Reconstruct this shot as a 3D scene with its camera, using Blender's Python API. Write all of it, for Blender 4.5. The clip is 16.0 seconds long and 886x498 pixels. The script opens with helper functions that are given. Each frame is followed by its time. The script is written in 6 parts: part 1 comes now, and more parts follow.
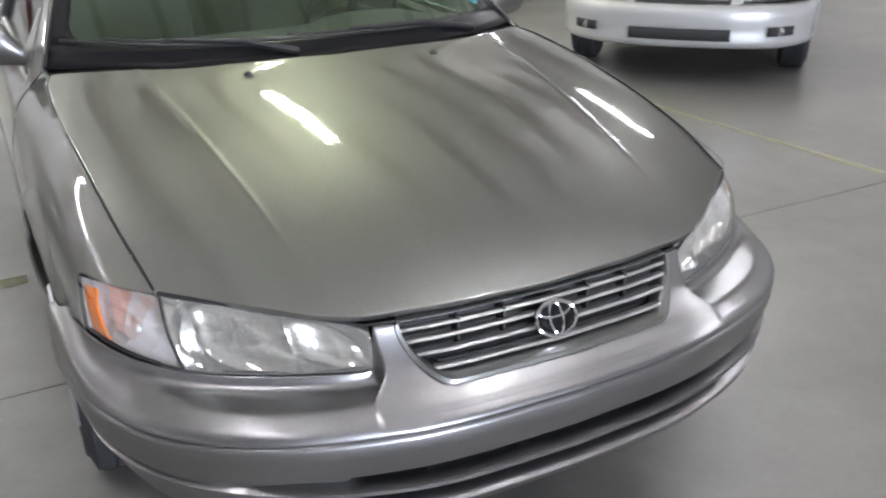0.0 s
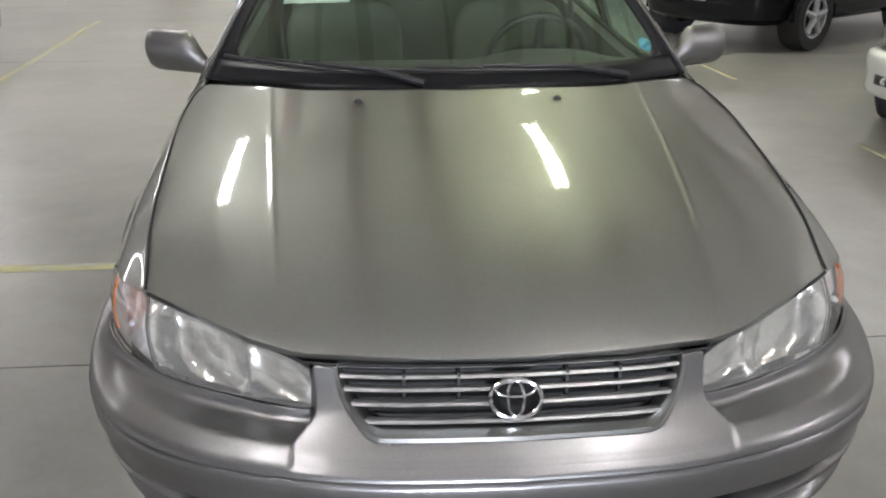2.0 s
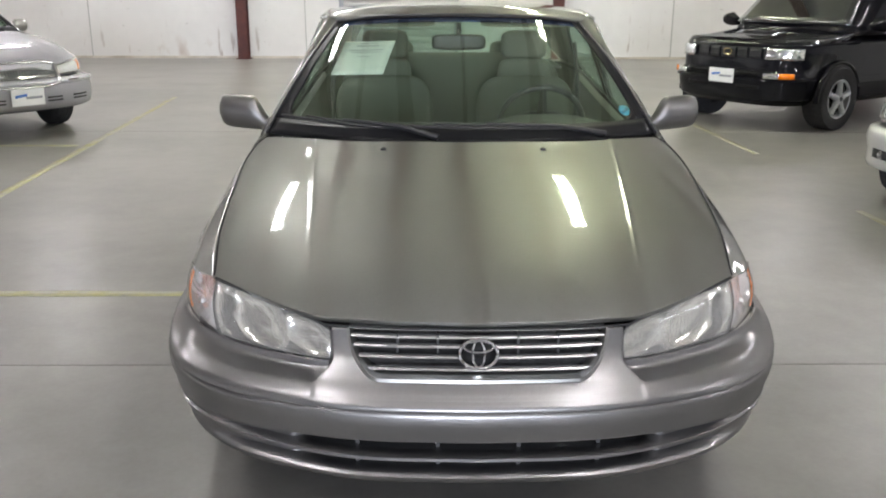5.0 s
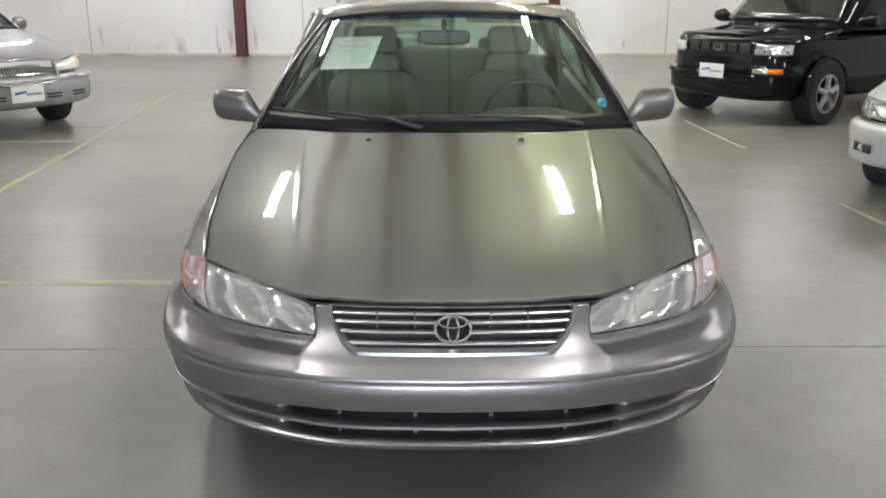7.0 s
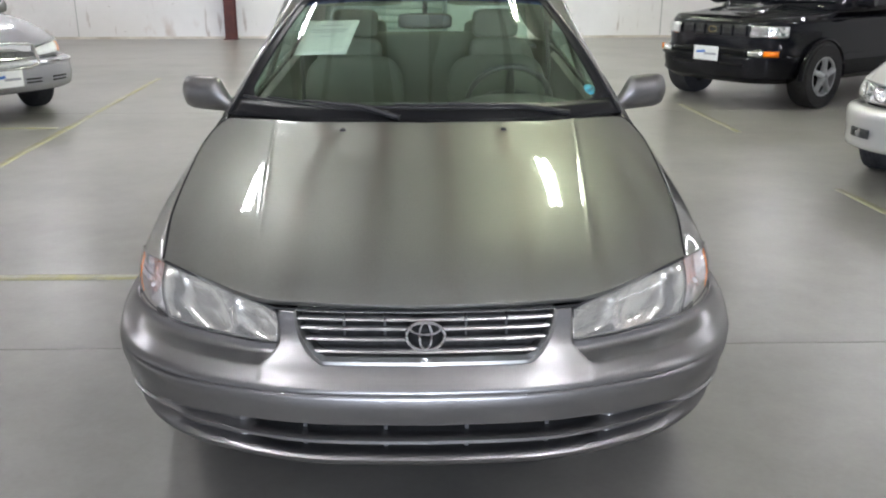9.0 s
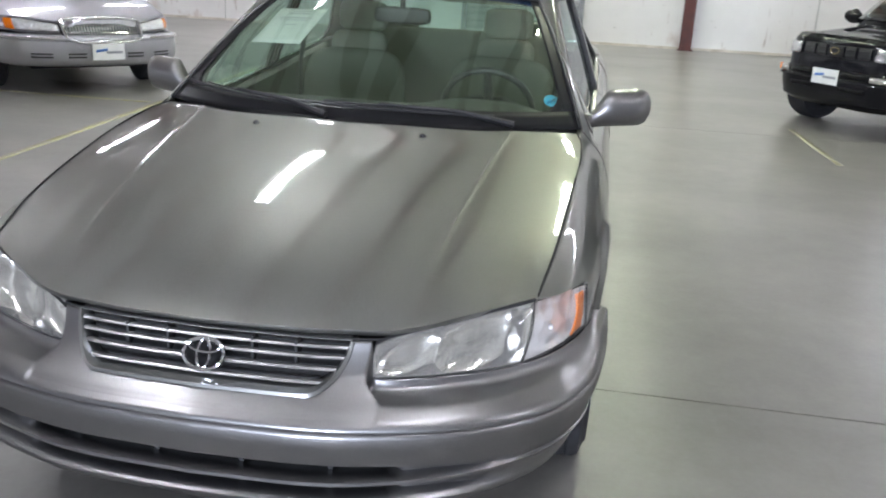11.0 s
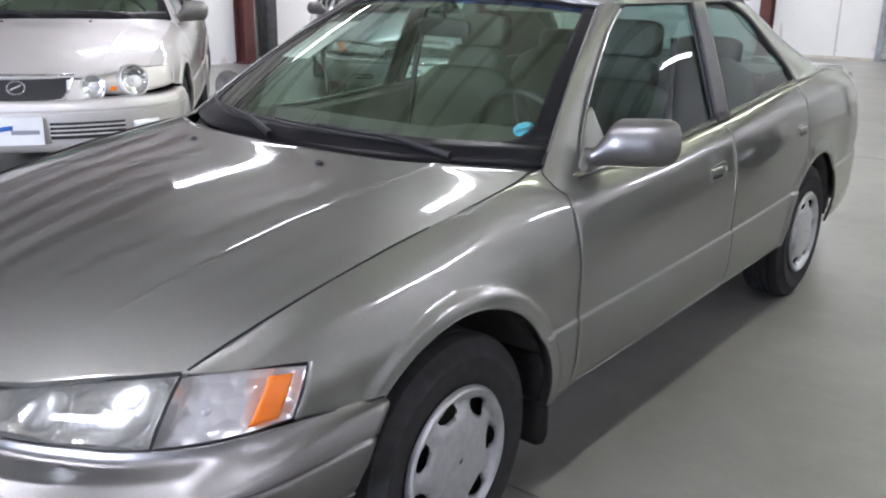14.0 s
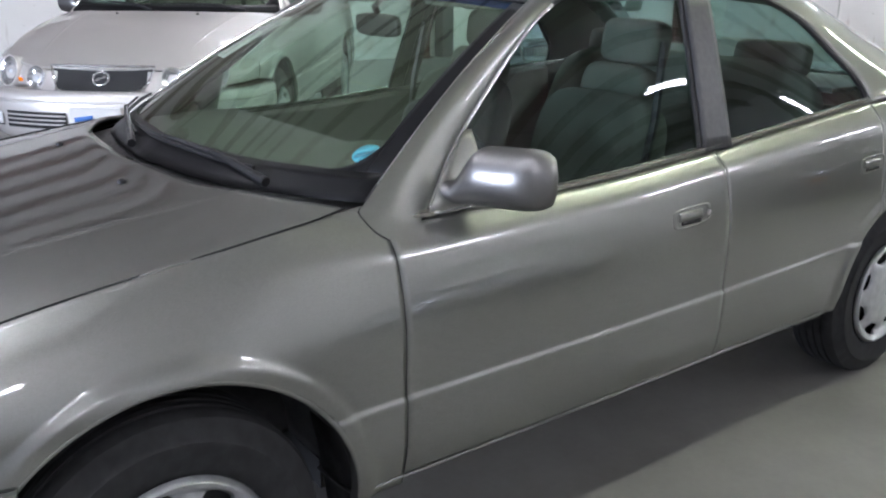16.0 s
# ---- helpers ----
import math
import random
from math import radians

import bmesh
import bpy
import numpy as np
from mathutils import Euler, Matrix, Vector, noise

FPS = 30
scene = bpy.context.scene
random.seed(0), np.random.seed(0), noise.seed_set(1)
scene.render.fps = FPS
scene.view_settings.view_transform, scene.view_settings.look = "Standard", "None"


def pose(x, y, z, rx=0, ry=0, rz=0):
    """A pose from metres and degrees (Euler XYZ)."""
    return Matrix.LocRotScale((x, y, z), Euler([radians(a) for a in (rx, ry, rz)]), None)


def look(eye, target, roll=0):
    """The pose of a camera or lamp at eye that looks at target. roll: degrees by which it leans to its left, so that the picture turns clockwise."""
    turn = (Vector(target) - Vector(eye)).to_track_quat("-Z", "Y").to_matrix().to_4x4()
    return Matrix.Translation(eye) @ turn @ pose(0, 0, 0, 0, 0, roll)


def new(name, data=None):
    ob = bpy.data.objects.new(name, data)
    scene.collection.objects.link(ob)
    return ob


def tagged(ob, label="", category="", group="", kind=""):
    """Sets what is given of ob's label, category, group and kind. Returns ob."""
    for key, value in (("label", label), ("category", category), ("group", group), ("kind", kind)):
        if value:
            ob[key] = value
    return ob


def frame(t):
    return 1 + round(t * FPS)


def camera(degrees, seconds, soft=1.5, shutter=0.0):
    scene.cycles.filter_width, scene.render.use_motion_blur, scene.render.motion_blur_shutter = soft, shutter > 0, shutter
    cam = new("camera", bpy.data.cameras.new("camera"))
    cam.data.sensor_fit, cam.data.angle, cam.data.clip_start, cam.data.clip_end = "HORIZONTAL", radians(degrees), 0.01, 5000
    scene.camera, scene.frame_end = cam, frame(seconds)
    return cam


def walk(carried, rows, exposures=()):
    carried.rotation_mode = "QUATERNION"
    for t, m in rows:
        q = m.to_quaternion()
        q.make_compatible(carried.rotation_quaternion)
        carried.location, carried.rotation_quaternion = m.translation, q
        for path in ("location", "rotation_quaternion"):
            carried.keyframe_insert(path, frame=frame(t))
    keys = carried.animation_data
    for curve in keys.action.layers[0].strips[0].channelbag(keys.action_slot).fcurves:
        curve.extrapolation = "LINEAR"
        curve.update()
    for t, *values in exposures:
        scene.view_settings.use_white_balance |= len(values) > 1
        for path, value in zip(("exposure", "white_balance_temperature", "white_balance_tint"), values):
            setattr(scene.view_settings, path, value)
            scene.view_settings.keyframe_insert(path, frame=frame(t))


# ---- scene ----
cam = camera(53.9, 16.0, soft=2.0, shutter=0.3)
PATH = [
    (0, (-0.905, -1.158, 1.444), (-0.057, 0.464, 0.638), -0.7),
    (0.5, (-0.734, -1.153, 1.447), (-0.148, 0.583, 0.645), -1.2),
    (1, (-0.557, -1.214, 1.451), (-0.172, 0.596, 0.691), -0.1),
    (1.5, (-0.373, -1.293, 1.454), (-0.137, 0.546, 0.704), -1.0),
    (2, (-0.239, -1.253, 1.453), (-0.092, 0.599, 0.71), 0.1),
    (2.5, (-0.128, -1.247, 1.457), (-0.047, 0.61, 0.717), -0.8),
    (3, (-0.018, -1.376, 1.459), (-0.049, 0.486, 0.728), 0.0),
    (3.5, (0.007, -1.504, 1.469), (-0.042, 0.371, 0.775), -0.4),
    (4, (-0.049, -1.653, 1.468), (-0.045, 0.247, 0.844), -0.3),
    (4.5, (-0.109, -1.791, 1.478), (-0.078, 0.128, 0.917), 0.4),
    (5, (-0.112, -1.879, 1.475), (-0.089, 0.037, 0.904), 0.2),
    (7.5, (-0.037, -2.028, 1.475), (-0.015, -0.113, 0.898), -0.0),
    (8, (-0.028, -1.999, 1.47), (-0.025, -0.084, 0.892), -0.1),
    (8.5, (-0.019, -1.953, 1.473), (-0.023, -0.042, 0.883), 0.5),
    (9, (0.009, -1.864, 1.473), (0.042, 0.039, 0.859), -0.1),
    (9.2, (0.048, -1.844, 1.471), (0.077, 0.051, 0.832), -0.8),
    (11.5, (1.039, -1.446, 1.455), (0.587, 0.404, 0.843), 2.0),
    (12, (1.271, -1.318, 1.446), (0.655, 0.487, 0.844), -0.5),
    (12.5, (1.437, -1.115, 1.434), (0.685, 0.639, 0.836), 0.6),
    (13, (1.612, -0.908, 1.43), (0.675, 0.747, 0.813), 0.0),
    (13.5, (1.858, -0.706, 1.451), (0.771, 0.863, 0.851), 2.6),
    (14, (1.987, -0.469, 1.42), (0.797, 1.025, 0.827), 0.6),
    (14.5, (2.04, -0.206, 1.423), (0.706, 1.16, 0.828), 0.9),
    (15, (2.182, 0.058, 1.412), (0.699, 1.218, 0.739), -0.0),
    (15.5, (2.284, 0.299, 1.402), (0.814, 1.485, 0.744), -0.4),
    (16, (2.298, 0.562, 1.41), (0.769, 1.7, 0.803), 0.5),
]
walk(cam, [(t, look(eye, target, roll)) for t, eye, target, roll in PATH],
     [(0, 0.37, 6150, 9), (1, 0.27, 6300, 9), (2, 0.18, 6430, 8), (3, 0.17, 6540, 7), (5, 0.24, 6420, 8.5), (8, 0.28, 6400, 8.5), (9, 0.27, 6150, 8), (11.5, 0.26, 5950, 10), (12.5, 0.25, 5900, 12), (14, 0.34, 5900, 12), (15, 0.21, 6000, 13), (16, 0.30, 5850, 10)])


# ---- world, sun, large lights ----
world = bpy.data.worlds.new("world")
scene.world = world
world.use_nodes = True
_wn = world.node_tree.nodes
_sky = _wn.new("ShaderNodeTexSky")
_sky.sky_type, _sky.sun_disc = "NISHITA", False
_sky.sun_elevation, _sky.sun_rotation = radians(40), radians(200)
world.node_tree.links.new(_sky.outputs[0], _wn["Background"].inputs[0])
_wn["Background"].inputs[1].default_value = 0.12
scene.view_settings.exposure = 0.0

TUBE_STRENGTH = 97.0
CEILING_Z = 6.3
TUBE_Z = 4.88


# ---- materials ----
def mat(name, color=(0.8, 0.8, 0.8), rough=0.5, metal=0.0, coat=0.0, spec=0.5, emit=None, strength=0.0):
    m = bpy.data.materials.new(name)
    m.use_nodes = True
    b = m.node_tree.nodes["Principled BSDF"]
    b.inputs["Base Color"].default_value = (*color, 1)
    b.inputs["Roughness"].default_value = rough
    b.inputs["Metallic"].default_value = metal
    b.inputs["Coat Weight"].default_value = coat
    b.inputs["Coat Roughness"].default_value = 0.03
    b.inputs["Specular IOR Level"].default_value = spec
    if emit:
        b.inputs["Emission Color"].default_value = (*emit, 1)
        b.inputs["Emission Strength"].default_value = strength
    return m


def vary(m, scale, low, high, rough=None, bump=0.0, detail=6.0, second=None, distort=0.0, coords="Object"):
    """Colour between low and high by noise of that scale (per metre), with bump and roughness that follow it."""
    nt = m.node_tree
    b = nt.nodes["Principled BSDF"]
    tc = nt.nodes.new("ShaderNodeTexCoord")
    no = nt.nodes.new("ShaderNodeTexNoise")
    no.inputs["Scale"].default_value, no.inputs["Detail"].default_value = scale, detail
    no.inputs["Distortion"].default_value = distort
    nt.links.new(tc.outputs[coords], no.inputs["Vector"])
    ramp = nt.nodes.new("ShaderNodeValToRGB")
    ramp.color_ramp.elements[0].position, ramp.color_ramp.elements[1].position = 0.35, 0.65
    ramp.color_ramp.elements[0].color, ramp.color_ramp.elements[1].color = (*low, 1), (*high, 1)
    nt.links.new(no.outputs["Fac"], ramp.inputs[0])
    out = ramp.outputs[0]
    if second:
        s2, amount = second
        n2 = nt.nodes.new("ShaderNodeTexNoise")
        n2.inputs["Scale"].default_value, n2.inputs["Detail"].default_value = s2, 4
        nt.links.new(tc.outputs[coords], n2.inputs["Vector"])
        mr = nt.nodes.new("ShaderNodeMapRange")
        mr.inputs[3].default_value, mr.inputs[4].default_value = 1 - amount, 1 + amount
        nt.links.new(n2.outputs["Fac"], mr.inputs[0])
        mx = nt.nodes.new("ShaderNodeVectorMath")
        mx.operation = "MULTIPLY"
        nt.links.new(out, mx.inputs[0])
        nt.links.new(mr.outputs[0], mx.inputs[1])
        out = mx.outputs[0]
    nt.links.new(out, b.inputs["Base Color"])
    if rough:
        mr = nt.nodes.new("ShaderNodeMapRange")
        mr.inputs[1].default_value, mr.inputs[2].default_value = 0.3, 0.7
        mr.inputs[3].default_value, mr.inputs[4].default_value = rough
        nt.links.new(no.outputs["Fac"], mr.inputs[0])
        nt.links.new(mr.outputs[0], b.inputs["Roughness"])
    if bump:
        bp = nt.nodes.new("ShaderNodeBump")
        bp.inputs["Strength"].default_value, bp.inputs["Distance"].default_value = 0.5, bump
        n3 = nt.nodes.new("ShaderNodeTexNoise")
        n3.inputs["Scale"].default_value, n3.inputs["Detail"].default_value = scale * 6, 5
        nt.links.new(tc.outputs[coords], n3.inputs["Vector"])
        nt.links.new(n3.outputs["Fac"], bp.inputs["Height"])
        nt.links.new(bp.outputs[0], b.inputs["Normal"])
    return m


def paint(name, low, high, metal=0.65, rough=0.42, coat=1.0, coat_ior=1.5, edge=0.7, coat_rough=0.02, wave=0.12):
    """Metallic car paint: fine flakes under a clear coat, slightly wavy coat."""
    m = mat(name, low, rough, metal, coat, spec=0.5 if metal else 0.0)
    nt = m.node_tree
    b = nt.nodes["Principled BSDF"]
    tc = nt.nodes.new("ShaderNodeTexCoord")
    fl = nt.nodes.new("ShaderNodeTexVoronoi")
    fl.inputs["Scale"].default_value = 1500
    nt.links.new(tc.outputs["Object"], fl.inputs["Vector"])
    mixc = nt.nodes.new("ShaderNodeMix")
    mixc.data_type = "RGBA"
    sep = nt.nodes.new("ShaderNodeSeparateColor")
    nt.links.new(fl.outputs["Color"], sep.inputs[0])
    nt.links.new(sep.outputs[0], mixc.inputs["Factor"])
    mixc.inputs["A"].default_value, mixc.inputs["B"].default_value = (*low, 1), (*high, 1)
    nt.links.new(mixc.outputs["Result"], b.inputs["Base Color"])
    b.inputs["Specular Tint"].default_value = (edge, edge, edge, 1)
    b.inputs["Coat IOR"].default_value = coat_ior
    no = nt.nodes.new("ShaderNodeTexNoise")
    no.inputs["Scale"].default_value, no.inputs["Detail"].default_value = 5, 3
    nt.links.new(tc.outputs["Object"], no.inputs["Vector"])
    mr = nt.nodes.new("ShaderNodeMapRange")
    mr.inputs[3].default_value, mr.inputs[4].default_value = coat_rough, coat_rough + 0.05
    nt.links.new(no.outputs["Fac"], mr.inputs[0])
    nt.links.new(mr.outputs[0], b.inputs["Coat Roughness"])
    bp = nt.nodes.new("ShaderNodeBump")
    bp.inputs["Strength"].default_value, bp.inputs["Distance"].default_value = wave, 0.002
    nt.links.new(no.outputs["Fac"], bp.inputs["Height"])
    nt.links.new(bp.outputs[0], b.inputs["Coat Normal"])
    return m


def facets(m, scale=38, depth=0.004):
    """Moulded facets of a lamp reflector."""
    nt = m.node_tree
    tc = nt.nodes.new("ShaderNodeTexCoord")
    vo = nt.nodes.new("ShaderNodeTexVoronoi")
    vo.inputs["Scale"].default_value = scale
    nt.links.new(tc.outputs["Object"], vo.inputs["Vector"])
    bp = nt.nodes.new("ShaderNodeBump")
    bp.inputs["Strength"].default_value, bp.inputs["Distance"].default_value = 0.5, depth
    nt.links.new(vo.outputs["Distance"], bp.inputs["Height"])
    nt.links.new(bp.outputs[0], nt.nodes["Principled BSDF"].inputs["Normal"])
    return m


def glass(name, tint, gloss_rough=0.0, f0=0.05, haze=0.0, haze_color=(0.8, 0.78, 0.7), power=5.0):
    """Thin sheet of glass: tinted see-through with a mirror coat by Fresnel."""
    m = bpy.data.materials.new(name)
    m.use_nodes = True
    nt = m.node_tree
    nt.nodes.remove(nt.nodes["Principled BSDF"])
    tr = nt.nodes.new("ShaderNodeBsdfTransparent")
    tr.inputs[0].default_value = (*tint, 1)
    gl = nt.nodes.new("ShaderNodeBsdfGlossy")
    gl.inputs["Roughness"].default_value = gloss_rough
    lw = nt.nodes.new("ShaderNodeLayerWeight")
    lw.inputs[0].default_value = 0.5
    pw = nt.nodes.new("ShaderNodeMath")
    pw.operation = "POWER"
    pw.inputs[1].default_value = power
    nt.links.new(lw.outputs["Facing"], pw.inputs[0])
    fr = nt.nodes.new("ShaderNodeMapRange")
    fr.inputs[3].default_value, fr.inputs[4].default_value = f0, 0.9
    nt.links.new(pw.outputs[0], fr.inputs[0])
    mx = nt.nodes.new("ShaderNodeMixShader")
    nt.links.new(fr.outputs[0], mx.inputs[0])
    base = tr
    if haze:
        df = nt.nodes.new("ShaderNodeBsdfDiffuse")
        df.inputs[0].default_value = (*haze_color, 1)
        base = nt.nodes.new("ShaderNodeMixShader")
        base.inputs[0].default_value = haze
        nt.links.new(tr.outputs[0], base.inputs[1])
        nt.links.new(df.outputs[0], base.inputs[2])
    nt.links.new(base.outputs[0], mx.inputs[1])
    nt.links.new(gl.outputs[0], mx.inputs[2])
    nt.links.new(mx.outputs[0], nt.nodes["Material Output"].inputs[0])
    return m


M_PAINT = paint("sage_metallic_paint", (0.224, 0.225, 0.211), (0.341, 0.343, 0.325), metal=0.95, rough=0.40, coat_ior=1.9, edge=0.15)
# Copy of the body paint: base darkened to offset excess light, softer coat.
M_BUMPER = paint("sage_paint_darkened_satin", (0.178, 0.174, 0.171), (0.270, 0.265, 0.260), metal=0.95, rough=0.42, coat_ior=1.65, edge=0.15, coat_rough=0.19, wave=0.04)
M_SILVER = paint("silver_metallic_paint", (0.33, 0.33, 0.355), (0.46, 0.46, 0.485), metal=0.8)
M_PEARL = paint("champagne_silver_paint", (0.68, 0.655, 0.63), (0.78, 0.755, 0.725), metal=0.5)
M_WHITE = paint("pearl_white_paint", (0.52, 0.52, 0.505), (0.60, 0.60, 0.585), metal=0.4, rough=0.4)
M_BLACK = paint("black_paint", (0.006, 0.006, 0.008), (0.010, 0.010, 0.013), metal=0.0, rough=0.35, coat=0.55)
M_SEAM = mat("black_seam", (0.016, 0.016, 0.016), 0.8)
M_RUBBER = vary(mat("tyre_rubber", (0.02, 0.02, 0.021), 0.75, spec=0.2), 30, (0.028, 0.028, 0.029), (0.044, 0.044, 0.046), (0.7, 0.9), 0.0006)
M_TRIM = vary(mat("black_plastic_trim", (0.02, 0.02, 0.02), 0.45), 60, (0.014, 0.014, 0.015), (0.026, 0.026, 0.027), (0.35, 0.55), 0.0003)
M_CHROME = mat("chrome", (0.8, 0.8, 0.81), 0.08, 1.0)
M_REFLECTOR = facets(mat("lamp_reflector", (0.80, 0.80, 0.80), 0.18, 0.95), 17, 0.009)
M_CORNERBOWL = facets(mat("white_corner_reflector", (0.88, 0.87, 0.87), 0.22, 0.60), 26, 0.018)
M_LAMPGREY = facets(mat("pale_lamp_reflector", (0.93, 0.94, 0.95), 0.25, 0.2), 40, 0.006)
M_SPARK = facets(mat("sparkling_lamp_reflector", (0.9, 0.9, 0.91), 0.12, 0.95), 24, 0.012)
M_COVER = vary(mat("silver_wheel_cover", (0.5, 0.5, 0.52), 0.35, 0.6), 40, (0.5, 0.51, 0.53), (0.6, 0.61, 0.63), (0.28, 0.42))
M_DARK = mat("dark_cavity", (0.026, 0.026, 0.027), 0.8)
M_LINER = vary(mat("arch_liner_plastic", (0.05, 0.05, 0.05), 0.8), 20, (0.04, 0.04, 0.042), (0.065, 0.065, 0.066))
M_AMBER = mat("amber_lens", (1.0, 0.24, 0.0), 0.25, 0.0, 0.1)
M_GLASS = glass("tinted_window_glass", (0.47, 0.61, 0.58), f0=0.06)
# Greenish diffuse haze in the screen stands for a milky veil of reflected light.
M_WSHIELD = glass("windscreen_glass", (0.74, 0.86, 0.75), 0.0, 0.080, 0.040, (0.50, 0.66, 0.38))
M_BAND = glass("blue_shade_band", (0.12, 0.2, 0.5))
M_LENS = glass("clear_lamp_lens", (0.95, 0.96, 0.97), 0.02)
M_HAZE = glass("hazed_lamp_lens", (0.91, 0.90, 0.84), 0.04, 0.05, 0.17, (0.72, 0.70, 0.64))
M_CORNER = glass("corner_lamp_lens", (0.95, 0.95, 0.95), 0.05, 0.05, 0.03, (0.8, 0.74, 0.7), power=2.3)
M_SEAT = vary(mat("sage_seat_cloth", (0.2, 0.2, 0.17), 0.95), 90, (0.105, 0.117, 0.090), (0.135, 0.148, 0.116), None, 0.0004, second=(7, 0.12))
M_DASH = vary(mat("grey_green_dashboard_plastic", (0.14, 0.14, 0.12), 0.7), 120, (0.075, 0.082, 0.068), (0.10, 0.108, 0.09), (0.55, 0.8))
M_PAPER = vary(mat("white_paper", (0.8, 0.8, 0.78), 0.8), 15, (0.76, 0.77, 0.75), (0.82, 0.82, 0.8))
# Paper dimmed and greened in its colour, as light through the glass leaves it.
M_SHEET = vary(mat("glass_tinted_paper", (0.5, 0.56, 0.51), 0.8), 15, (0.47, 0.53, 0.48), (0.53, 0.585, 0.535))
M_BRIGHT = mat("bright_window_trim", (0.7, 0.7, 0.7), 0.22, 0.95)
M_INK = mat("grey_print", (0.3, 0.31, 0.33), 0.8)
M_STICKER = mat("blue_sticker_vinyl", (0.08, 0.42, 0.62), 0.5)
M_STICKPALE = mat("dark_sticker_print", (0.04, 0.22, 0.36), 0.5)
M_BLUE = mat("blue_print", (0.05, 0.16, 0.5), 0.5)
M_STEEL = vary(mat("oxide_red_steel", (0.09, 0.025, 0.022), 0.55), 6, (0.07, 0.02, 0.018), (0.12, 0.036, 0.03), (0.45, 0.7), 0.001, second=(40, 0.2))
M_TUBE_GREEN = mat("aged_yellow_green_tube", (0.9, 0.9, 0.9), 0.4, emit=(0.96, 1.0, 0.70), strength=TUBE_STRENGTH)
M_TUBE_WHITE = mat("neutral_white_tube", (0.9, 0.9, 0.9), 0.4, emit=(1.0, 0.985, 0.95), strength=TUBE_STRENGTH)
M_TUBE_LILAC = mat("cool_lilac_tube", (0.9, 0.9, 0.9), 0.4, emit=(1.0, 0.955, 0.98), strength=TUBE_STRENGTH)
M_FIXTURE = mat("white_enamel_fixture", (0.8, 0.8, 0.78), 0.4)


# ---- mesh helpers ----
def pchip(xs, ys):
    """Smooth curve through (xs, ys) that does not overshoot."""
    x, y = np.asarray(xs, float), np.asarray(ys, float)
    h, d = np.diff(x), np.diff(y) / np.diff(x)
    s = np.zeros_like(y)
    for i in range(1, len(x) - 1):
        if d[i - 1] * d[i] > 0:
            a, b = 2 * h[i] + h[i - 1], h[i] + 2 * h[i - 1]
            s[i] = (a + b) / (a / d[i - 1] + b / d[i])
    s[0], s[-1] = d[0], d[-1]

    def f(q):
        q = np.asarray(q, float)
        i = np.clip(np.searchsorted(x, q) - 1, 0, len(x) - 2)
        t = np.clip((q - x[i]) / h[i], -0.5, 1.5)
        low, high = q < x[0], q > x[-1]
        v = ((1 + 2 * t) * (1 - t) ** 2 * y[i] + t * (1 - t) ** 2 * h[i] * s[i]
             + t * t * (3 - 2 * t) * y[i + 1] + t * t * (t - 1) * h[i] * s[i + 1])
        v = np.where(low, y[0] + (q - x[0]) * s[0], v)
        return np.where(high, y[-1] + (q - x[-1]) * s[-1], v)
    return f


def smooth(a, b, v):
    t = np.clip((np.asarray(v, float) - a) / (b - a), 0, 1)
    return t * t * (3 - 2 * t)


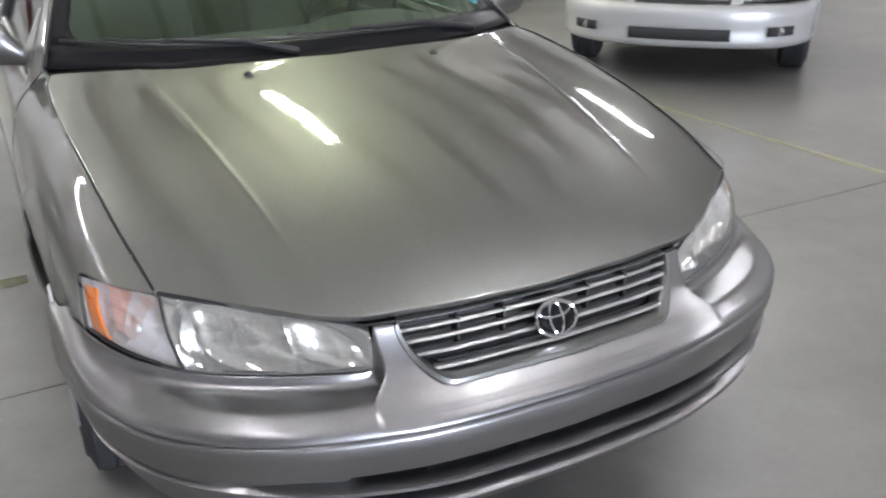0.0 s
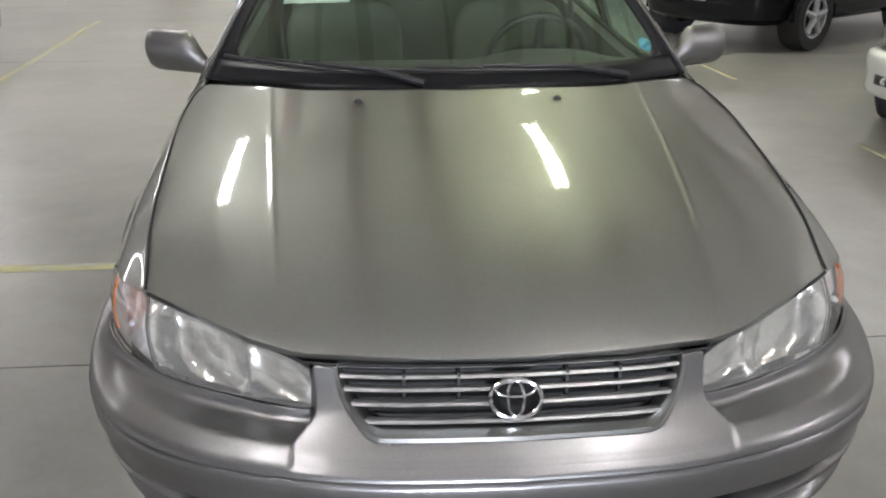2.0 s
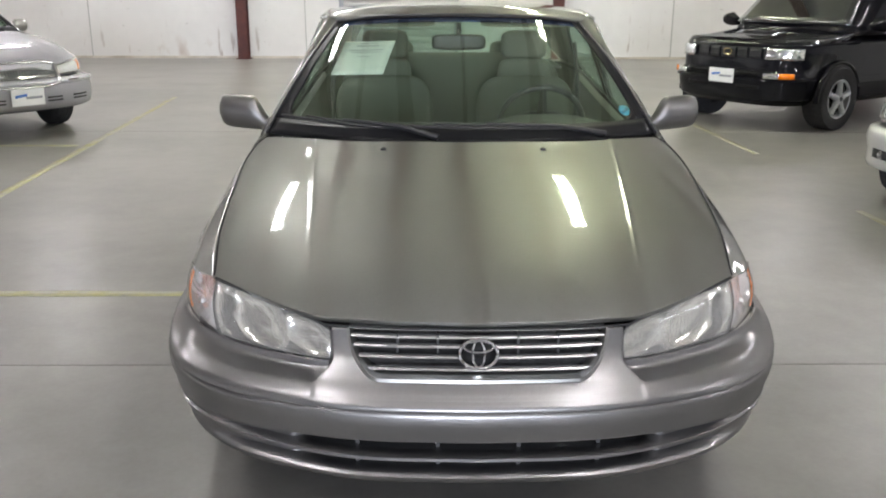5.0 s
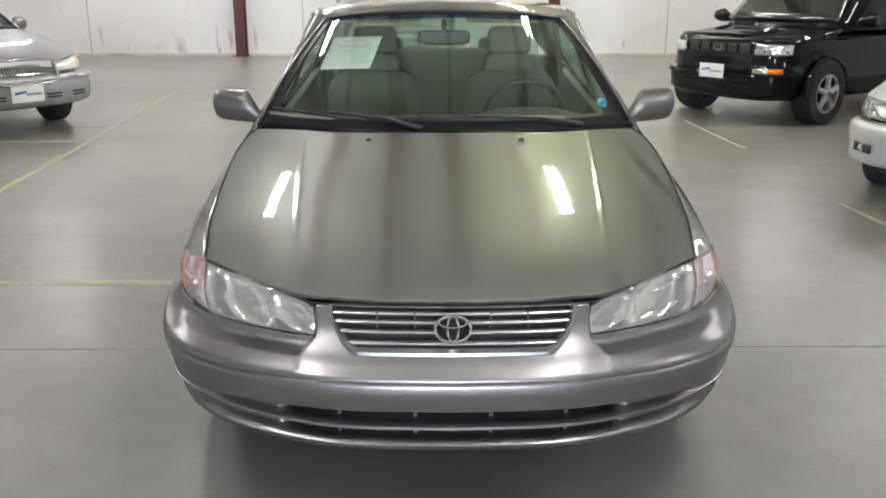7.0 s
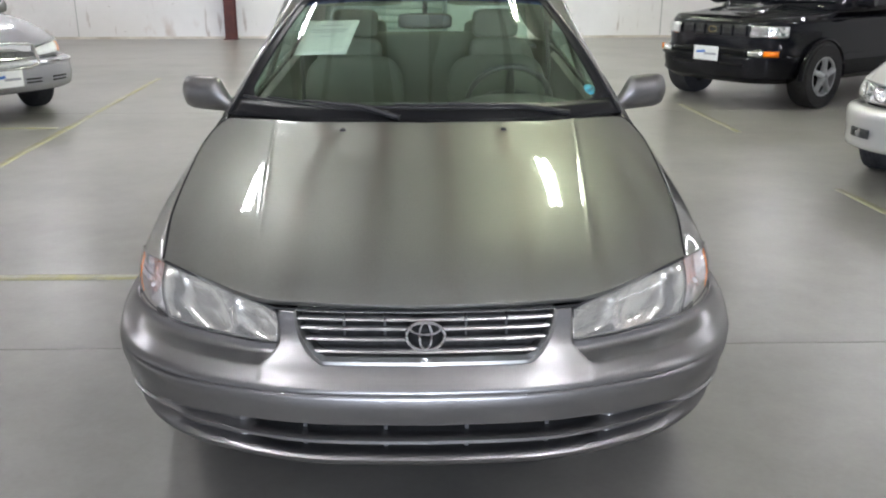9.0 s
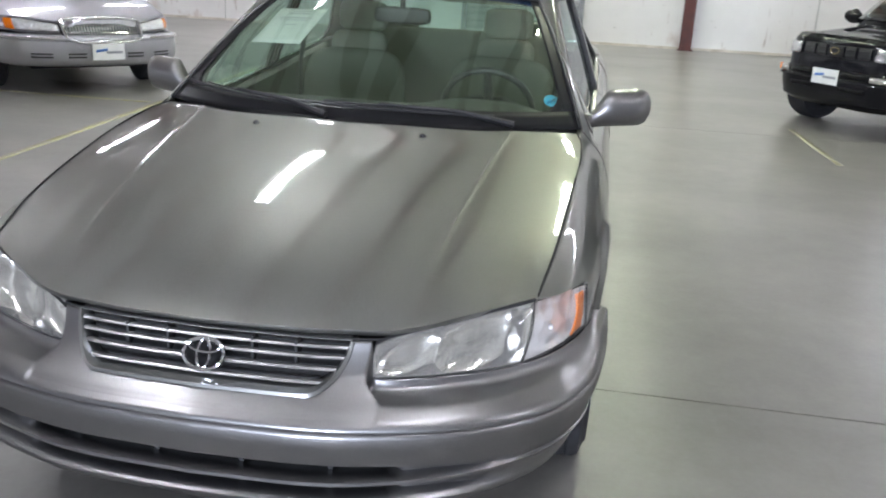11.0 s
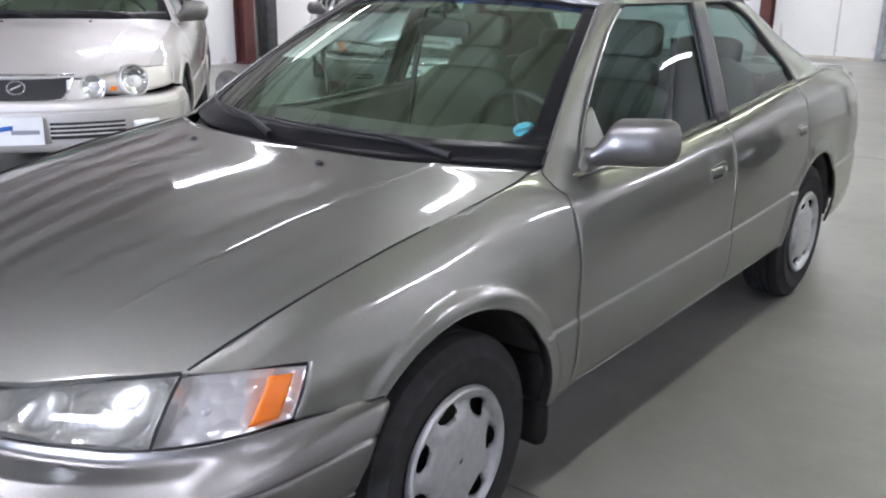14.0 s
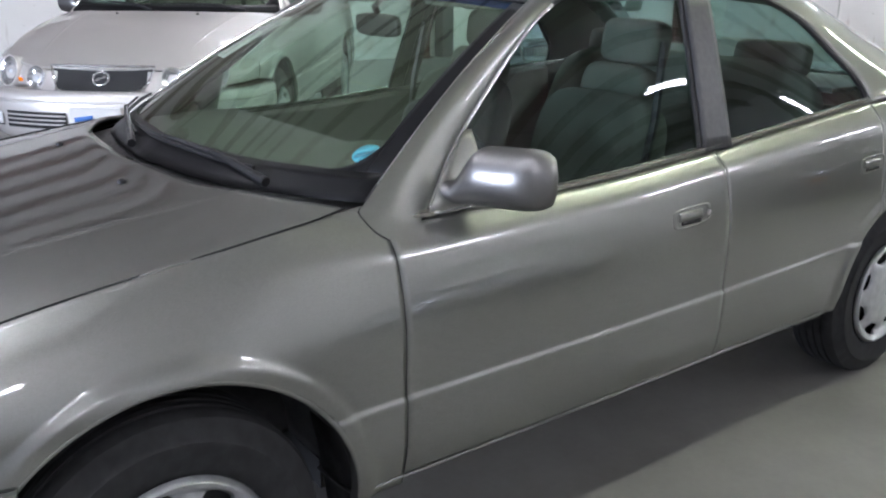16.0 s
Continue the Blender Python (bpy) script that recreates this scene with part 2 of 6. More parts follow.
class Build:
    """Collects vertices and faces of one mesh."""

    def __init__(self):
        self.v, self.f, self.m = [], [], []

    def grid(self, p, flip=False, close_u=False, skip=None, slot=0):
        p = np.asarray(p, float)
        nu, nv = p.shape[:2]
        base = len(self.v)
        self.v.extend(map(tuple, p.reshape(-1, 3)))
        for i in range(nu if close_u else nu - 1):
            for j in range(nv - 1):
                if skip is not None and skip[i][j]:
                    continue
                k = (i + 1) % nu
                q = (base + i * nv + j, base + k * nv + j, base + k * nv + j + 1, base + i * nv + j + 1)
                self.f.append(q[::-1] if flip else q)
                self.m.append(slot)
        return self

    def both(self, p, flip=False, **kw):
        """The grid and its mirror image over x = 0."""
        self.grid(p, flip, **kw)
        q = np.array(p, float)
        q[..., 0] *= -1
        return self.grid(q, not flip, **kw)

    def box(self, lo, hi, slot=0):
        (x0, y0, z0), (x1, y1, z1) = lo, hi
        b = len(self.v)
        self.v += [(x, y, z) for z in (z0, z1) for y in (y0, y1) for x in (x0, x1)]
        for q in ((0, 2, 3, 1), (4, 5, 7, 6), (0, 1, 5, 4), (2, 6, 7, 3), (0, 4, 6, 2), (1, 3, 7, 5)):
            self.f.append(tuple(b + k for k in q))
            self.m.append(slot)
        return self

    def spin(self, prof, n=48, axis="x", centre=(0, 0, 0), arc=2 * math.pi, slot=0, flip=False):
        """Revolves (along, radius) pairs about an axis through centre."""
        pts = []
        for i in range(n):
            a = arc * i / n
            row = []
            for t, r in prof:
                c, s = r * math.cos(a), r * math.sin(a)
                row.append({"x": (t, c, s), "y": (s, t, c), "z": (c, s, t)}[axis])
            pts.append(row)
        return self.grid(np.array(pts) + np.array(centre), close_u=True, slot=slot, flip=flip)

    def tube(self, path, r, n=10, slot=0, closed=False, caps=True):
        """A round bar along a path; r may be one number or one for each point."""
        path = [Vector(p) for p in path]
        rs = [r] * len(path) if not hasattr(r, "__len__") else r
        rings = []
        up = Vector((0, 0, 1))
        for i, p in enumerate(path):
            if closed:
                d = path[(i + 1) % len(path)] - path[i - 1]
            else:
                d = path[min(i + 1, len(path) - 1)] - path[max(i - 1, 0)]
            d.normalize()
            side = d.cross(up if abs(d.z) < 0.95 else Vector((1, 0, 0))).normalized()
            nrm = side.cross(d)
            rings.append([tuple(p + rs[i] * (math.cos(2 * math.pi * k / n) * side + math.sin(2 * math.pi * k / n) * nrm)) for k in range(n)])
        g = np.array(rings)
        g = np.concatenate([g, g[:, :1]], axis=1)
        self.grid(g, close_u=closed, slot=slot)
        if caps and not closed:
            for ring, rev in ((rings[0], False), (rings[-1], True)):
                b = len(self.v)
                self.v += ring
                q = tuple(range(b, b + n))
                self.f.append(q[::-1] if rev else q)
                self.m.append(slot)
        return self


def link(name, b, mats, parent=None, label="", solid=0.0, sharp=40, bevel=0.0, weld=True, at=None):
    """One mesh object from a Build, under a thing or part."""
    me = bpy.data.meshes.new(name)
    me.from_pydata(b.v, [], b.f)
    for m in (mats if isinstance(mats, (list, tuple)) else [mats]):
        me.materials.append(m)
    me.polygons.foreach_set("material_index", b.m)
    if weld:
        bm = bmesh.new()
        bm.from_mesh(me)
        bmesh.ops.remove_doubles(bm, verts=bm.verts, dist=1e-5)
        bm.to_mesh(me)
        bm.free()
    me.polygons.foreach_set("use_smooth", [True] * len(me.polygons))
    me.set_sharp_from_angle(angle=radians(sharp))
    ob = new(name, me)
    if solid:
        s = ob.modifiers.new("thickness", "SOLIDIFY")
        s.thickness, s.offset = solid, -1
    if bevel:
        s = ob.modifiers.new("edges", "BEVEL")
        s.width, s.segments, s.limit_method = bevel, 2, "ANGLE"
    if parent is not None:
        ob.parent = parent
    if at is not None:
        ob.matrix_basis = at
    if label:
        tagged(ob, label)
    return ob


def thing(name, at, label, category, group="", kind=""):
    e = new(name)
    e.empty_display_size = 0.2
    e.matrix_basis = at
    return tagged(e, label, category, group, kind)


# ---- the sedan: form lines (x to its left side, y from the nose to the tail, z up) ----
WF, WR, WZ, TYRE_R = 1.005, 3.63, 0.31, 0.312
# hood edge
EDGE_X = pchip([0.10, 0.25, 0.377, 0.58, 0.90, 1.18, 1.35, 1.46], [0.690, 0.700, 0.708, 0.735, 0.757, 0.772, 0.768, 0.745])
EDGE_Z = pchip([0.10, 0.16, 0.25, 0.377, 0.58, 0.90, 1.18, 1.35, 1.46], [0.622, 0.640, 0.678, 0.722, 0.787, 0.855, 0.897, 0.918, 0.930])
MID_Z = pchip([0.10, 0.14, 0.18, 0.25, 0.38, 0.60, 0.90, 1.25], [0.674, 0.694, 0.7135, 0.742, 0.785, 0.843, 0.905, 0.957])
HOOD_F = pchip([0, 0.28, 0.45, 0.535, 0.66, 0.80, 1.0], [0.122, 0.133, 0.150, 0.160, 0.195, 0.262, 0.377])
HOOD_R = pchip([0, 0.5, 0.8, 1.0], [1.215, 1.255, 1.35, 1.458])
# body side: lines of equal kind, each with its height and half width along the car
LINE_Y = [0.38, 0.58, 0.78, 1.00, 1.25, 1.46, 1.53, 1.62, 2.03, 2.68, 3.41, 3.95, 4.40, 4.76]
TOP_Z = pchip(LINE_Y, [0.722, 0.787, 0.833, 0.871, 0.900, 0.908, 0.905, 0.900, 0.906, 0.945, 1.005, 1.030, 1.010, 0.960])
TOP_X = pchip(LINE_Y, [0.713, 0.741, 0.756, 0.768, 0.781, 0.789, 0.792, 0.796, 0.800, 0.802, 0.795, 0.770, 0.730, 0.640])
SHO_Z = pchip(LINE_Y, [0.700, 0.745, 0.773, 0.795, 0.810, 0.820, 0.823, 0.828, 0.846, 0.888, 0.922, 0.930, 0.910, 0.860])
SHO_X = pchip(LINE_Y, [0.770, 0.795, 0.814, 0.828, 0.842, 0.850, 0.853, 0.855, 0.857, 0.858, 0.857, 0.845, 0.810, 0.700])
MAX_Z = pchip(LINE_Y, [0.625, 0.640, 0.655, 0.680, 0.665, 0.660, 0.660, 0.660, 0.665, 0.675, 0.690, 0.690, 0.670, 0.640])
MAX_X = pchip(LINE_Y, [0.800, 0.838, 0.860, 0.874, 0.882, 0.884, 0.884, 0.885, 0.889, 0.891, 0.891, 0.880, 0.850, 0.740])


CREASE = pchip([0.7, 1.5, 2.6, 3.4, 4.4], [-0.009, 0.0, 0.015, 0.036, 0.055])


def side_x(y, z, step=True):
    """Half width of the body at y and z."""
    y, z = np.broadcast_arrays(np.asarray(y, float), np.asarray(z, float))
    out = np.zeros(y.shape)
    for i in np.ndindex(y.shape):
        q, h = float(y[i]), float(z[i])
        mx = float(MAX_X(q))
        ledge = 0.0045 if step else 0.0
        dz = float(CREASE(q))
        zs = [0.16, 0.24, 0.30, 0.42, 0.513 + dz, 0.519 + dz, 0.530 + dz, float(MAX_Z(q)), float(SHO_Z(q)), float(TOP_Z(q)), float(TOP_Z(q)) + 0.05]
        xs = [mx - 0.11, mx - 0.055, mx - 0.024, mx - 0.002 + ledge * 0.6, mx - 0.001 + ledge, mx - 0.001 + ledge * 0.9, mx - 0.003, mx, float(SHO_X(q)), float(TOP_X(q)), float(TOP_X(q)) - 0.05]
        out[i] = pchip(zs, xs)(h)
        for c, r in ((WF + 0.015, 0.385), (WR, 0.375)):
            d = math.hypot(q - c, h - WZ) - r
            if d < 0.06:
                out[i] += 0.011 * (1 - smooth(0.024, 0.048, max(d, 0)))
    return out


def hood_z(x, y):
    """Height of the hood, with its pair of long soft creases."""
    xe = EDGE_X(y)
    s = np.clip(np.abs(x) / xe, 0, 1.05)
    sc = (0.41 + 0.10 * y) / xe
    a = 0.335
    inner = 1 - a * (s / sc) ** 2
    q = (s - sc) / (1 - sc)
    outer = (1 - a) * np.where(q < 0, 1 - 0.62 * q, 1 - q * (0.62 + 0.38 * q))
    k = 0.008
    h = -k * np.log(np.exp(-np.clip(inner / k, -400, 400)) + np.exp(-np.clip(outer / k, -400, 400)) + 1e-300)
    ridge = 0.0014 * np.exp(-((np.abs(x) - 0.41 - 0.10 * y) / 0.0075) ** 2) * smooth(0.25, 0.55, y)
    return EDGE_Z(y) + (MID_Z(y) - EDGE_Z(y)) * h + ridge


FENDER_ARCH = (WF + 0.015, 0.385)
# bumper plan (outer) and the lamp line (inner), pair by pair from the middle to the side
PLAN_S = [0, 0.2, 0.315, 0.40, 0.55, 0.69, 0.78, 0.90, 1.0, 1.1]
BUMP_X = pchip(PLAN_S, [0, 0.20, 0.318, 0.405, 0.560, 0.712, 0.800, 0.856, 0.872, 0.884])
BUMP_Y = pchip(PLAN_S, [0.0, 0.008, 0.022, 0.042, 0.094, 0.193, 0.305, 0.450, 0.580, 0.760])
LAMP_X = pchip(PLAN_S, [0, 0.20, 0.315, 0.398, 0.550, 0.690, 0.776, 0.822, 0.842, 0.862])
LAMP_Y = pchip(PLAN_S, [0.10, 0.113, 0.146, 0.158, 0.222, 0.306, 0.395, 0.487, 0.590, 0.752])
LAMP_BZ = pchip([0.388, 0.55, 0.69, 0.76, 0.822, 0.862], [0.582, 0.583, 0.590, 0.597, 0.606, 0.590])
NOSE = pchip([0.50, 0.525, 0.54, 0.565, 0.60, 0.64, 0.668], [0.0, 0.002, 0.016, 0.052, 0.090, 0.116, 0.128])


def car_empty(label):
    return thing("sedan_car", Matrix(), label, "car")


sedan = car_empty("sage grey metallic four-door sedan car parked on concrete")


def hood_part():
    s = np.concatenate([np.linspace(0, 0.53, 46), np.linspace(0.535, 0.80, 96), np.linspace(0.81, 1, 26)])
    t = np.linspace(0, 1, 81) ** 1.35
    S, T = np.meshgrid(np.concatenate([-s[:0:-1], s]), t, indexing="ij")
    A = np.abs(S)
    Y = HOOD_F(A) + (HOOD_R(A) - HOOD_F(A)) * T
    X = S * (EDGE_X(Y) + 0.0012)
    lip = np.exp(-(Y - HOOD_F(A)) / 0.0009)
    Z = hood_z(X, Y)
    # rolled front lip and rear lip
    Z = Z - 0.011 * lip - 0.006 * np.exp(-(HOOD_R(A) - Y) / 0.006) + 0.007 * np.exp(-(HOOD_R(A) - Y) / 0.035)
    Y = Y + 0.005 * lip
    b = Build().grid(np.stack([X, Y, Z], -1))
    hood = link("hood", b, M_PAINT, sedan, solid=0.012, sharp=60)
    for x in (-0.285, 0.272):
        y = 1.14
        z = float(hood_z(np.array(x), np.array(y)))
        n = Build().spin([(0.0, 0.011), (0.006, 0.010), (0.010, 0.004), (0.0105, 0.0)], 14, "z", (x, y, z))
        link("washer_nozzle", n, M_TRIM, hood, "small black washer nozzle")


hood_part()


def mouth_z(s):
    """Lower edge of the grille mouth, rising in a round corner to the hood."""
    q = np.clip((np.asarray(s, float) - 0.246) / 0.078, 0, 1)
    return 0.562 + 0.103 * (1 - np.sqrt(np.maximum(1 - q * q, 0))) ** 0.9


M_MOUTH = vary(mat("black_intake_plastic", (0.035, 0.035, 0.035), 0.6), 40, (0.03, 0.03, 0.03), (0.05, 0.05, 0.05))
M_MOUTHRIB = mat("grey_intake_rib", (0.05, 0.05, 0.05), 0.6)


# profile of the shelf from the lamp out to the rim: share of the way out, share of the drop
SHELF_V = [0, 0.14, 0.28, 0.45, 0.58, 0.65, 0.73, 0.83, 0.92, 1]
SHELF_A = pchip(SHELF_V, [0.02, 0.07, 0.19, 0.48, 0.66, 0.715, 0.785, 0.87, 0.95, 1])
SHELF_Z = pchip(SHELF_V, [0, 0.34, 0.50, 0.525, 0.535, 0.56, 0.65, 0.78, 0.91, 1])


def bumper_part():
    x_list = np.unique(np.concatenate([np.linspace(0, 0.24, 14), 0.246 + 0.078 * np.sin(np.linspace(0, 0.5 * math.pi, 24)), np.linspace(0.326, 0.41, 40),
                                       np.linspace(0.413, 0.44, 8), np.linspace(0.44, 1.0, 44), np.linspace(1.0, 1.09, 8)]))
    rows = []
    for s in x_list:
        bx, by, lx, ly = float(BUMP_X(s)), float(BUMP_Y(s)), float(LAMP_X(s)), float(LAMP_Y(s))
        # upper: nose bridge and grille mouth
        ztop = float(mouth_z(s))
        rim = 0.532 + 0.048 * float(smooth(0.80, 1.05, s))
        top = 0.579 if s < 0.39 else float(LAMP_BZ(max(lx, 0.388))) - 0.004
        col = []
        n_up = 32
        for k in range(n_up):
            v = k / n_up
            corner = 0.362 + 0.006 * float(smooth(0.4, 0.0, v)) + 0.036 * float(smooth(0.30, 0.60, v)) ** 1.5
            r = float(smooth(corner - 0.007, corner + 0.009, s))
            wide = float(smooth(0.27, 0.345, s))
            z1 = (ztop + (0.530 - ztop) * v) * (1 - wide) + float(np.interp(v, [0, 0.58, 1], [ztop, 0.556, 0.530])) * wide
            p1 = np.array([bx * (1 - 0.02 * (z1 - 0.53)), by + float(NOSE(z1)), z1])
            # shelf under the lamp with a rounded front edge, fading into a plain sweep to the rim
            w = 1 - float(smooth(0.58, 0.84, s))
            a = w * float(SHELF_A(v)) + (1 - w) * (0.02 + 0.98 * v ** 1.55)
            z2 = top + (rim - top) * (w * float(SHELF_Z(v)) + (1 - w) * (0.75 * v + 0.25 * math.sin(0.5 * math.pi * v)))
            p2 = np.array([lx + (bx - lx) * a, ly + (by - ly) * a, z2])
            col.append(p1 * (1 - r) + p2 * r)
        r = float(smooth(0.34, 0.42, s))
        zr = 0.530 * (1 - r) + rim * r
        gz = 0.515 + 0.012 * float(smooth(0.8, 1.05, s))

        def out(d, z):
            ln = math.hypot(bx * 0.75, 0.62 - by) or 1
            return np.array([bx + d * bx * 0.75 / ln, by - d * (0.62 - by) / ln, z])
        col += [out(0.006, zr - 0.006), out(0.010, gz + 0.004), out(0.011, gz), out(0.004, gz - 0.003), out(0.004, gz - 0.007),
                out(0.010, gz - 0.011), out(0.012, gz - 0.018), out(0.010, 0.470), out(0.002, 0.445)]
        face_low = 0.424
        col += [out(-0.003, face_low)]
        # lower: mouth between 0.416 and 0.33, split by one blade; side scoops fade out
        m = 1 - float(smooth(0.43, 0.47, s))
        sc = (1 - float(smooth(0.52, 0.68, s))) * (1 - m)
        depth = 0.075 * m + 0.014 * sc
        lift = 0.022 * float(smooth(0.25, 0.75, s))
        hold = 1 - float(smooth(0.55, 0.74, s))
        for d, z in ((-0.008 - depth, 0.412), (-0.012 - depth, 0.392), (-0.004 - 0.3 * depth * (1 - m) - depth * m * 0.05, 0.388), (0.004, 0.384), (0.004, 0.376),
                     (-0.004, 0.372), (-0.014 - depth, 0.366), (-0.018 - depth, 0.346), (-0.006, 0.338), (0.002, 0.330), (-0.002, 0.316), (-0.03, 0.304), (-0.09, 0.298)):
            d = d * (hold if d < -0.004 and z > 0.335 else 1)
            shrink = 0.05 * float(smooth(0.42, 0.30, z)) * float(smooth(0.5, 1.0, s))
            col.append(out(d - shrink, z + lift * (1.0 if z < 0.42 else 0)))
        rows.append(col)
    P = np.array(rows)
    # the ends follow the wheel arch
    c, r = FENDER_ARCH
    k0 = int(np.searchsorted(x_list, 0.93))
    for i in range(k0 + 1, len(x_list)):
        f = (x_list[i] - x_list[k0]) / (x_list[-1] - x_list[k0])
        for j in range(P.shape[1]):
            z = P[i, j, 2]
            lim = c - math.sqrt(max(r * r - (max(z, WZ) - WZ) ** 2, 0.0)) - 0.001
            P[i, j, 1] = P[k0, j, 1] + (min(lim, 0.75) - P[k0, j, 1]) * f
    skip = np.zeros((P.shape[0] - 1, P.shape[1] - 1), bool)
    open_cols = x_list[1:] < 0.445
    skip[open_cols, n_up + 10] = True
    skip[open_cols, n_up + 16] = True
    b = Build().both(P, flip=True, skip=skip)
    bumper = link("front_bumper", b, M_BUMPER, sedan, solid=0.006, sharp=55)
    # dark mouth behind the lower openings, with upright ribs
    d = Build()
    xs = np.linspace(-0.47, 0.47, 41)
    by = BUMP_Y(np.abs(xs))
    d.grid(np.stack([np.stack([xs, by + 0.088, np.full_like(xs, z)], -1) for z in (0.335, 0.425)], 1), flip=True)
    mouth = link("lower_grille", d, M_MOUTH, bumper, "black recessed lower air intake", solid=0.004)
    for x in (-0.30, -0.10, 0.10, 0.30):
        yy = float(BUMP_Y(abs(x)))
        link("rib", Build().box((x - 0.005, yy + 0.045, 0.335), (x + 0.005, yy + 0.088, 0.425)), M_MOUTHRIB, mouth)


bumper_part()


M_BADGE = mat("black_badge_plate", (0.008, 0.008, 0.008), 0.5, spec=0.1)
M_SLAT = vary(mat("satin_silver_slat", (0.5, 0.5, 0.5), 0.32, 0.85), 30, (0.42, 0.42, 0.41), (0.52, 0.52, 0.51), (0.3, 0.42))
M_MESH = vary(mat("grey_grille_mesh", (0.07, 0.07, 0.07), 0.6), 60, (0.028, 0.028, 0.028), (0.048, 0.048, 0.047))


def grille_part():
    b = Build()
    xs = np.linspace(-1, 1, 41)

    def half(z):
        q = np.linspace(0.247, 0.324, 60)
        return np.interp(z, mouth_z(q), BUMP_X(q))

    def front(x, z):
        return BUMP_Y(np.abs(x)) + NOSE(z)
    # surround: tapered frame round the opening
    half_run = [(float(BUMP_X(q)), float(mouth_z(q))) for q in np.concatenate([np.linspace(0, 0.24, 16), 0.246 + 0.078 * np.sin(np.linspace(0, 0.49 * math.pi, 30))])]
    rim = [(-x, z) for x, z in half_run[:0:-1]] + half_run
    strip = []
    for x, z in rim:
        y = float(front(x, z))
        strip.append([(x, y + 0.006, z - 0.003), (x * 0.995, y - 0.004, z + 0.001), (x * 0.982, y - 0.003, z + 0.007), (x * 0.972, y + 0.012, z + 0.010), (x * 0.968, y + 0.05, z + 0.012)])
    b.grid(np.array(strip), flip=True)
    g = link("grille", b, M_PAINT, sedan, "body-coloured slatted radiator grille", solid=0.002)
    back = Build()
    zz = np.linspace(0.565, 0.672, 6)
    back.grid(np.array([[(x * half(z), float(front(x * 0.3, z)) + 0.048, z) for z in zz] for x in xs]), flip=True)
    link("grille_backing", back, M_MESH, g, "dark mesh behind the slats", solid=0.003)
    for z in (0.667, 0.6485, 0.628, 0.606, 0.583):
        h = float(half(z)) * 0.972
        s = Build()
        rows = []
        for x in xs * h:
            y = float(front(x, z))
            rows.append([(x, y + 0.020, z + 0.0005), (x, y + 0.007, z + 0.0034), (x, y + 0.003, z + 0.0032), (x, y - 0.001, z - 0.0008), (x, y, z - 0.0026),
                         (x, y + 0.005, z - 0.0036), (x, y + 0.018, z - 0.0045), (x, y + 0.020, z + 0.0005)])
        s.grid(np.array(rows))
        link("slat", s, M_SLAT, g, sharp=30)
    for x in (-0.2, -0.1, 0.1, 0.2):
        y = float(front(x, 0.62))
        link("upright", Build().box((x - 0.003, y + 0.016, 0.575), (x + 0.003, y + 0.046, 0.658)), M_MESH, g)
    # oval badge of crossed rings
    e = Build()
    cy, cz = float(front(0, 0.618)) - 0.012, 0.6195

    def ring(rx, rz, ox, oz, r, lean=0.5):
        n = 40
        return [(ox + rx * math.cos(2 * math.pi * k / n), cy + (oz + rz * math.sin(2 * math.pi * k / n)) * lean, cz + oz + rz * math.sin(2 * math.pi * k / n)) for k in range(n)], r
    for rx, rz, ox, oz, r in ((0.0465, 0.0315, 0, 0, 0.0043), (0.0150, 0.029, 0, 0.0, 0.0031), (0.036, 0.0125, 0, 0.015, 0.0030)):
        p, rr = ring(rx, rz, ox, oz, r)
        e.tube(p, rr, 8, closed=True)
    link("badge", e, M_CHROME, g, "chrome oval badge of crossed rings")
    d = Build()
    d.grid(np.array([[(q * 0.044 * math.cos(2 * math.pi * k / 40), cy + 0.006 + 0.5 * q * 0.03 * math.sin(2 * math.pi * k / 40), cz + q * 0.03 * math.sin(2 * math.pi * k / 40)) for q in (0.01, 0.5, 1.0)] for k in range(40)]), close_u=True)
    link("badge_plate", d, M_BADGE, g, solid=0.006)


grille_part()


# lamp outline: lower and upper edges from the inner tip to the outer tip
LB_X = pchip([0, 0.06, 0.3, 0.55, 0.72, 0.86, 1], [0.364, 0.375, 0.520, 0.690, 0.748, 0.796, 0.832])
LB_Y = pchip([0, 0.06, 0.3, 0.55, 0.72, 0.86, 1], [0.150, 0.147, 0.205, 0.304, 0.370, 0.446, 0.530])
LB_Z = pchip([0, 0.06, 0.3, 0.55, 0.72, 0.86, 1], [0.598, 0.5835, 0.583, 0.590, 0.595, 0.601, 0.612])
LT_X = pchip([0, 0.06, 0.3, 0.55, 0.72, 0.86, 1], [0.372, 0.402, 0.535, 0.703, 0.752, 0.795, 0.825])
LT_Y = pchip([0, 0.06, 0.3, 0.55, 0.72, 0.86, 1], [0.164, 0.178, 0.255, 0.374, 0.442, 0.510, 0.578])
LT_Z = pchip([0, 0.06, 0.3, 0.55, 0.72, 0.86, 1], [0.654, 0.668, 0.692, 0.717, 0.717, 0.713, 0.704])


def lamp_point(u, v, d=0.0):
    """A point of the lamp's face, u along it, v up, d inwards."""
    p = np.array([LB_X(u), LB_Y(u), LB_Z(u)]) * (1 - v) + np.array([LT_X(u), LT_Y(u), LT_Z(u)]) * v
    bulge = 0.014 * math.sin(math.pi * v) * min(1, 6 * min(u + 0.02, 1.02 - u))
    a = 0.25 + 1.15 * float(smooth(0.2, 1.0, u))
    n = np.array([math.sin(a), -math.cos(a), 0.45])
    n = n / np.linalg.norm(n)
    return p + n * (bulge - d)


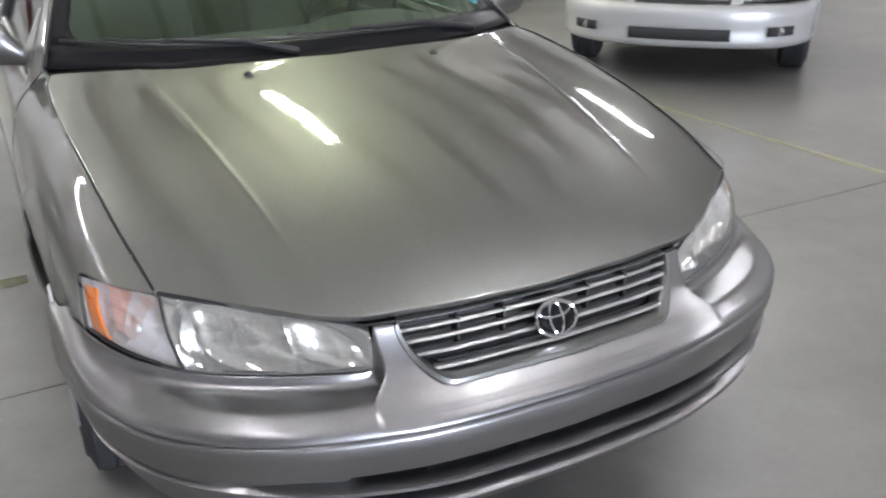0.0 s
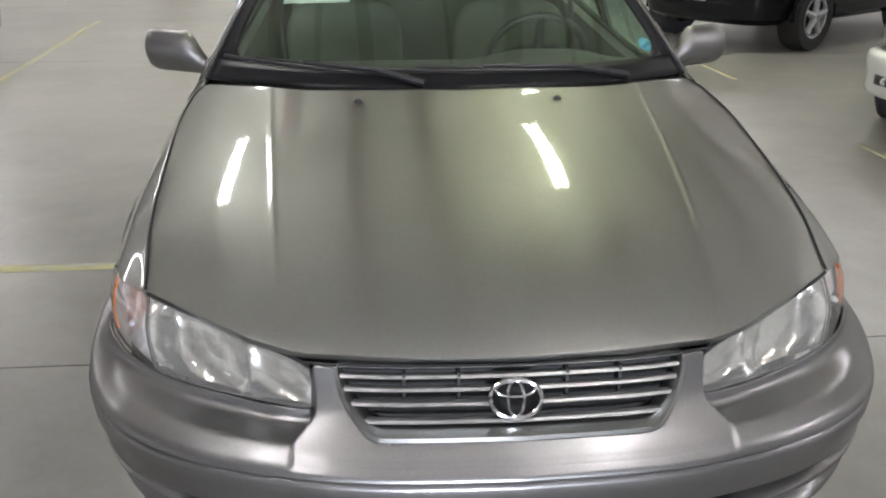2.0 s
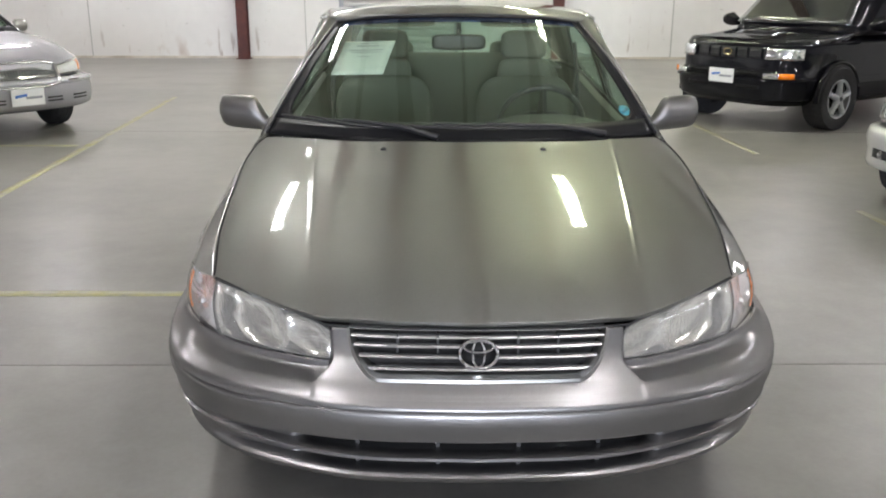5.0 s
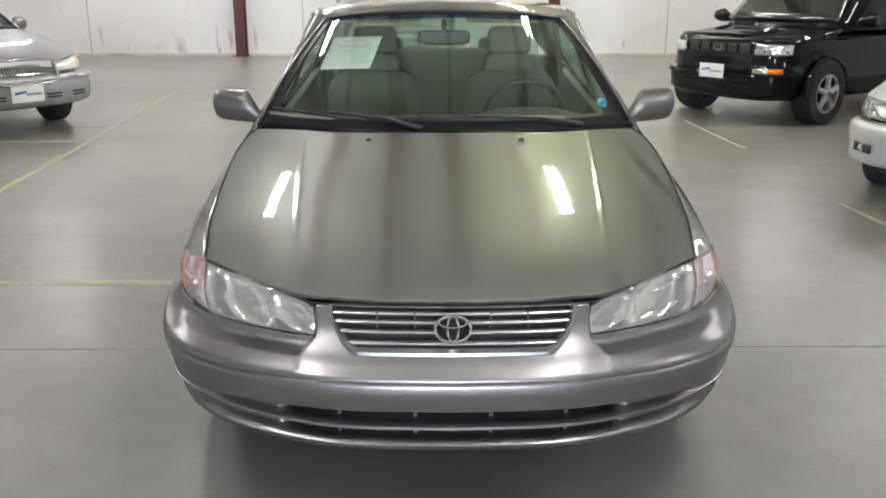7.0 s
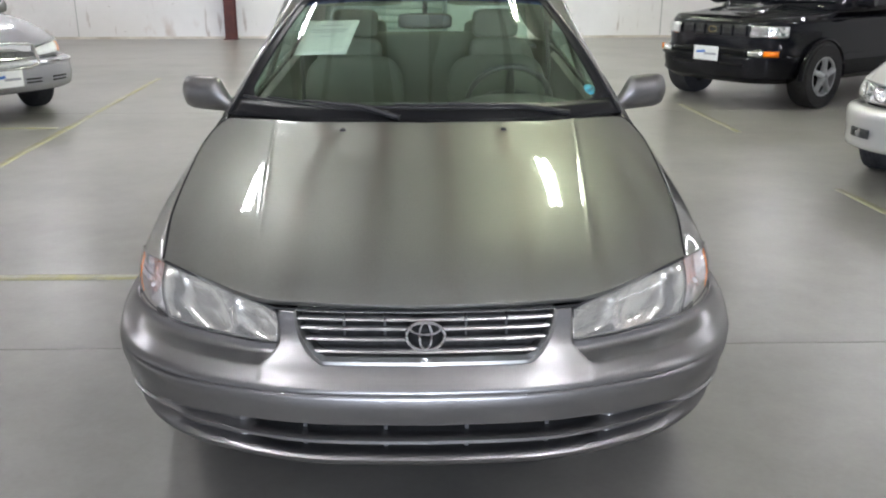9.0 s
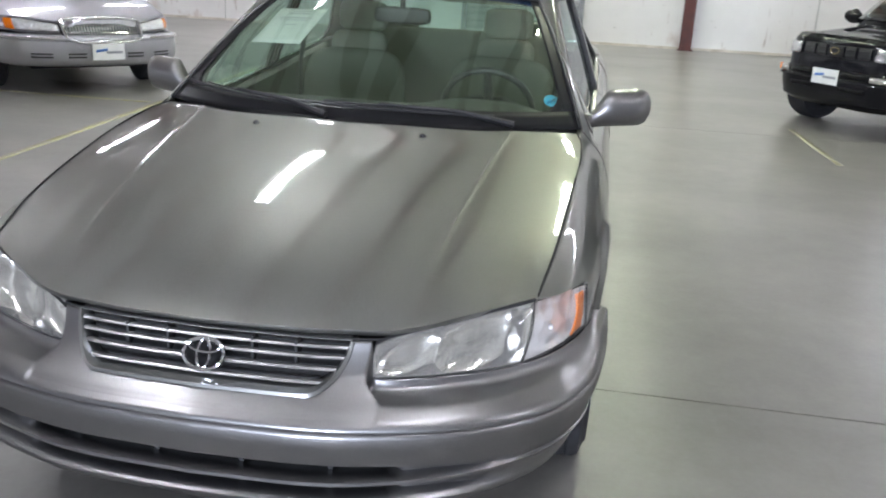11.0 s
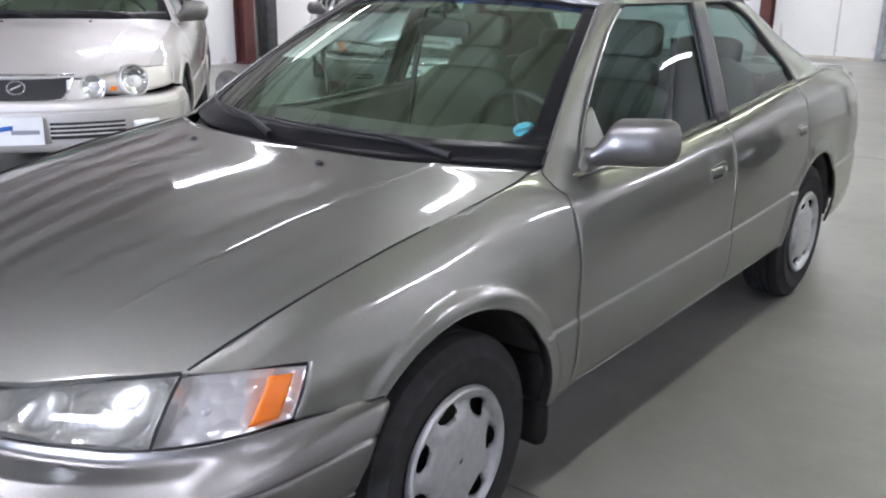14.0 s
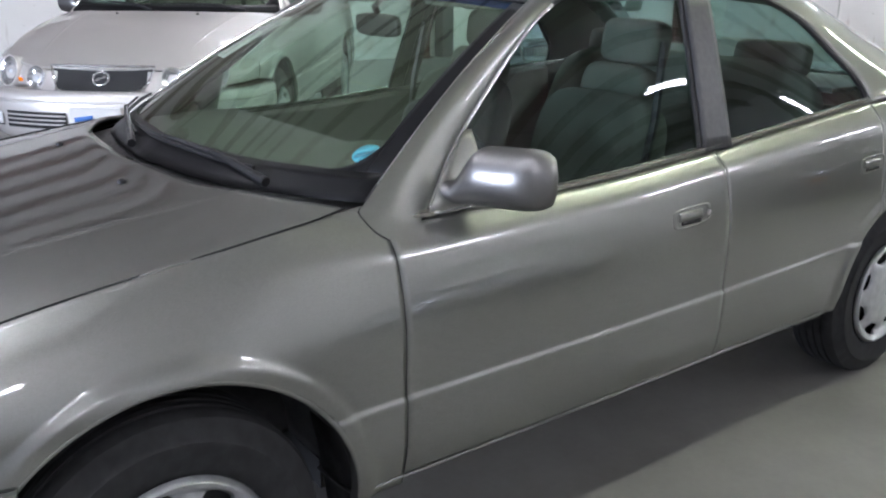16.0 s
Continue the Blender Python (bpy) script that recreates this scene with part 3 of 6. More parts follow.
def headlamp(sign):
    def put(b, g, flip=False, slot=0):
        g = np.array(g)
        g[..., 0] *= sign
        b.grid(g, flip if sign > 0 else not flip, slot=slot)
        return b

    def span(u0, u1, nu, nv, d, v0=0.0, v1=1.0):
        return [[lamp_point(u, v, d(u, v) if callable(d) else d) for v in np.linspace(v0, v1, nv)] for u in np.linspace(u0, u1, nu)]
    for name, u0, u1, lab in (("headlight", 0.0, 0.545, "clear headlight with moulded reflector"), ("corner_lamp", 0.552, 1.0, "clear corner lamp with amber reflector")):
        # bowl behind the lens
        def bowl(u, v):
            e = min((u - u0), (u1 - u)) / (u1 - u0) * 2
            if u1 < 0.6:
                lobes = [math.sqrt(max(0.0, 1 - ((u - c) / w) ** 2 - ((v - 0.5) / 0.62) ** 2)) for c, w in ((0.15, 0.15), (0.385, 0.155))]
                return 0.010 + min(1, 7 * e) * (0.014 + 0.060 * max(lobes))
            return 0.010 + 0.030 * min(1, 5 * e) * math.sin(math.pi * min(max(v, 0.02), 0.98)) ** 0.4
        rim = put(Build(), span(u0, u1, 64, 22, bowl))
        lamp = link(name, rim, M_REFLECTOR if u1 < 0.6 else M_CORNERBOWL, sedan, lab, sharp=30)
        lens = link("lens", put(Build(), span(u0, u1, 36, 12, 0.0)), M_HAZE if u1 < 0.6 else M_CORNER, lamp, "clear fluted plastic lens")
        lens.visible_shadow = False
        # dark gasket round the lens
        ring = [lamp_point(u, 0.0, 0.004) for u in np.linspace(u0, u1, 40)] + [lamp_point(u1, v, 0.004) for v in np.linspace(0.1, 0.9, 8)] \
            + [lamp_point(u, 1.0, 0.004) for u in np.linspace(u1, u0, 40)] + [lamp_point(u0, v, 0.004) for v in np.linspace(0.9, 0.1, 8)]
        link("gasket", Build().tube([(p[0] * sign, p[1], p[2]) for p in ring], 0.0018, 6, closed=True), M_SEAM, lamp, "black rubber gasket")
        if name == "headlight":
            # upright flutes moulded in the lens
            for k in range(16):
                u = 0.20 + 0.0165 * k
                pts = [lamp_point(u, v, 0.004) for v in np.linspace(0.18, 0.85, 7)]
                link("flute", Build().tube([(p[0] * sign, p[1], p[2]) for p in pts], 0.0014, 6), M_LENS, lamp)
        else:
            am = [[lamp_point(ua + (ub - ua) * q, v, 0.004) for q in np.linspace(0, 1, 8)] for v, ua, ub in
                  [(v, 0.852 + 0.01 * v, 0.946 + 0.008 * v) for v in np.linspace(0.09, 0.87, 10)]]
            link("amber_reflector", put(Build(), am, flip=True), M_AMBER, lamp, "bright amber side reflector", solid=0.003)
            c = lamp_point(0.70, 0.45, 0.012)
            bl = Build().spin([(-0.009, 0.0), (-0.008, 0.005), (0.0, 0.007), (0.008, 0.005), (0.009, 0.0)], 12, "y", (c[0] * sign, c[1], c[2]))
            link("bulb", bl, M_GLASSY, lamp)


M_GLASSY = mat("bulb_glass", (0.75, 0.78, 0.8), 0.08, 0.0, 1.0)
for sgn in (1, -1):
    headlamp(sgn)


def arch_z(y, c, r):
    return WZ + np.sqrt(np.maximum(r * r - (y - c) ** 2, 0))


def panel(y_list, top, bottom, nz, sign, name, label="", fine_top=1.5, step=True):
    rows = []
    for y in y_list:
        zt, zb = float(top(y)), float(bottom(y))
        if nz > 20:
            n1 = int(nz * 0.6)
            dz = float(CREASE(y))
            up = max(0.534 + dz, zb)
            z = np.concatenate([zt + (up - zt) * np.linspace(0, 1, n1) ** fine_top, np.array([0.5325, 0.530, 0.5265, 0.522, 0.519, 0.513, 0.508]) + dz,
                                0.50 + dz + (min(zb, 0.50 + dz) - 0.50 - dz) * np.linspace(0, 1, nz - n1)])
            z = np.maximum(z, zb)
        else:
            z = zt + (zb - zt) * np.linspace(0, 1, nz) ** fine_top
        x = side_x(np.full(len(z), y), z, step)
        rows.append(np.stack([x * sign, np.full(len(z), y), z], -1))
    return np.array(rows)


def fender(sign):
    b = Build()
    tip = 0.582
    lz = lambda y: float(pchip([0.374, 0.455, 0.522, 0.582], [0.7185, 0.7175, 0.7115, 0.703])(y)) + 0.004
    jz = lambda y: float(pchip([0.44, 0.58, 0.66, 0.75], [0.622, 0.600, 0.590, 0.584])(y))
    c, r = FENDER_ARCH
    front = c - math.sqrt(r * r - (0.588 - WZ) ** 2)
    rear = c + math.sqrt(r * r - 0.0004)

    def bot(y):
        if y < tip:
            return lz(y)
        if y <= front:
            return jz(y - 0.5 * 0.09 * (1 - float(smooth(tip, front, y))))
        if y < rear:
            return max(float(arch_z(y, c, r)), 0.30)
        return 0.30
    ys = np.unique(np.concatenate([np.linspace(0.383, tip, 18), np.linspace(tip, front, 14)[1:], np.linspace(front, c, 26), c + (rear - c) * np.sin(np.linspace(0, math.pi / 2, 30)), np.linspace(rear, 1.5196, 10)]))
    mid = lambda y: lz(y) if y < tip else 0.707
    g = panel(ys, lambda y: TOP_Z(y) + 0.001, mid, 18, sign, "f", fine_top=1.0)
    yl = ys[ys >= tip - 1e-9]
    low = panel(yl, mid, bot, 46, sign, "f", fine_top=1.0)
    for i, y in enumerate(yl):
        if y < front:
            w = 0.5 * (1 - float(smooth(tip, front, y)))
            zz = low[i, :, 2]
            yy = y - w * np.maximum(0, 0.707 - zz)
            low[i, :, 1] = yy
            low[i, :, 0] = side_x(yy, zz) * sign
    b.grid(low, flip=sign > 0)
    # shelf from the shoulder in to the hood edge and the foot of the pillar
    shelf = []
    for y, row in zip(ys, g):
        if y < 1.0:
            ex, ez = row[0][0] * sign - 0.001, row[0][2]
        elif y < 1.43:
            ex, ez = float(EDGE_X(y)) + 0.004, float(EDGE_Z(y)) + 0.001
        else:
            q = (y - 1.43) / 0.103
            ex, ez = float(EDGE_X(1.43)) + 0.004 + 0.006 * q, float(EDGE_Z(1.43)) + 0.014 * q
        tx, tz = row[0][0] * sign, row[0][2]
        shelf.append([((tx + (ex - tx) * q) * sign, row[0][1], tz + (ez - tz) * (q + 0.25 * q * (1 - q))) for q in (1.0, 0.75, 0.5, 0.25)])
    g = np.concatenate([np.array(shelf), g], axis=1)
    b.grid(g, flip=sign > 0)
    f = link("fender", b, M_PAINT, sedan, solid=0.005, sharp=50)
    # lip of the arch
    lip = []
    for a in np.linspace(-0.02, math.pi * 0.80, 60):
        y, z = c + r * math.cos(a), WZ + r * math.sin(a)
        x = float(side_x(y, z)) * sign
        lip.append([(x + 0.001 * sign, y, z), (x - 0.004 * sign, y - 0.008 * math.cos(a), z - 0.008 * math.sin(a)), (x - 0.03 * sign, y - 0.009 * math.cos(a), z - 0.009 * math.sin(a))])
    link("arch_lip", Build().grid(np.array(lip), flip=sign < 0), M_PAINT, f, solid=0.002)
    return f


def wheel_well(c, r, sign, name="wheel_well"):
    b = Build()
    rows = []
    for a in np.linspace(0.02, math.pi - 0.62, 40):
        y, z = c + (r + 0.004) * math.cos(a), WZ + (r + 0.004) * math.sin(a)
        rows.append([(x * sign, y, z) for x in (0.852, 0.70, 0.52)])
    b.grid(np.array(rows))
    rows = [[(0.52 * sign, c + q * (r + 0.004) * math.cos(a), WZ + q * (r + 0.004) * math.sin(a)) for q in (0.05, 0.5, 1)] for a in np.linspace(0.02, math.pi - 0.62, 40)]
    b.grid(np.array(rows))
    return link(name, b, M_LINER, sedan, "black plastic wheel arch liner", solid=0.004)


def door(y0, y1, sign, handle_y, name="door", rear_arch=False):
    c, r = WR, 0.375

    def bot(y):
        if rear_arch and y > c - r:
            return max(0.325 + 0.010 * (y - 1.5) / 1.8, float(arch_z(y, c, r)) + 0.004)
        return 0.325 + 0.010 * (y - 1.5) / 1.8
    ys = np.linspace(y0, y1, 60)
    b = Build().grid(panel(ys, TOP_Z, bot, 40, sign, "d", fine_top=1.0), flip=sign > 0)
    d = link(name, b, M_PAINT, sedan, solid=0.012, sharp=50)
    # belt strip
    rows = []
    for y in np.linspace(y0 + 0.06 if y0 < 1.6 else y0, y1, 30):
        x, z = float(TOP_X(y)), float(TOP_Z(y))
        rows.append([((x + 0.001) * sign, y, z - 0.004), ((x + 0.006) * sign, y, z - 0.002), ((x + 0.006) * sign, y, z + 0.008), ((x - 0.004) * sign, y, z + 0.012), ((x - 0.016) * sign, y, z + 0.010)])
    link("belt_strip", Build().grid(np.array(rows), flip=sign < 0), M_BELT, d, "dark belt moulding with a bright edge", solid=0.002)
    # flush pull handle in its cup
    hz = 0.786 + (handle_y - 2.455) * 0.035
    cup = Build()
    rows = []
    for k in range(28):
        a = 2 * math.pi * k / 28
        ey, ez = math.copysign(abs(math.cos(a)) ** 0.45, math.cos(a)), math.copysign(abs(math.sin(a)) ** 0.45, math.sin(a))
        row = []
        for q, dd in ((1.06, -0.0012), (1.0, -0.0002), (0.93, 0.0003), (0.85, 0.0001)):
            y, z = handle_y + 0.075 * ey * q, hz + 0.026 * ez * q + 0.004 * ey
            row.append(((float(side_x(y, z)) + dd) * sign, y, z))
        rows.append(row)
    cup.grid(np.array(rows), flip=sign > 0, close_u=True)
    h = link("handle", cup, M_PAINT, d, "body-coloured flush pull handle", solid=0.001)
    rows = []
    for y in np.linspace(handle_y - 0.054, handle_y + 0.044, 12):
        rows.append([((float(side_x(y, z)) + dd) * sign, y, z) for z, dd in ((hz + 0.016, 0.001), (hz + 0.010, 0.003), (hz, 0.003), (hz - 0.007, 0.002))])
    link("pull", Build().grid(np.array(rows), flip=sign > 0), M_PAINT, h, solid=0.003)
    # flat black strip on the skin, standing for shade below the pull
    rows = [[((float(side_x(y, z)) + 0.0012) * sign, y, z) for z in (hz - 0.008, hz - 0.019)] for y in np.linspace(handle_y - 0.046, handle_y + 0.036, 10)]
    link("recess", Build().grid(np.array(rows), flip=sign > 0), M_SEAM, h, solid=0.001)
    if not rear_arch:
        y, z = handle_y + 0.066, hz + 0.004
        x = float(side_x(y, z))
        lk = Build().spin([(0.0, 0.010), (0.004, 0.0095), (0.005, 0.006), (0.0045, 0.0)], 16, "x", (x, y, z))
        lk.v = [(v[0] * sign, v[1], v[2]) for v in lk.v]
        link("lock", lk, M_CHROME, d, "small chrome key lock")
    return d


M_BELT = mat("belt_moulding", (0.55, 0.55, 0.5), 0.25, 0.9)


def quarter(sign):
    c, r = WR, 0.375
    end = c + r

    def bot(y):
        if y < c - r:
            return 0.325
        if y < end:
            return max(0.30, float(arch_z(y, c, r)))
        return 0.28
    b = Build()
    ys = np.unique(np.concatenate([np.linspace(3.455, c, 14), np.linspace(c, end, 26), np.linspace(end, 4.72, 20)]))
    b.grid(panel(ys, TOP_Z, bot, 36, sign, "q", fine_top=1.0), flip=sign > 0)
    link("rear_quarter", b, M_PAINT, sedan, solid=0.01, sharp=50)


for sgn in (1, -1):
    fender(sgn)
    wheel_well(*FENDER_ARCH, sgn)
    wheel_well(WR, 0.375, sgn)
    door(1.5220, 2.6143, sgn, 2.455)
    door(2.6165, 3.45, sgn, 3.38, rear_arch=True)
    quarter(sgn)
    # sill under the doors
    ys = np.linspace(1.40, 3.27, 30)
    g = np.array([[((float(MAX_X(y)) - o) * sgn, y, z) for o, z in ((0.012, 0.324 + 0.010 * (y - 1.4) / 1.9), (0.016, 0.318 + 0.010 * (y - 1.4) / 1.9), (0.030, 0.310), (0.09, 0.300), (0.2, 0.292))] for y in ys])
    link("sill", Build().grid(g, flip=sgn > 0), M_PAINT, sedan, solid=0.006)


# ---- greenhouse ----
RAIL_Z = 1.352


def RAIL_X(y):
    y = np.asarray(y, float)
    return 0.646 - np.where(y < 2.75, 0.115 * (y - 2.75) ** 2, 0.15 * (y - 2.75) ** 2)




def side_gx(y, z):
    """Half width of the cabin side between belt and roof rail."""
    t = (np.asarray(z, float) - TOP_Z(y)) / (RAIL_Z - TOP_Z(y))
    return TOP_X(y) - 0.004 - (TOP_X(y) - RAIL_X(y)) * t + 0.014 * t * (1 - t)


A_EDGE = pchip([0.88, 0.895, 1.0, 1.165, 1.30, 1.345], [1.612, 1.632, 1.735, 1.930, 2.105, 2.185])
WS_BX = pchip([0, 0.5, 0.8, 1.0], [0.0, 0.385, 0.612, 0.758])
WS_BY = pchip([0, 0.5, 0.8, 1.0], [1.262, 1.312, 1.410, 1.505])
WS_TX = pchip([0, 0.5, 0.8, 1.0], [0.0, 0.272, 0.432, 0.535])
WS_TY = pchip([0, 0.5, 0.8, 1.0], [2.045, 2.065, 2.105, 2.152])
WS_TZ = pchip([0, 0.5, 0.8, 1.0], [1.368, 1.362, 1.350, 1.336])
WS_BZ = pchip([0, 0.5, 0.8, 1.0], [0.935, 0.935, 0.936, 0.937])


def screen_point(s, v, d=0.0):
    a = abs(s)
    p = np.array([WS_BX(a), WS_BY(a), WS_BZ(a)]) * (1 - v) + np.array([WS_TX(a), WS_TY(a), WS_TZ(a)]) * v
    bow = 0.022 * math.sin(math.pi * v)
    n = np.array([0.25 * a, -0.47, 0.85])
    p = p + n * (bow + d)
    p[0] = math.copysign(p[0], s) if s else 0.0
    return p


M_FRIT = mat("black_glass_border", (0.012, 0.012, 0.013), 0.35, spec=0.12)


def windscreen():
    S = np.concatenate([-np.linspace(1, 0, 25)[:-1], np.linspace(0, 1, 25)])
    g = np.array([[screen_point(s, v) for v in np.linspace(0, 0.93, 22)] for s in S])
    w = link("windshield", Build().grid(g), M_WSHIELD, sedan, "green-tinted laminated windshield", solid=0.0)
    w.visible_shadow = False
    g = np.array([[screen_point(s, v) for v in np.linspace(0.93, 1.0, 4)] for s in S])
    link("shade_band", Build().grid(g), M_BAND, w, "blue tinted shade band").visible_shadow = False
    # black ceramic border
    b = Build()
    for s0, s1, v0, v1 in ((-1, 1, 0.0, 0.110), (-1, 1, 0.975, 1.0)):
        b.grid(np.array([[screen_point(s, v, 0.0025) for v in np.linspace(v0, v1, 4)] for s in np.linspace(s0, s1, 41)]))
    for sg in (-1, 1):
        b.grid(np.array([[screen_point(sg * s, v, 0.002) for v in np.linspace(0.11, 0.975, 18)] for s in np.linspace(0.93, 1.0, 5)]), flip=sg < 0)
        fan = []
        for q in np.linspace(0, math.pi / 2, 10):
            s_, v_ = 0.835 + 0.10 * math.cos(q), 0.255 - 0.145 * math.sin(q)
            fan.append([screen_point(sg * (s_ + (0.94 - s_) * k), v_ + (0.108 - v_) * k, 0.0022) for k in np.linspace(0, 1, 4)])
        b.grid(np.array(fan), flip=sg > 0)
    link("screen_border", b, M_FRIT, w, "black painted glass border", solid=0.001)
    # rubber seal
    ring = [screen_point(s, 1.0, 0.002) for s in np.linspace(-1, 1, 31)] + [screen_point(1, v, 0.002) for v in np.linspace(0.95, 0.0, 16)]
    ring2 = [screen_point(-1, v, 0.002) for v in np.linspace(0.0, 0.97, 16)]
    link("screen_seal", Build().tube(ring2 + ring, 0.007, 8), M_TRIM, w)
    for sg in (-1, 1):
        link("screen_trim", Build().tube([tuple(screen_point(sg, v, 0.008)) for v in np.linspace(0.06, 0.97, 20)], 0.0028, 6), M_BRIGHT, w, "thin bright screen trim")
    # cowl: black plastic between hood and glass
    g = []
    for s in S:
        a = abs(s)
        hy = float(HOOD_R(a))
        hx = float(s * EDGE_X(hy))
        hz = float(hood_z(np.array(hx), np.array(hy)))
        q = screen_point(s, 0.035, -0.004)
        g.append([(hx, hy - 0.05, hz - 0.045), (hx, hy + 0.005, hz - 0.035), (0.5 * (hx + q[0]), 0.5 * (hy + q[1]), hz - 0.03), tuple(q)])
    link("cowl", Build().grid(np.array(g)), M_TRIM, sedan, "black plastic windshield cowl", solid=0.004)


windscreen()


FOOT = {}


def pillars(sign):
    # A pillar: between the glass corner and the door frame
    rows = []
    for v in np.linspace(0.0, 1.0, 36):
        q = screen_point(1.0, max(v, 0.0), 0.004)
        if v < 0:
            q = q + np.array([0.004, -0.012, -0.005])
        fz = float(pchip([-0.05, 0, 0.2, 0.5, 0.8, 1.0], [0.880, 0.898, 0.990, 1.150, 1.295, 1.360])(v))
        fy = float(A_EDGE(fz)) - 0.012
        fx = float(side_gx(fy, fz)) + 0.004
        m1 = q * 0.66 + np.array([fx, fy, fz]) * 0.34 + np.array([0.012, -0.006, 0.012])
        m2 = q * 0.25 + np.array([fx, fy, fz]) * 0.75 + np.array([0.010, -0.003, 0.008])
        r = [q, q + np.array([0.006, -0.002, 0.007]), m1, m2, np.array([fx, fy, fz]), np.array([fx - 0.012, fy + 0.004, fz])]
        rows.append([(p[0] * sign, p[1], p[2]) for p in r])
    # its foot runs out smoothly over the fender and the door
    base, above = np.array(rows[0], float), np.array(rows[2], float)
    base[:, 0] *= sign
    above[:, 0] *= sign
    foot = []
    for i, p in enumerate(base):
        ly, drop = ((1.415, -0.022), (1.440, 0.010), (1.490, 0.032), (1.550, 0.042), (1.610, 0.042), (1.610, 0.042))[i]
        lz = float(TOP_Z(ly)) - drop
        end = np.array([float(side_x(ly, lz)) + (0.0004 if i < 5 else -0.012), ly, lz])
        if i == 0:
            end = np.array([float(EDGE_X(ly)) + 0.006, ly, float(EDGE_Z(ly)) + 0.0015])
        t0 = (p - above[i]) / np.linalg.norm(p - above[i]) * (0.09 - 0.012 * i)
        t1 = np.array([float(side_x(ly, lz - 0.02) - side_x(ly, lz)), 0.0, -0.02]) * 3.0
        if i < 2:
            t1 = t1 * 0.5 * i + np.array([0.0, -0.055, -0.010]) * (1 - 0.5 * i)
        row = []
        for k in np.linspace(0, 1, 11):
            q = p * (2 * k ** 3 - 3 * k * k + 1) + t0 * (k ** 3 - 2 * k * k + k) + end * (3 * k * k - 2 * k ** 3) + t1 * (k ** 3 - k * k)
            row.append((q[0] * sign, q[1], q[2]))
        foot.append(row)
    FOOT[sign] = np.array(foot)
    skin = np.concatenate([FOOT[sign].transpose(1, 0, 2)[:0:-1], np.array(rows)])
    link("pillar", Build().grid(skin, flip=sign < 0), M_PAINT, sedan, "painted windshield pillar", sharp=60)

    def patch(outline, name, m, parent, d=0.0, n=14, lab="", solid=0.0):
        """outline: rows of (y_front, y_back, z) from belt to top."""
        g = []
        for yf, yb, z in outline:
            ys = np.linspace(yf, yb, n)
            g.append([((float(side_gx(y, z)) + d) * sign, y, z) for y in ys])
        return link(name, Build().grid(np.array(g), flip=sign < 0), m, parent, lab, solid=solid)
    zz = np.linspace(0, 1, 16)
    ftop, rtop = 1.345, 1.345
    a_y = A_EDGE
    bf = lambda z: 2.575 + (z - 0.95) / 0.39 * 0.045
    br = lambda z: 2.700 + (z - 0.95) / 0.39 * 0.035
    c_y = pchip([1.01, 1.06, 1.16, 1.27, 1.345], [3.455, 3.445, 3.345, 3.205, 3.01])
    rows = []
    for t in zz:
        z0 = 0.9
        z = 0.898 + (ftop - 0.898) * t
        rows.append((float(a_y(z)), bf(z), z))
    g = []
    for t in zz:
        row = []
        for q in np.linspace(0, 1, 16):
            z_top = ftop
            y_guess = 1.65 + q * 0.95
            zb = float(TOP_Z(y_guess)) + 0.004
            z = zb + (z_top - zb) * t
            y = float(a_y(z)) * (1 - q) + bf(z) * q
            row.append(((float(side_gx(y, z)) - 0.008) * sign, y, z))
        g.append(row)
    wf = link("side_window", Build().grid(np.array(g), flip=sign < 0), M_GLASS, sedan, "green-tinted front door glass")
    wf.visible_shadow = False
    g = []
    for t in zz:
        row = []
        for q in np.linspace(0, 1, 16):
            y_guess = 2.7 + q * 0.75
            zb = float(TOP_Z(y_guess)) + 0.004
            z = zb + (rtop - zb) * t
            y = br(z) * (1 - q) + float(c_y(max(z, 1.01))) * q
            row.append(((float(side_gx(y, z)) - 0.008) * sign, y, z))
        g.append(row)
    wr = link("side_window", Build().grid(np.array(g), flip=sign < 0), M_GLASS, sedan, "green-tinted rear door glass")
    wr.visible_shadow = False
    # black run channels round the glass
    def edge(pts, parent):
        link("window_frame", Build().tube([((float(side_gx(y, z)) - 0.003) * sign, y, z) for y, z in pts], 0.008, 8), M_TRIM, parent)
    edge([(float(a_y(z)), z) for z in np.linspace(0.90, 1.335, 14)] + [(y, 1.347) for y in np.linspace(2.20, 2.60, 8)] + [(bf(z), z) for z in np.linspace(1.34, 0.945, 8)], wf)
    edge([(br(z), z) for z in np.linspace(0.955, 1.34, 8)] + [(y, 1.347) for y in np.linspace(2.75, 3.0, 6)] + [(float(c_y(z)), z) for z in np.linspace(1.34, 1.02, 14)], wr)
    # B pillar, dark
    patch([(bf(z) + 0.004, br(z) - 0.004, z) for z in np.linspace(0.935, 1.352, 12)], "pillar", M_BPILLAR, sedan, 0.002, 8, "grey door pillar between the windows", 0.01)
    link("pillar_seam", Build().tube([((float(side_gx(0.5 * (bf(z) + br(z)) + 0.01, z)) + 0.001) * sign, 0.5 * (bf(z) + br(z)) + 0.01, z) for z in np.linspace(0.945, 1.345, 8)], 0.003, 6), M_SEAM, sedan)
    # mirror sail
    tri = []
    for t in np.linspace(0, 1, 8):
        z = 0.903 + t * 0.155
        y0 = float(a_y(z)) - 0.004
        y1 = 1.815
        tri.append([((float(side_gx(y, z)) + 0.004) * sign, y, z) for y in np.linspace(min(y0, y1), y1, 6)])
    link("mirror_sail", Build().grid(np.array(tri), flip=sign < 0), M_PAINT, sedan, "triangular mirror mount", solid=0.01)
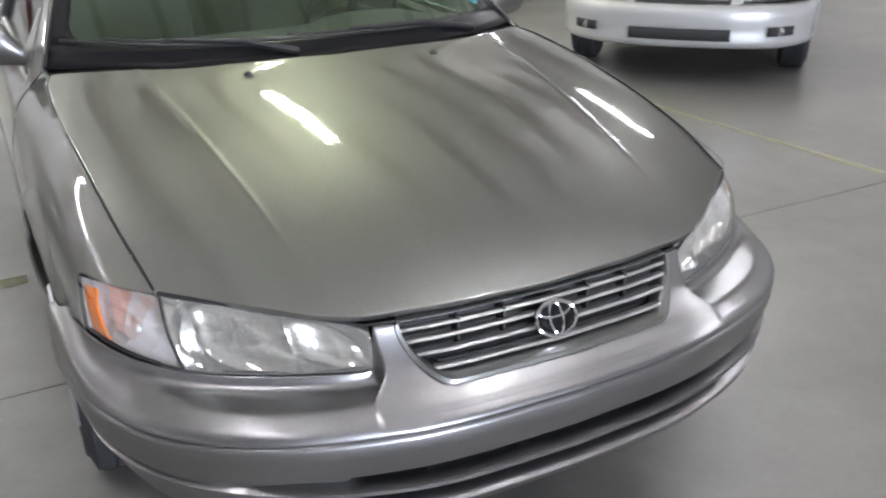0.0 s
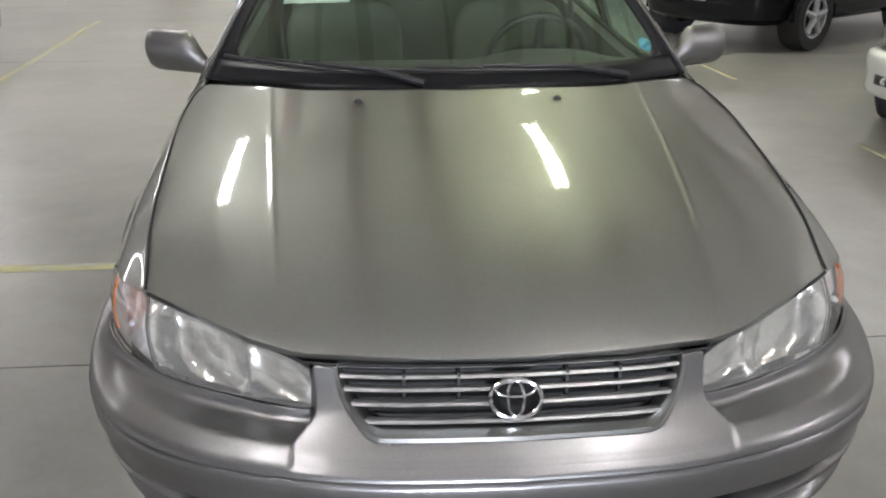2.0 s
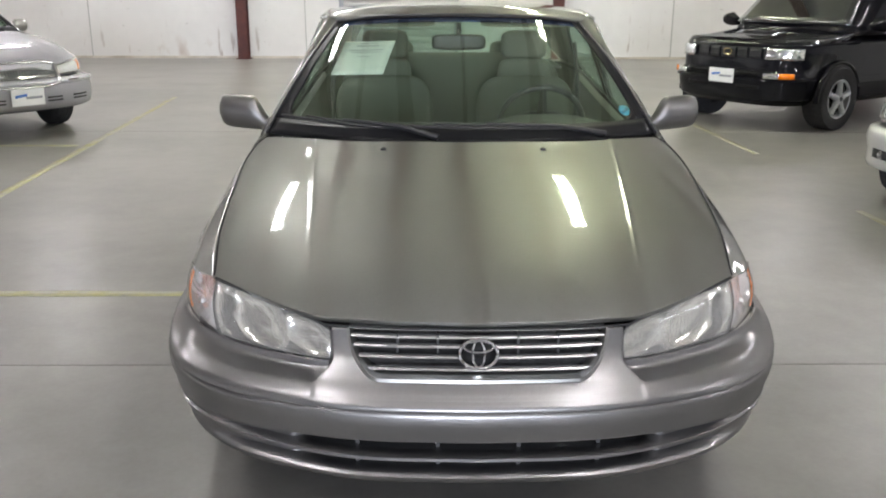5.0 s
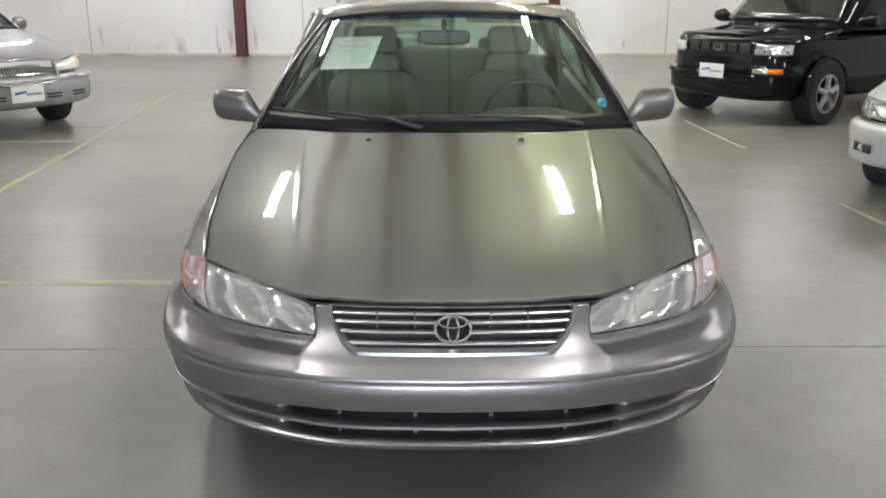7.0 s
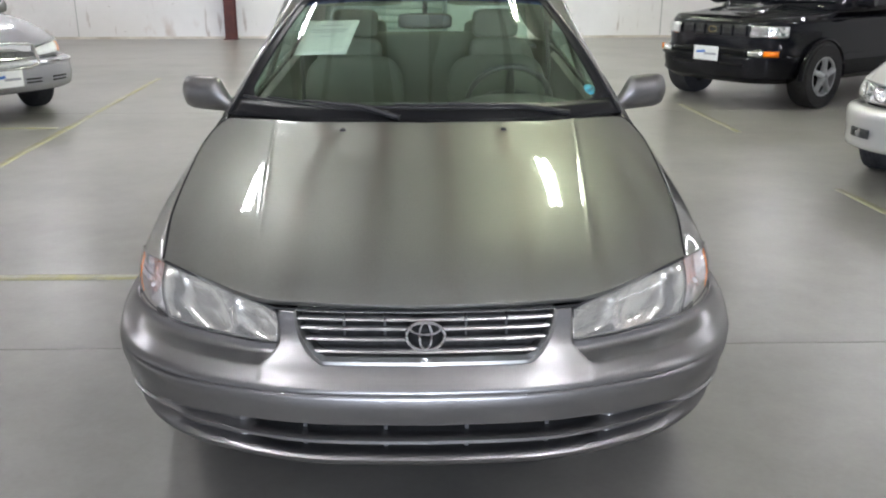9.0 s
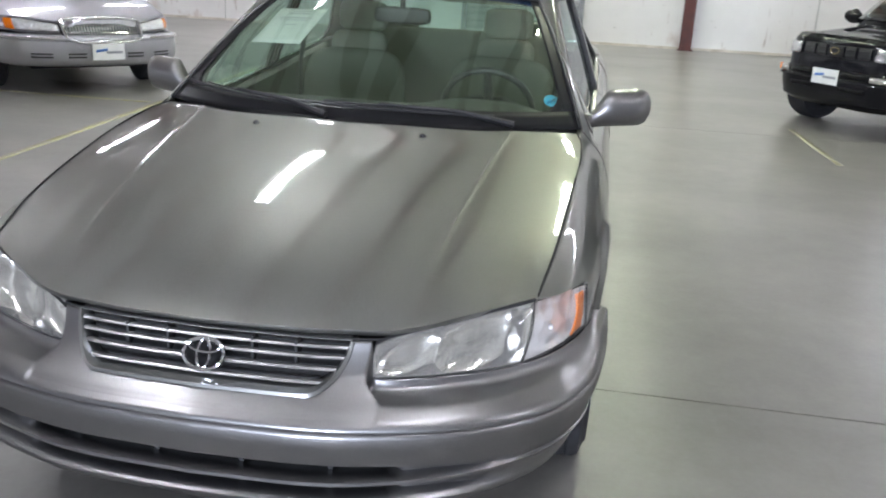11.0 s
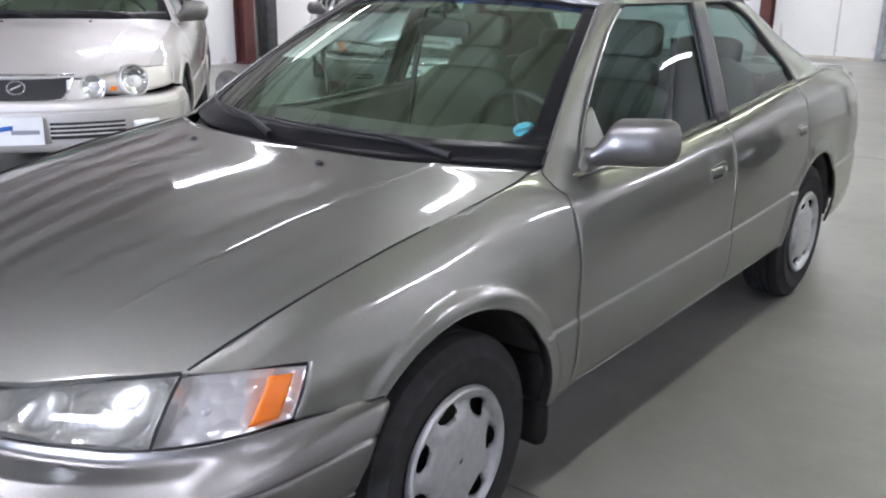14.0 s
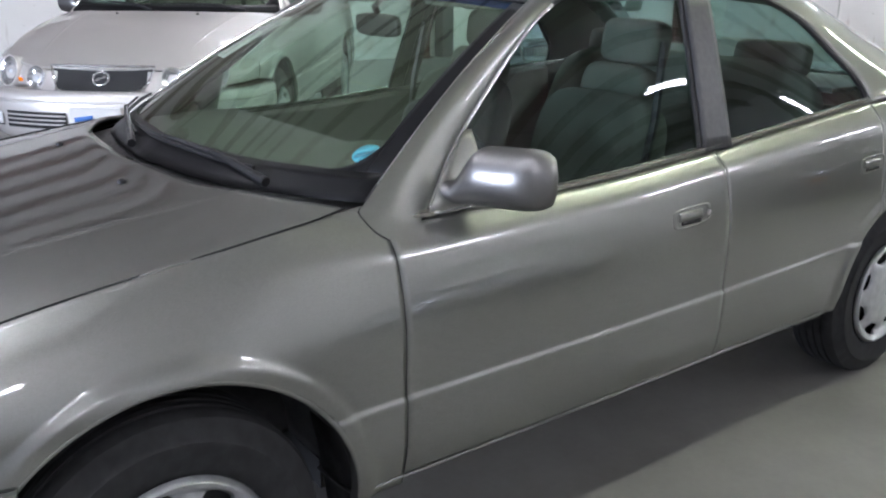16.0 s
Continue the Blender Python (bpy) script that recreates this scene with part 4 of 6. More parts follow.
    link("sail_edge", Build().tube([((float(side_gx(float(a_y(z)) - 0.006, z)) + 0.006) * sign, float(a_y(z)) - 0.006, z) for z in np.linspace(1.33, 0.915, 20)]
                                   + [((float(side_gx(y, z)) + 0.008) * sign, y, z) for y, z in ((1.645, 0.9065), (1.655, 0.903), (1.67, 0.9015), (1.72, 0.9025), (1.80, 0.905))], 0.0058, 8), M_BRIGHT, sedan, "bright edge of the window frame")
    # C pillar and roof flank
    g = []
    for t in np.linspace(0, 1, 18):
        z = 1.0 + (1.352 - 1.0) * t
        y0 = float(c_y(max(z, 1.01))) + 0.006
        y1 = float(pchip([1.0, 1.05, 1.2, 1.3, 1.352], [3.98, 3.95, 3.72, 3.52, 3.38])(z))
        g.append([((float(side_gx(y, z)) + 0.003 - 0.10 * (q ** 3) * (0.4 + 0.3 * t)) * sign, y, max(z, float(TOP_Z(y)) - 0.002)) for q, y in zip(np.linspace(0, 1, 14), np.linspace(y0, y1, 14))])
    link("rear_pillar", Build().grid(np.array(g), flip=sign < 0), M_PAINT, sedan, solid=0.006)


M_BPILLAR = vary(mat("grey_pillar_trim", (0.07, 0.07, 0.07), 0.35), 60, (0.050, 0.050, 0.053), (0.066, 0.066, 0.069))
for sgn in (1, -1):
    pillars(sgn)


def roof_part():
    rows = []
    ys = np.linspace(0, 1, 40)
    for s in np.concatenate([-np.linspace(1, 0, 21)[:-1], np.linspace(0, 1, 21)]):
        a = abs(s)
        row = []
        for t in ys:
            y0 = float(WS_TY(min(a * 1.03, 1.0))) - 0.006
            y1 = 3.36 - 0.02 * a
            y = y0 + (y1 - y0) * t
            half = float(RAIL_X(y)) - 0.028
            zc = float(pchip([2.03, 2.2, 2.6, 3.0, 3.36], [1.370, 1.405, 1.428, 1.415, 1.372])(y))
            ze = float(pchip([2.10, 2.3, 2.6, 3.0, 3.36], [1.338, 1.372, 1.380, 1.372, 1.345])(y))
            x = s * half
            row.append((x, y, ze + (zc - ze) * (1 - a ** 2.4)))
        rows.append(row)
    r = link("roof", Build().grid(np.array(rows)), M_PAINT, sedan, solid=0.02, sharp=60)
    for sg in (1, -1):
        g = []
        for y in np.linspace(2.155, 3.36, 36):
            half = float(RAIL_X(y)) - 0.028
            ze = float(pchip([2.10, 2.3, 2.6, 3.0, 3.36], [1.338, 1.372, 1.380, 1.372, 1.345])(y))
            gx = float(side_gx(y, 1.346)) + 0.006
            g.append([((half - 0.002) * sg, y, ze - 0.001), ((half * 0.6 + gx * 0.4) * sg, y, ze * 0.72 + 1.349 * 0.28 + 0.003), (gx * sg, y, min(1.356, ze)), ((gx + 0.003) * sg, y, 1.349), ((gx - 0.012) * sg, y, 1.345)])
        link("roof_rail", Build().grid(np.array(g), flip=sg < 0), M_PAINT, r, solid=0.003, sharp=60)
    # rear glass and deck
    S = np.linspace(-1, 1, 25)
    g = np.array([[(s * (0.56 + 0.10 * v), 3.36 + 0.58 * v - 0.03 * s * s, 1.368 - 0.325 * v - 0.018 * s * s + 0.02 * math.sin(math.pi * v)) for v in np.linspace(0, 1, 12)] for s in S])
    w = link("rear_window", Build().grid(g, flip=False), M_GLASS, sedan, "tinted rear window")
    w.visible_shadow = False
    g = np.array([[(s * (float(TOP_X(3.92 + 0.82 * v)) - 0.004), 3.92 + 0.82 * v, float(TOP_Z(3.92 + 0.82 * v)) + 0.002 + 0.016 * (1 - s * s) - 0.18 * max(0, v - 0.9)) for v in np.linspace(0, 1, 16)] for s in S])
    link("trunk_lid", Build().grid(g), M_PAINT, sedan, solid=0.01)
    g = np.array([[(s * (0.75 - 0.03 * abs(v - 0.5)), 4.72 + 0.06 * math.sin(math.pi * v) - 0.10 * s ** 4, 0.96 - 0.70 * v) for v in np.linspace(0, 1, 10)] for s in S])
    link("rear_bumper", Build().grid(g), M_PAINT, sedan, solid=0.01)


roof_part()


def inner_shell():
    """Dark under-body and inner panels that close the gaps."""
    b = Build()
    b.box((-0.50, 0.35, 0.27), (0.50, 0.62, 0.58))
    b.box((-0.50, 0.62, 0.20), (0.50, 1.38, 0.70))
    b.box((-0.66, 1.42, 0.22), (0.66, 3.22, 0.30))
    b.box((-0.50, 3.22, 0.20), (0.50, 4.05, 0.40))
    b.box((-0.70, 4.05, 0.20), (0.70, 4.65, 0.80))
    link("underbody", b, M_DARK, sedan, "dark underbody and inner panels")
    for sg in (1, -1):
        d = Build()
        ys = np.linspace(1.44, 3.24, 20)
        d.grid(np.array([[((float(side_x(y, z)) - 0.028) * sg, y, z) for z in (0.30, 0.45, 0.6, 0.75, float(TOP_Z(y)) - 0.02)] for y in ys]), flip=sg > 0)
        ys = np.linspace(0.64, 1.44, 24)
        d.grid(np.array([[((float(EDGE_X(y)) + o) * sg, y, float(EDGE_Z(y)) - dz) for o, dz in ((-0.03, 0.024), (0.0, 0.024), (0.012, 0.036), (0.02, 0.12))] for y in ys]), flip=sg < 0)
        link("inner_panel", d, M_SEAM, sedan, "dark inner panel behind the seams", solid=0.004)


inner_shell()


def wheel(c, sign):
    b = Build()
    R = TYRE_R
    x0 = 0.868
    w = 0.195
    prof = [(x0 - w, 0.185), (x0 - w - 0.004, 0.215), (x0 - w, 0.270), (x0 - w + 0.018, R - 0.008), (x0 - w + 0.035, R)]
    for k in range(4):
        a = x0 - w + 0.045 + k * 0.029
        prof += [(a, R), (a + 0.003, R - 0.007), (a + 0.008, R - 0.007), (a + 0.011, R)]
    prof += [(x0 - 0.035, R), (x0 - 0.018, R - 0.008), (x0 - 0.004, R - 0.045), (x0 + 0.002, 0.262), (x0 + 0.002, 0.250), (x0, 0.244), (x0 - 0.002, 0.215), (x0 - 0.010, 0.193), (x0 - 0.018, 0.183), (x0 - w, 0.183)]
    b.spin(prof, 72, "x", (0, c, WZ))
    b.v = [(v[0] * sign, v[1], v[2]) for v in b.v]
    hub = Build().spin([(x0 - w, 0.02), (x0 - w, 0.184), (x0 - 0.06, 0.184), (x0 - 0.07, 0.02)], 32, "x", (0, c, WZ))
    hub.v = [(v[0] * sign, v[1], v[2]) for v in hub.v]
    wh = link("wheel", hub, M_DARK, sedan, "road wheel with plastic wheel cover")
    link("tyre", b, M_RUBBER, wh, "black rubber tyre", sharp=35)
    # cover: dome with seven slots near the rim
    na, nr = 196, 22
    rad = np.linspace(0.006, 0.188, nr)
    dome = pchip([0, 0.04, 0.10, 0.125, 0.155, 0.172, 0.181, 0.188], [0.008, 0.008, 0.004, -0.001, -0.010, 0.006, 0.008, -0.004])
    pts = np.zeros((na, nr, 3))
    slots = 7

    def local(y, z):
        a = math.atan2(z, y)
        k = round(a / (2 * math.pi / slots))
        da = a - k * 2 * math.pi / slots
        r = math.hypot(y, z)
        return k, (da * r) / 0.037, (r - 0.1415) / 0.0235
    flat = []
    for i in range(na):
        for j in range(nr):
            a = 2 * math.pi * i / na
            y, z = rad[j] * math.cos(a), rad[j] * math.sin(a)
            k, la, lb = local(y, z)
            n = (abs(la) ** 2.3 + abs(lb) ** 2.3) ** (1 / 2.3)
            if 0.78 < n < 1.24:
                la, lb = la / n, lb / n
                r = 0.1415 + lb * 0.0235
                aa = k * 2 * math.pi / slots + la * 0.037 / r
                y, z = r * math.cos(aa), r * math.sin(aa)
            r = math.hypot(y, z)
            dip = 0.007 * (1 - float(smooth(1.0, 1.55, n)))
            pts[i, j] = ((x0 - 0.004 + float(dome(r)) - dip) * sign, c + y, WZ + z)
            flat.append(n)
    flat = np.array(flat).reshape(na, nr)
    skip = np.zeros((na, nr - 1), bool)
    for i in range(na):
        for j in range(nr - 1):
            k = (i + 1) % na
            if max(flat[i, j], flat[k, j], flat[i, j + 1], flat[k, j + 1]) < 1.25 and min(flat[i, j], flat[k, j], flat[i, j + 1], flat[k, j + 1]) < 0.78 or \
                    max(flat[i, j], flat[k, j], flat[i, j + 1], flat[k, j + 1]) < 0.79:
                skip[i, j] = True
    cv = link("wheel_cover", Build().grid(pts, flip=sign < 0, close_u=True, skip=skip), M_COVER, wh, "silver plastic wheel cover with slots", solid=0.0035)
    return wh


for cy_ in (WF, WR):
    for sgn in (1, -1):
        wheel(cy_, sgn)
# mud flaps behind the front wheels
for sgn in (1, -1):
    g = np.array([[(x * sgn, y, z) for x in (0.70, 0.79, xo)] for y, z, xo in ((1.385, 0.46, 0.868), (1.405, 0.36, 0.868), (1.418, 0.27, 0.866), (1.425, 0.20, 0.860), (1.428, 0.170, 0.848), (1.429, 0.156, 0.825))])
    link("mud_flap", Build().grid(g, flip=sgn > 0), M_TRIM, sedan, "black rubber mud flap", solid=0.008)


def door_mirror(sign):
    rows = []
    for t in np.linspace(0, 1, 18):
        x = 0.792 + 0.213 * t
        end = math.sqrt(max(0.0, 1 - max(0.0, (t - 0.72) / 0.28) ** 2.2))
        tall = (0.050 + 0.086 * float(smooth(-0.05, 0.30, t)))
        hz = tall / 2 * (0.45 + 0.55 * end) if t < 1 else 0.03
        hy = (0.040 + 0.018 * float(smooth(0.0, 0.4, t))) * (0.3 + 0.7 * end)
        cy, cz = 1.730 + 0.085 * t, 0.912 + 0.008 * t + tall / 2
        ring = []
        for a in np.linspace(0, 2 * math.pi, 25):
            ca, sa = math.cos(a), math.sin(a)
            ey = -abs(ca) ** 1.05 if ca < 0 else 0.55 * abs(ca) ** 0.4
            ez = math.copysign(abs(sa) ** (0.95 if ca < 0 else 0.7), sa)
            ring.append((x * sign, cy + hy * ey, cz + hz * ez))
        rows.append(ring)
    tipc = np.mean(np.array(rows[-1]), axis=0)
    rows.append([tuple(tipc + (np.array(p) - tipc) * 0.6 + np.array([0.003 * sign, 0, 0])) for p in rows[-1]])
    rows.append([tuple(tipc + np.array([0.004 * sign, 0, 0])) for p in rows[-1]])
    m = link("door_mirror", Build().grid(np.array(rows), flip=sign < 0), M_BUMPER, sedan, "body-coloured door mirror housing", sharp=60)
    g = np.array([[(x * sign, 1.735 + 0.085 * (x - 0.8) / 0.205 + 0.030, z) for z in np.linspace(0.935, 1.03, 5)] for x in np.linspace(0.85, 0.975, 6)])
    link("mirror_glass", Build().grid(g, flip=sign > 0), M_CHROME, m, solid=0.003)
    b = Build().tube([(0.768 * sign, 1.70, 0.938), (0.80 * sign, 1.725, 0.938), (0.84 * sign, 1.745, 0.942)], [0.026, 0.026, 0.026], 14)
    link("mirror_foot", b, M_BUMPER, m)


for sgn in (1, -1):
    door_mirror(sgn)


def wiper(s0, s1, v0, v1, pivot):
    pts = [screen_point(s0 + (s1 - s0) * t, v0 + (v1 - v0) * t, 0.016) for t in np.linspace(0, 1, 16)]
    b = Build().tube(pts, 0.0055, 6)
    w = link("wiper", b, M_TRIM, sedan, "black windshield wiper")
    mid = pts[7]
    p = screen_point(*pivot, 0.015)
    arm = Build().tube([tuple(p), tuple(p * 0.6 + mid * 0.4 + np.array([0, -0.004, 0.022])), tuple(mid + np.array([0, -0.006, 0.016]))], [0.012, 0.009, 0.006], 8)
    link("wiper_arm", arm, M_TRIM, w)
    link("blade_frame", Build().tube([tuple(q + np.array([0, -0.004, 0.012])) for q in pts[3:13]], 0.0038, 6), M_TRIM, w)


wiper(-0.95, -0.18, 0.115, 0.055, (-0.12, 0.02))
wiper(-0.34, 0.62, 0.085, 0.065, (0.70, 0.02))


def interior():
    # dashboard
    rows = []
    for x in np.linspace(-0.70, 0.70, 29):
        k = 1 - (x / 0.72) ** 4 * 0.3
        y0 = 1.30 + 0.22 * (abs(x) / 0.7) ** 2
        hump = 0.035 * math.exp(-((x - 0.37) / 0.2) ** 4)
        rows.append([(x, y0, 0.90), (x, 1.50 + 0.06 * abs(x), 0.925), (x, 1.72, 0.935 + hump), (x, 1.85, 0.930 + hump), (x, 1.90, 0.90), (x, 1.91, 0.74), (x, 1.85, 0.55)])
    link("dashboard", Build().grid(np.array(rows)), M_DASH, sedan, "grey-green plastic dashboard", solid=0.01)
    # steering wheel
    c, r = Vector((0.37, 2.02, 0.90)), 0.185
    ax = Matrix.Rotation(radians(-65), 3, "X")
    ring = [tuple(c + ax @ Vector((r * math.cos(2 * math.pi * k / 40), r * math.sin(2 * math.pi * k / 40), 0))) for k in range(40)]
    sw = link("steering_wheel", Build().tube(ring, 0.014, 10, closed=True), M_DASHDARK, sedan, "dark grey steering wheel")
    hub = Build().tube([tuple(c + ax @ Vector((-r, 0, -0.01))), tuple(c + ax @ Vector((-0.06, -0.01, 0))), tuple(c + ax @ Vector((0.06, -0.01, 0))), tuple(c + ax @ Vector((r, 0, -0.01)))], [0.016, 0.05, 0.05, 0.016], 12)
    hub.tube([tuple(c), tuple(c + ax @ Vector((0, -r, 0)))], [0.03, 0.014], 10)
    link("hub", hub, M_DASHDARK, sw)

    def pad(cx, y, z, w, h, d, lean, n=8.0):
        """A cushioned block: superellipse pillow, leaning back."""
        b = Build()
        rows = []
        for i in range(25):
            a = -math.pi / 2 + math.pi * i / 24
            row = []
            for k in range(33):
                t = 2 * math.pi * k / 32
                ca, sa = math.cos(t), math.sin(t)
                px = math.copysign(abs(ca) ** 0.45, ca) * abs(math.cos(a)) ** 0.45 * w / 2
                pz = math.copysign(abs(sa) ** 0.45, sa) * abs(math.cos(a)) ** 0.45 * h / 2
                py = math.copysign(abs(math.sin(a)) ** 0.5, math.sin(a)) * d / 2
                row.append((cx + px, y + py * math.cos(lean) + pz * math.sin(lean), z + pz * math.cos(lean) - py * math.sin(lean)))
            rows.append(row)
        return b.grid(np.array(rows), flip=True)
    for cx in (-0.36, 0.36):
        s = link("front_seat", pad(cx, 2.58, 0.76, 0.50, 0.60, 0.16, 0.26), M_SEAT, sedan, "sage cloth front seat with headrest", weld=False)
        link("seat_cushion", pad(cx, 2.34, 0.50, 0.52, 0.50, 0.18, 1.45), M_SEAT, s, weld=False)
        link("headrest", pad(cx, 2.77, 1.200, 0.235, 0.145, 0.11, 0.12), M_SEAT, s, weld=False)
        link("upper_back", pad(cx, 2.70, 1.035, 0.275, 0.20, 0.12, 0.24), M_SEAT, s, weld=False)
        for o in (-0.06, 0.06):
            link("post", Build().tube([(cx + o, 2.73, 1.08), (cx + o, 2.755, 1.17)], 0.006, 8), M_CHROME, s)
    rb = link("rear_seat", pad(0, 3.36, 0.82, 1.30, 0.62, 0.16, 0.40), M_SEAT, sedan, "sage cloth rear bench seat", weld=False)
    link("seat_cushion", pad(0, 3.12, 0.50, 1.30, 0.5, 0.2, 1.45), M_SEAT, rb, weld=False)
    for cx in (-0.38, 0.38):
        link("headrest", pad(cx, 3.50, 1.115, 0.30, 0.13, 0.10, 0.15), M_SEAT, rb, weld=False)
    link("parcel_shelf", Build().box((-0.66, 3.45, 1.02), (0.66, 3.90, 1.035)), M_DASH, sedan)
    link("cabin_floor", Build().box((-0.72, 1.5, 0.31), (0.72, 3.4, 0.33)), M_DASH, sedan)
    link("centre_console", Build().box((-0.10, 1.88, 0.33), (0.10, 2.55, 0.62)), M_DASH, sedan, bevel=0.02)
    # door cards and headliner
    for sg in (1, -1):
        g = np.array([[((float(TOP_X(y)) - o) * sg, y, z) for o, z in ((0.03, float(TOP_Z(y)) - 0.005), (0.06, float(TOP_Z(y)) - 0.02), (0.075, 0.78), (0.10, 0.70), (0.08, 0.66), (0.07, 0.35))] for y in np.linspace(1.62, 3.42, 30)])
        link("door_card", Build().grid(g, flip=sg < 0), M_DASH, sedan, "grey-green inner door trim", solid=0.006)
    g = np.array([[(s * 0.55, y, 1.352 + 0.035 * (1 - s * s) - 0.05 * ((y - 2.7) / 0.65) ** 4) for y in np.linspace(2.10, 3.36, 16)] for s in np.linspace(-1, 1, 15)])
    link("headliner", Build().grid(g), M_SEAT, sedan, "cloth headliner", solid=0.006)
    # inside mirror on its stalk
    m = link("inside_mirror", pad(0.0, 2.02, 1.255, 0.235, 0.066, 0.03, -0.1), M_DASHDARK, sedan, "dark inside rear-view mirror", weld=False)
    link("stalk", Build().tube([(0, 2.03, 1.33), (0, 2.01, 1.31), (0, 2.025, 1.265)], 0.012, 8), M_DASHDARK, m)
    for sg in (1, -1):
        link("seat_belt", Build().tube([(0.60 * sg, 2.62, 1.22), (0.62 * sg, 2.58, 1.0), (0.60 * sg, 2.52, 0.62)], 0.012, 6), M_DASHDARK, sedan)
    # sun visor shadow edges
    for sg in (1, -1):
        link("sun_visor", pad(0.30 * sg, 2.16, 1.335, 0.40, 0.13, 0.018, 1.35), M_SEAT, sedan, weld=False)


M_DASHDARK = mat("dark_interior_plastic", (0.025, 0.026, 0.025), 0.5)
interior()


def screen_local(cs, cv, d):
    p = screen_point(cs, cv, d)
    u = screen_point(cs + 0.02, cv, d) - screen_point(cs - 0.02, cv, d)
    w = screen_point(cs, cv + 0.02, d) - screen_point(cs, cv - 0.02, d)
    return p, u / np.linalg.norm(u), w / np.linalg.norm(w)


def stuck_items():
    # price sheet behind the glass
    p, u, w = screen_local(-0.632, 0.62, -0.012)
    sheet = []
    for a in np.linspace(-0.114, 0.114, 7):
        sheet.append([tuple(p + u * a + w * (b + 0.02 * a)) for b in np.linspace(-0.127, 0.127, 8)])
    sh = link("window_sheet", Build().grid(np.array(sheet)), M_SHEET, sedan, "paper sheet taped inside the windshield, coloured as through green glass", solid=0.001)
    for b0, half, h in ((0.118, 0.022, 0.004), (0.102, 0.04, 0.004), (0.082, 0.05, 0.006), (0.050, 0.078, 0.005), (0.034, 0.07, 0.004), (0.0, 0.03, 0.004)):
        g = [[tuple(p + u * a + w * (b + 0.02 * a) + np.array([0, -0.0016, 0.0028])) for b in (b0, b0 + h)] for a in (-half, 0, half)]
        link("print_line", Build().grid(np.array(g)), M_INK, sh, solid=0.0004)
    p, u, w = screen_local(0.895, 0.185, -0.004)
    st = Build()
    st.grid(np.array([[tuple(p + q * (u * math.cos(2 * math.pi * k / 28) + w * math.sin(2 * math.pi * k / 28))) for q in (0.001, 0.030)] for k in range(28)]), close_u=True)
    s = link("window_sticker", st, M_STICKER, sedan, "round blue sticker on the windshield", solid=0.0008)
    g = [[tuple(p + u * a + w * (b + a * 0.5) + np.array([0, -0.001, 0.002])) for b in (-0.012, 0.004)] for a in (-0.02, 0.0, 0.022)]
    link("print_mark", Build().grid(np.array(g)), M_STICKPALE, s, solid=0.0004)


stuck_items()


def seams(sign):
    """Black tubes laid in the gaps between panels, standing for the shade there."""
    def seam(pts, r=0.0032):
        link("seam", Build().tube([(x * sign, y, z) for x, y, z in pts], r, 6), M_SEAM, sedan)
    seam([(float(EDGE_X(y)) + 0.0002, y, float(EDGE_Z(y)) + 0.0018) for y in np.linspace(0.385, 1.455, 50)], 0.0026)
    seam([(float(side_x(1.5208, z)) - 0.0012, 1.5208, z) for z in np.linspace(0.866, 0.305, 40)], 0.0017)
    foot = FOOT[sign]
    top = []
    for j in range(2, 11):
        col = 0.35 + 2.16 * (j - 2) / 8
        i = int(col)
        top.append(foot[i][j] * (1 - col + i) + foot[i + 1][j] * (col - i))
    seam([(p[0] * sign + 0.0004, p[1], p[2] + 0.0002) for p in top], 0.0017)
    seam([(float(side_x(2.6154, z)) - 0.0012, 2.6154, z) for z in np.linspace(0.94, 0.33, 36)], 0.0012)
    jz = pchip([0.44, 0.58, 0.66, 0.75], [0.622, 0.600, 0.590, 0.584])
    seam([(float(side_x(y, float(jz(y)) - 0.002)) + 0.0005, y, float(jz(y)) - 0.002) for y in np.linspace(0.535, 0.745, 20)], 0.0024)
    # gap between hood lip and lamps
    seam([(float(q[0]), float(q[1]) + 0.002, float(q[2]) + 0.004) for q in [lamp_point(u, 1.0) for u in np.linspace(0.0, 0.55, 24)]], 0.004)


for sgn in (1, -1):
    seams(sgn)
link("seam", Build().tube([(float(x), float(BUMP_Y(abs(x))) + 0.129, 0.668) for x in np.linspace(-0.385, 0.385, 40)], 0.0028, 6), M_SEAM, sedan)


# ---- the hall ----
X0, X1, Y0, Y1 = -10.3, 13.5, -12.5, 17.84
M_FLOOR = mat("sealed_concrete", (0.33, 0.32, 0.29), 0.2, spec=0.36)
M_WALL = vary(mat("scuffed_white_wall", (0.72, 0.71, 0.69), 0.6), 0.5, (0.80, 0.785, 0.78), (0.86, 0.85, 0.845), (0.5, 0.7), 0.001, second=(5, 0.03), distort=0.5)
M_CEIL = vary(mat("white_insulation_ceiling", (0.55, 0.54, 0.5), 0.7), 0.5, (0.44, 0.43, 0.40), (0.52, 0.51, 0.48))
M_LINE = vary(mat("worn_yellow_paint", (0.55, 0.47, 0.1), 0.45), 7, (0.34, 0.33, 0.25), (0.44, 0.415, 0.20), (0.3, 0.6), second=(60, 0.2))
M_JOINT = mat("dark_joint_filler", (0.06, 0.06, 0.055), 0.8)
M_DOORMETAL = vary(mat("white_steel_slats", (0.66, 0.66, 0.66), 0.45), 3, (0.6, 0.6, 0.6), (0.7, 0.7, 0.7))


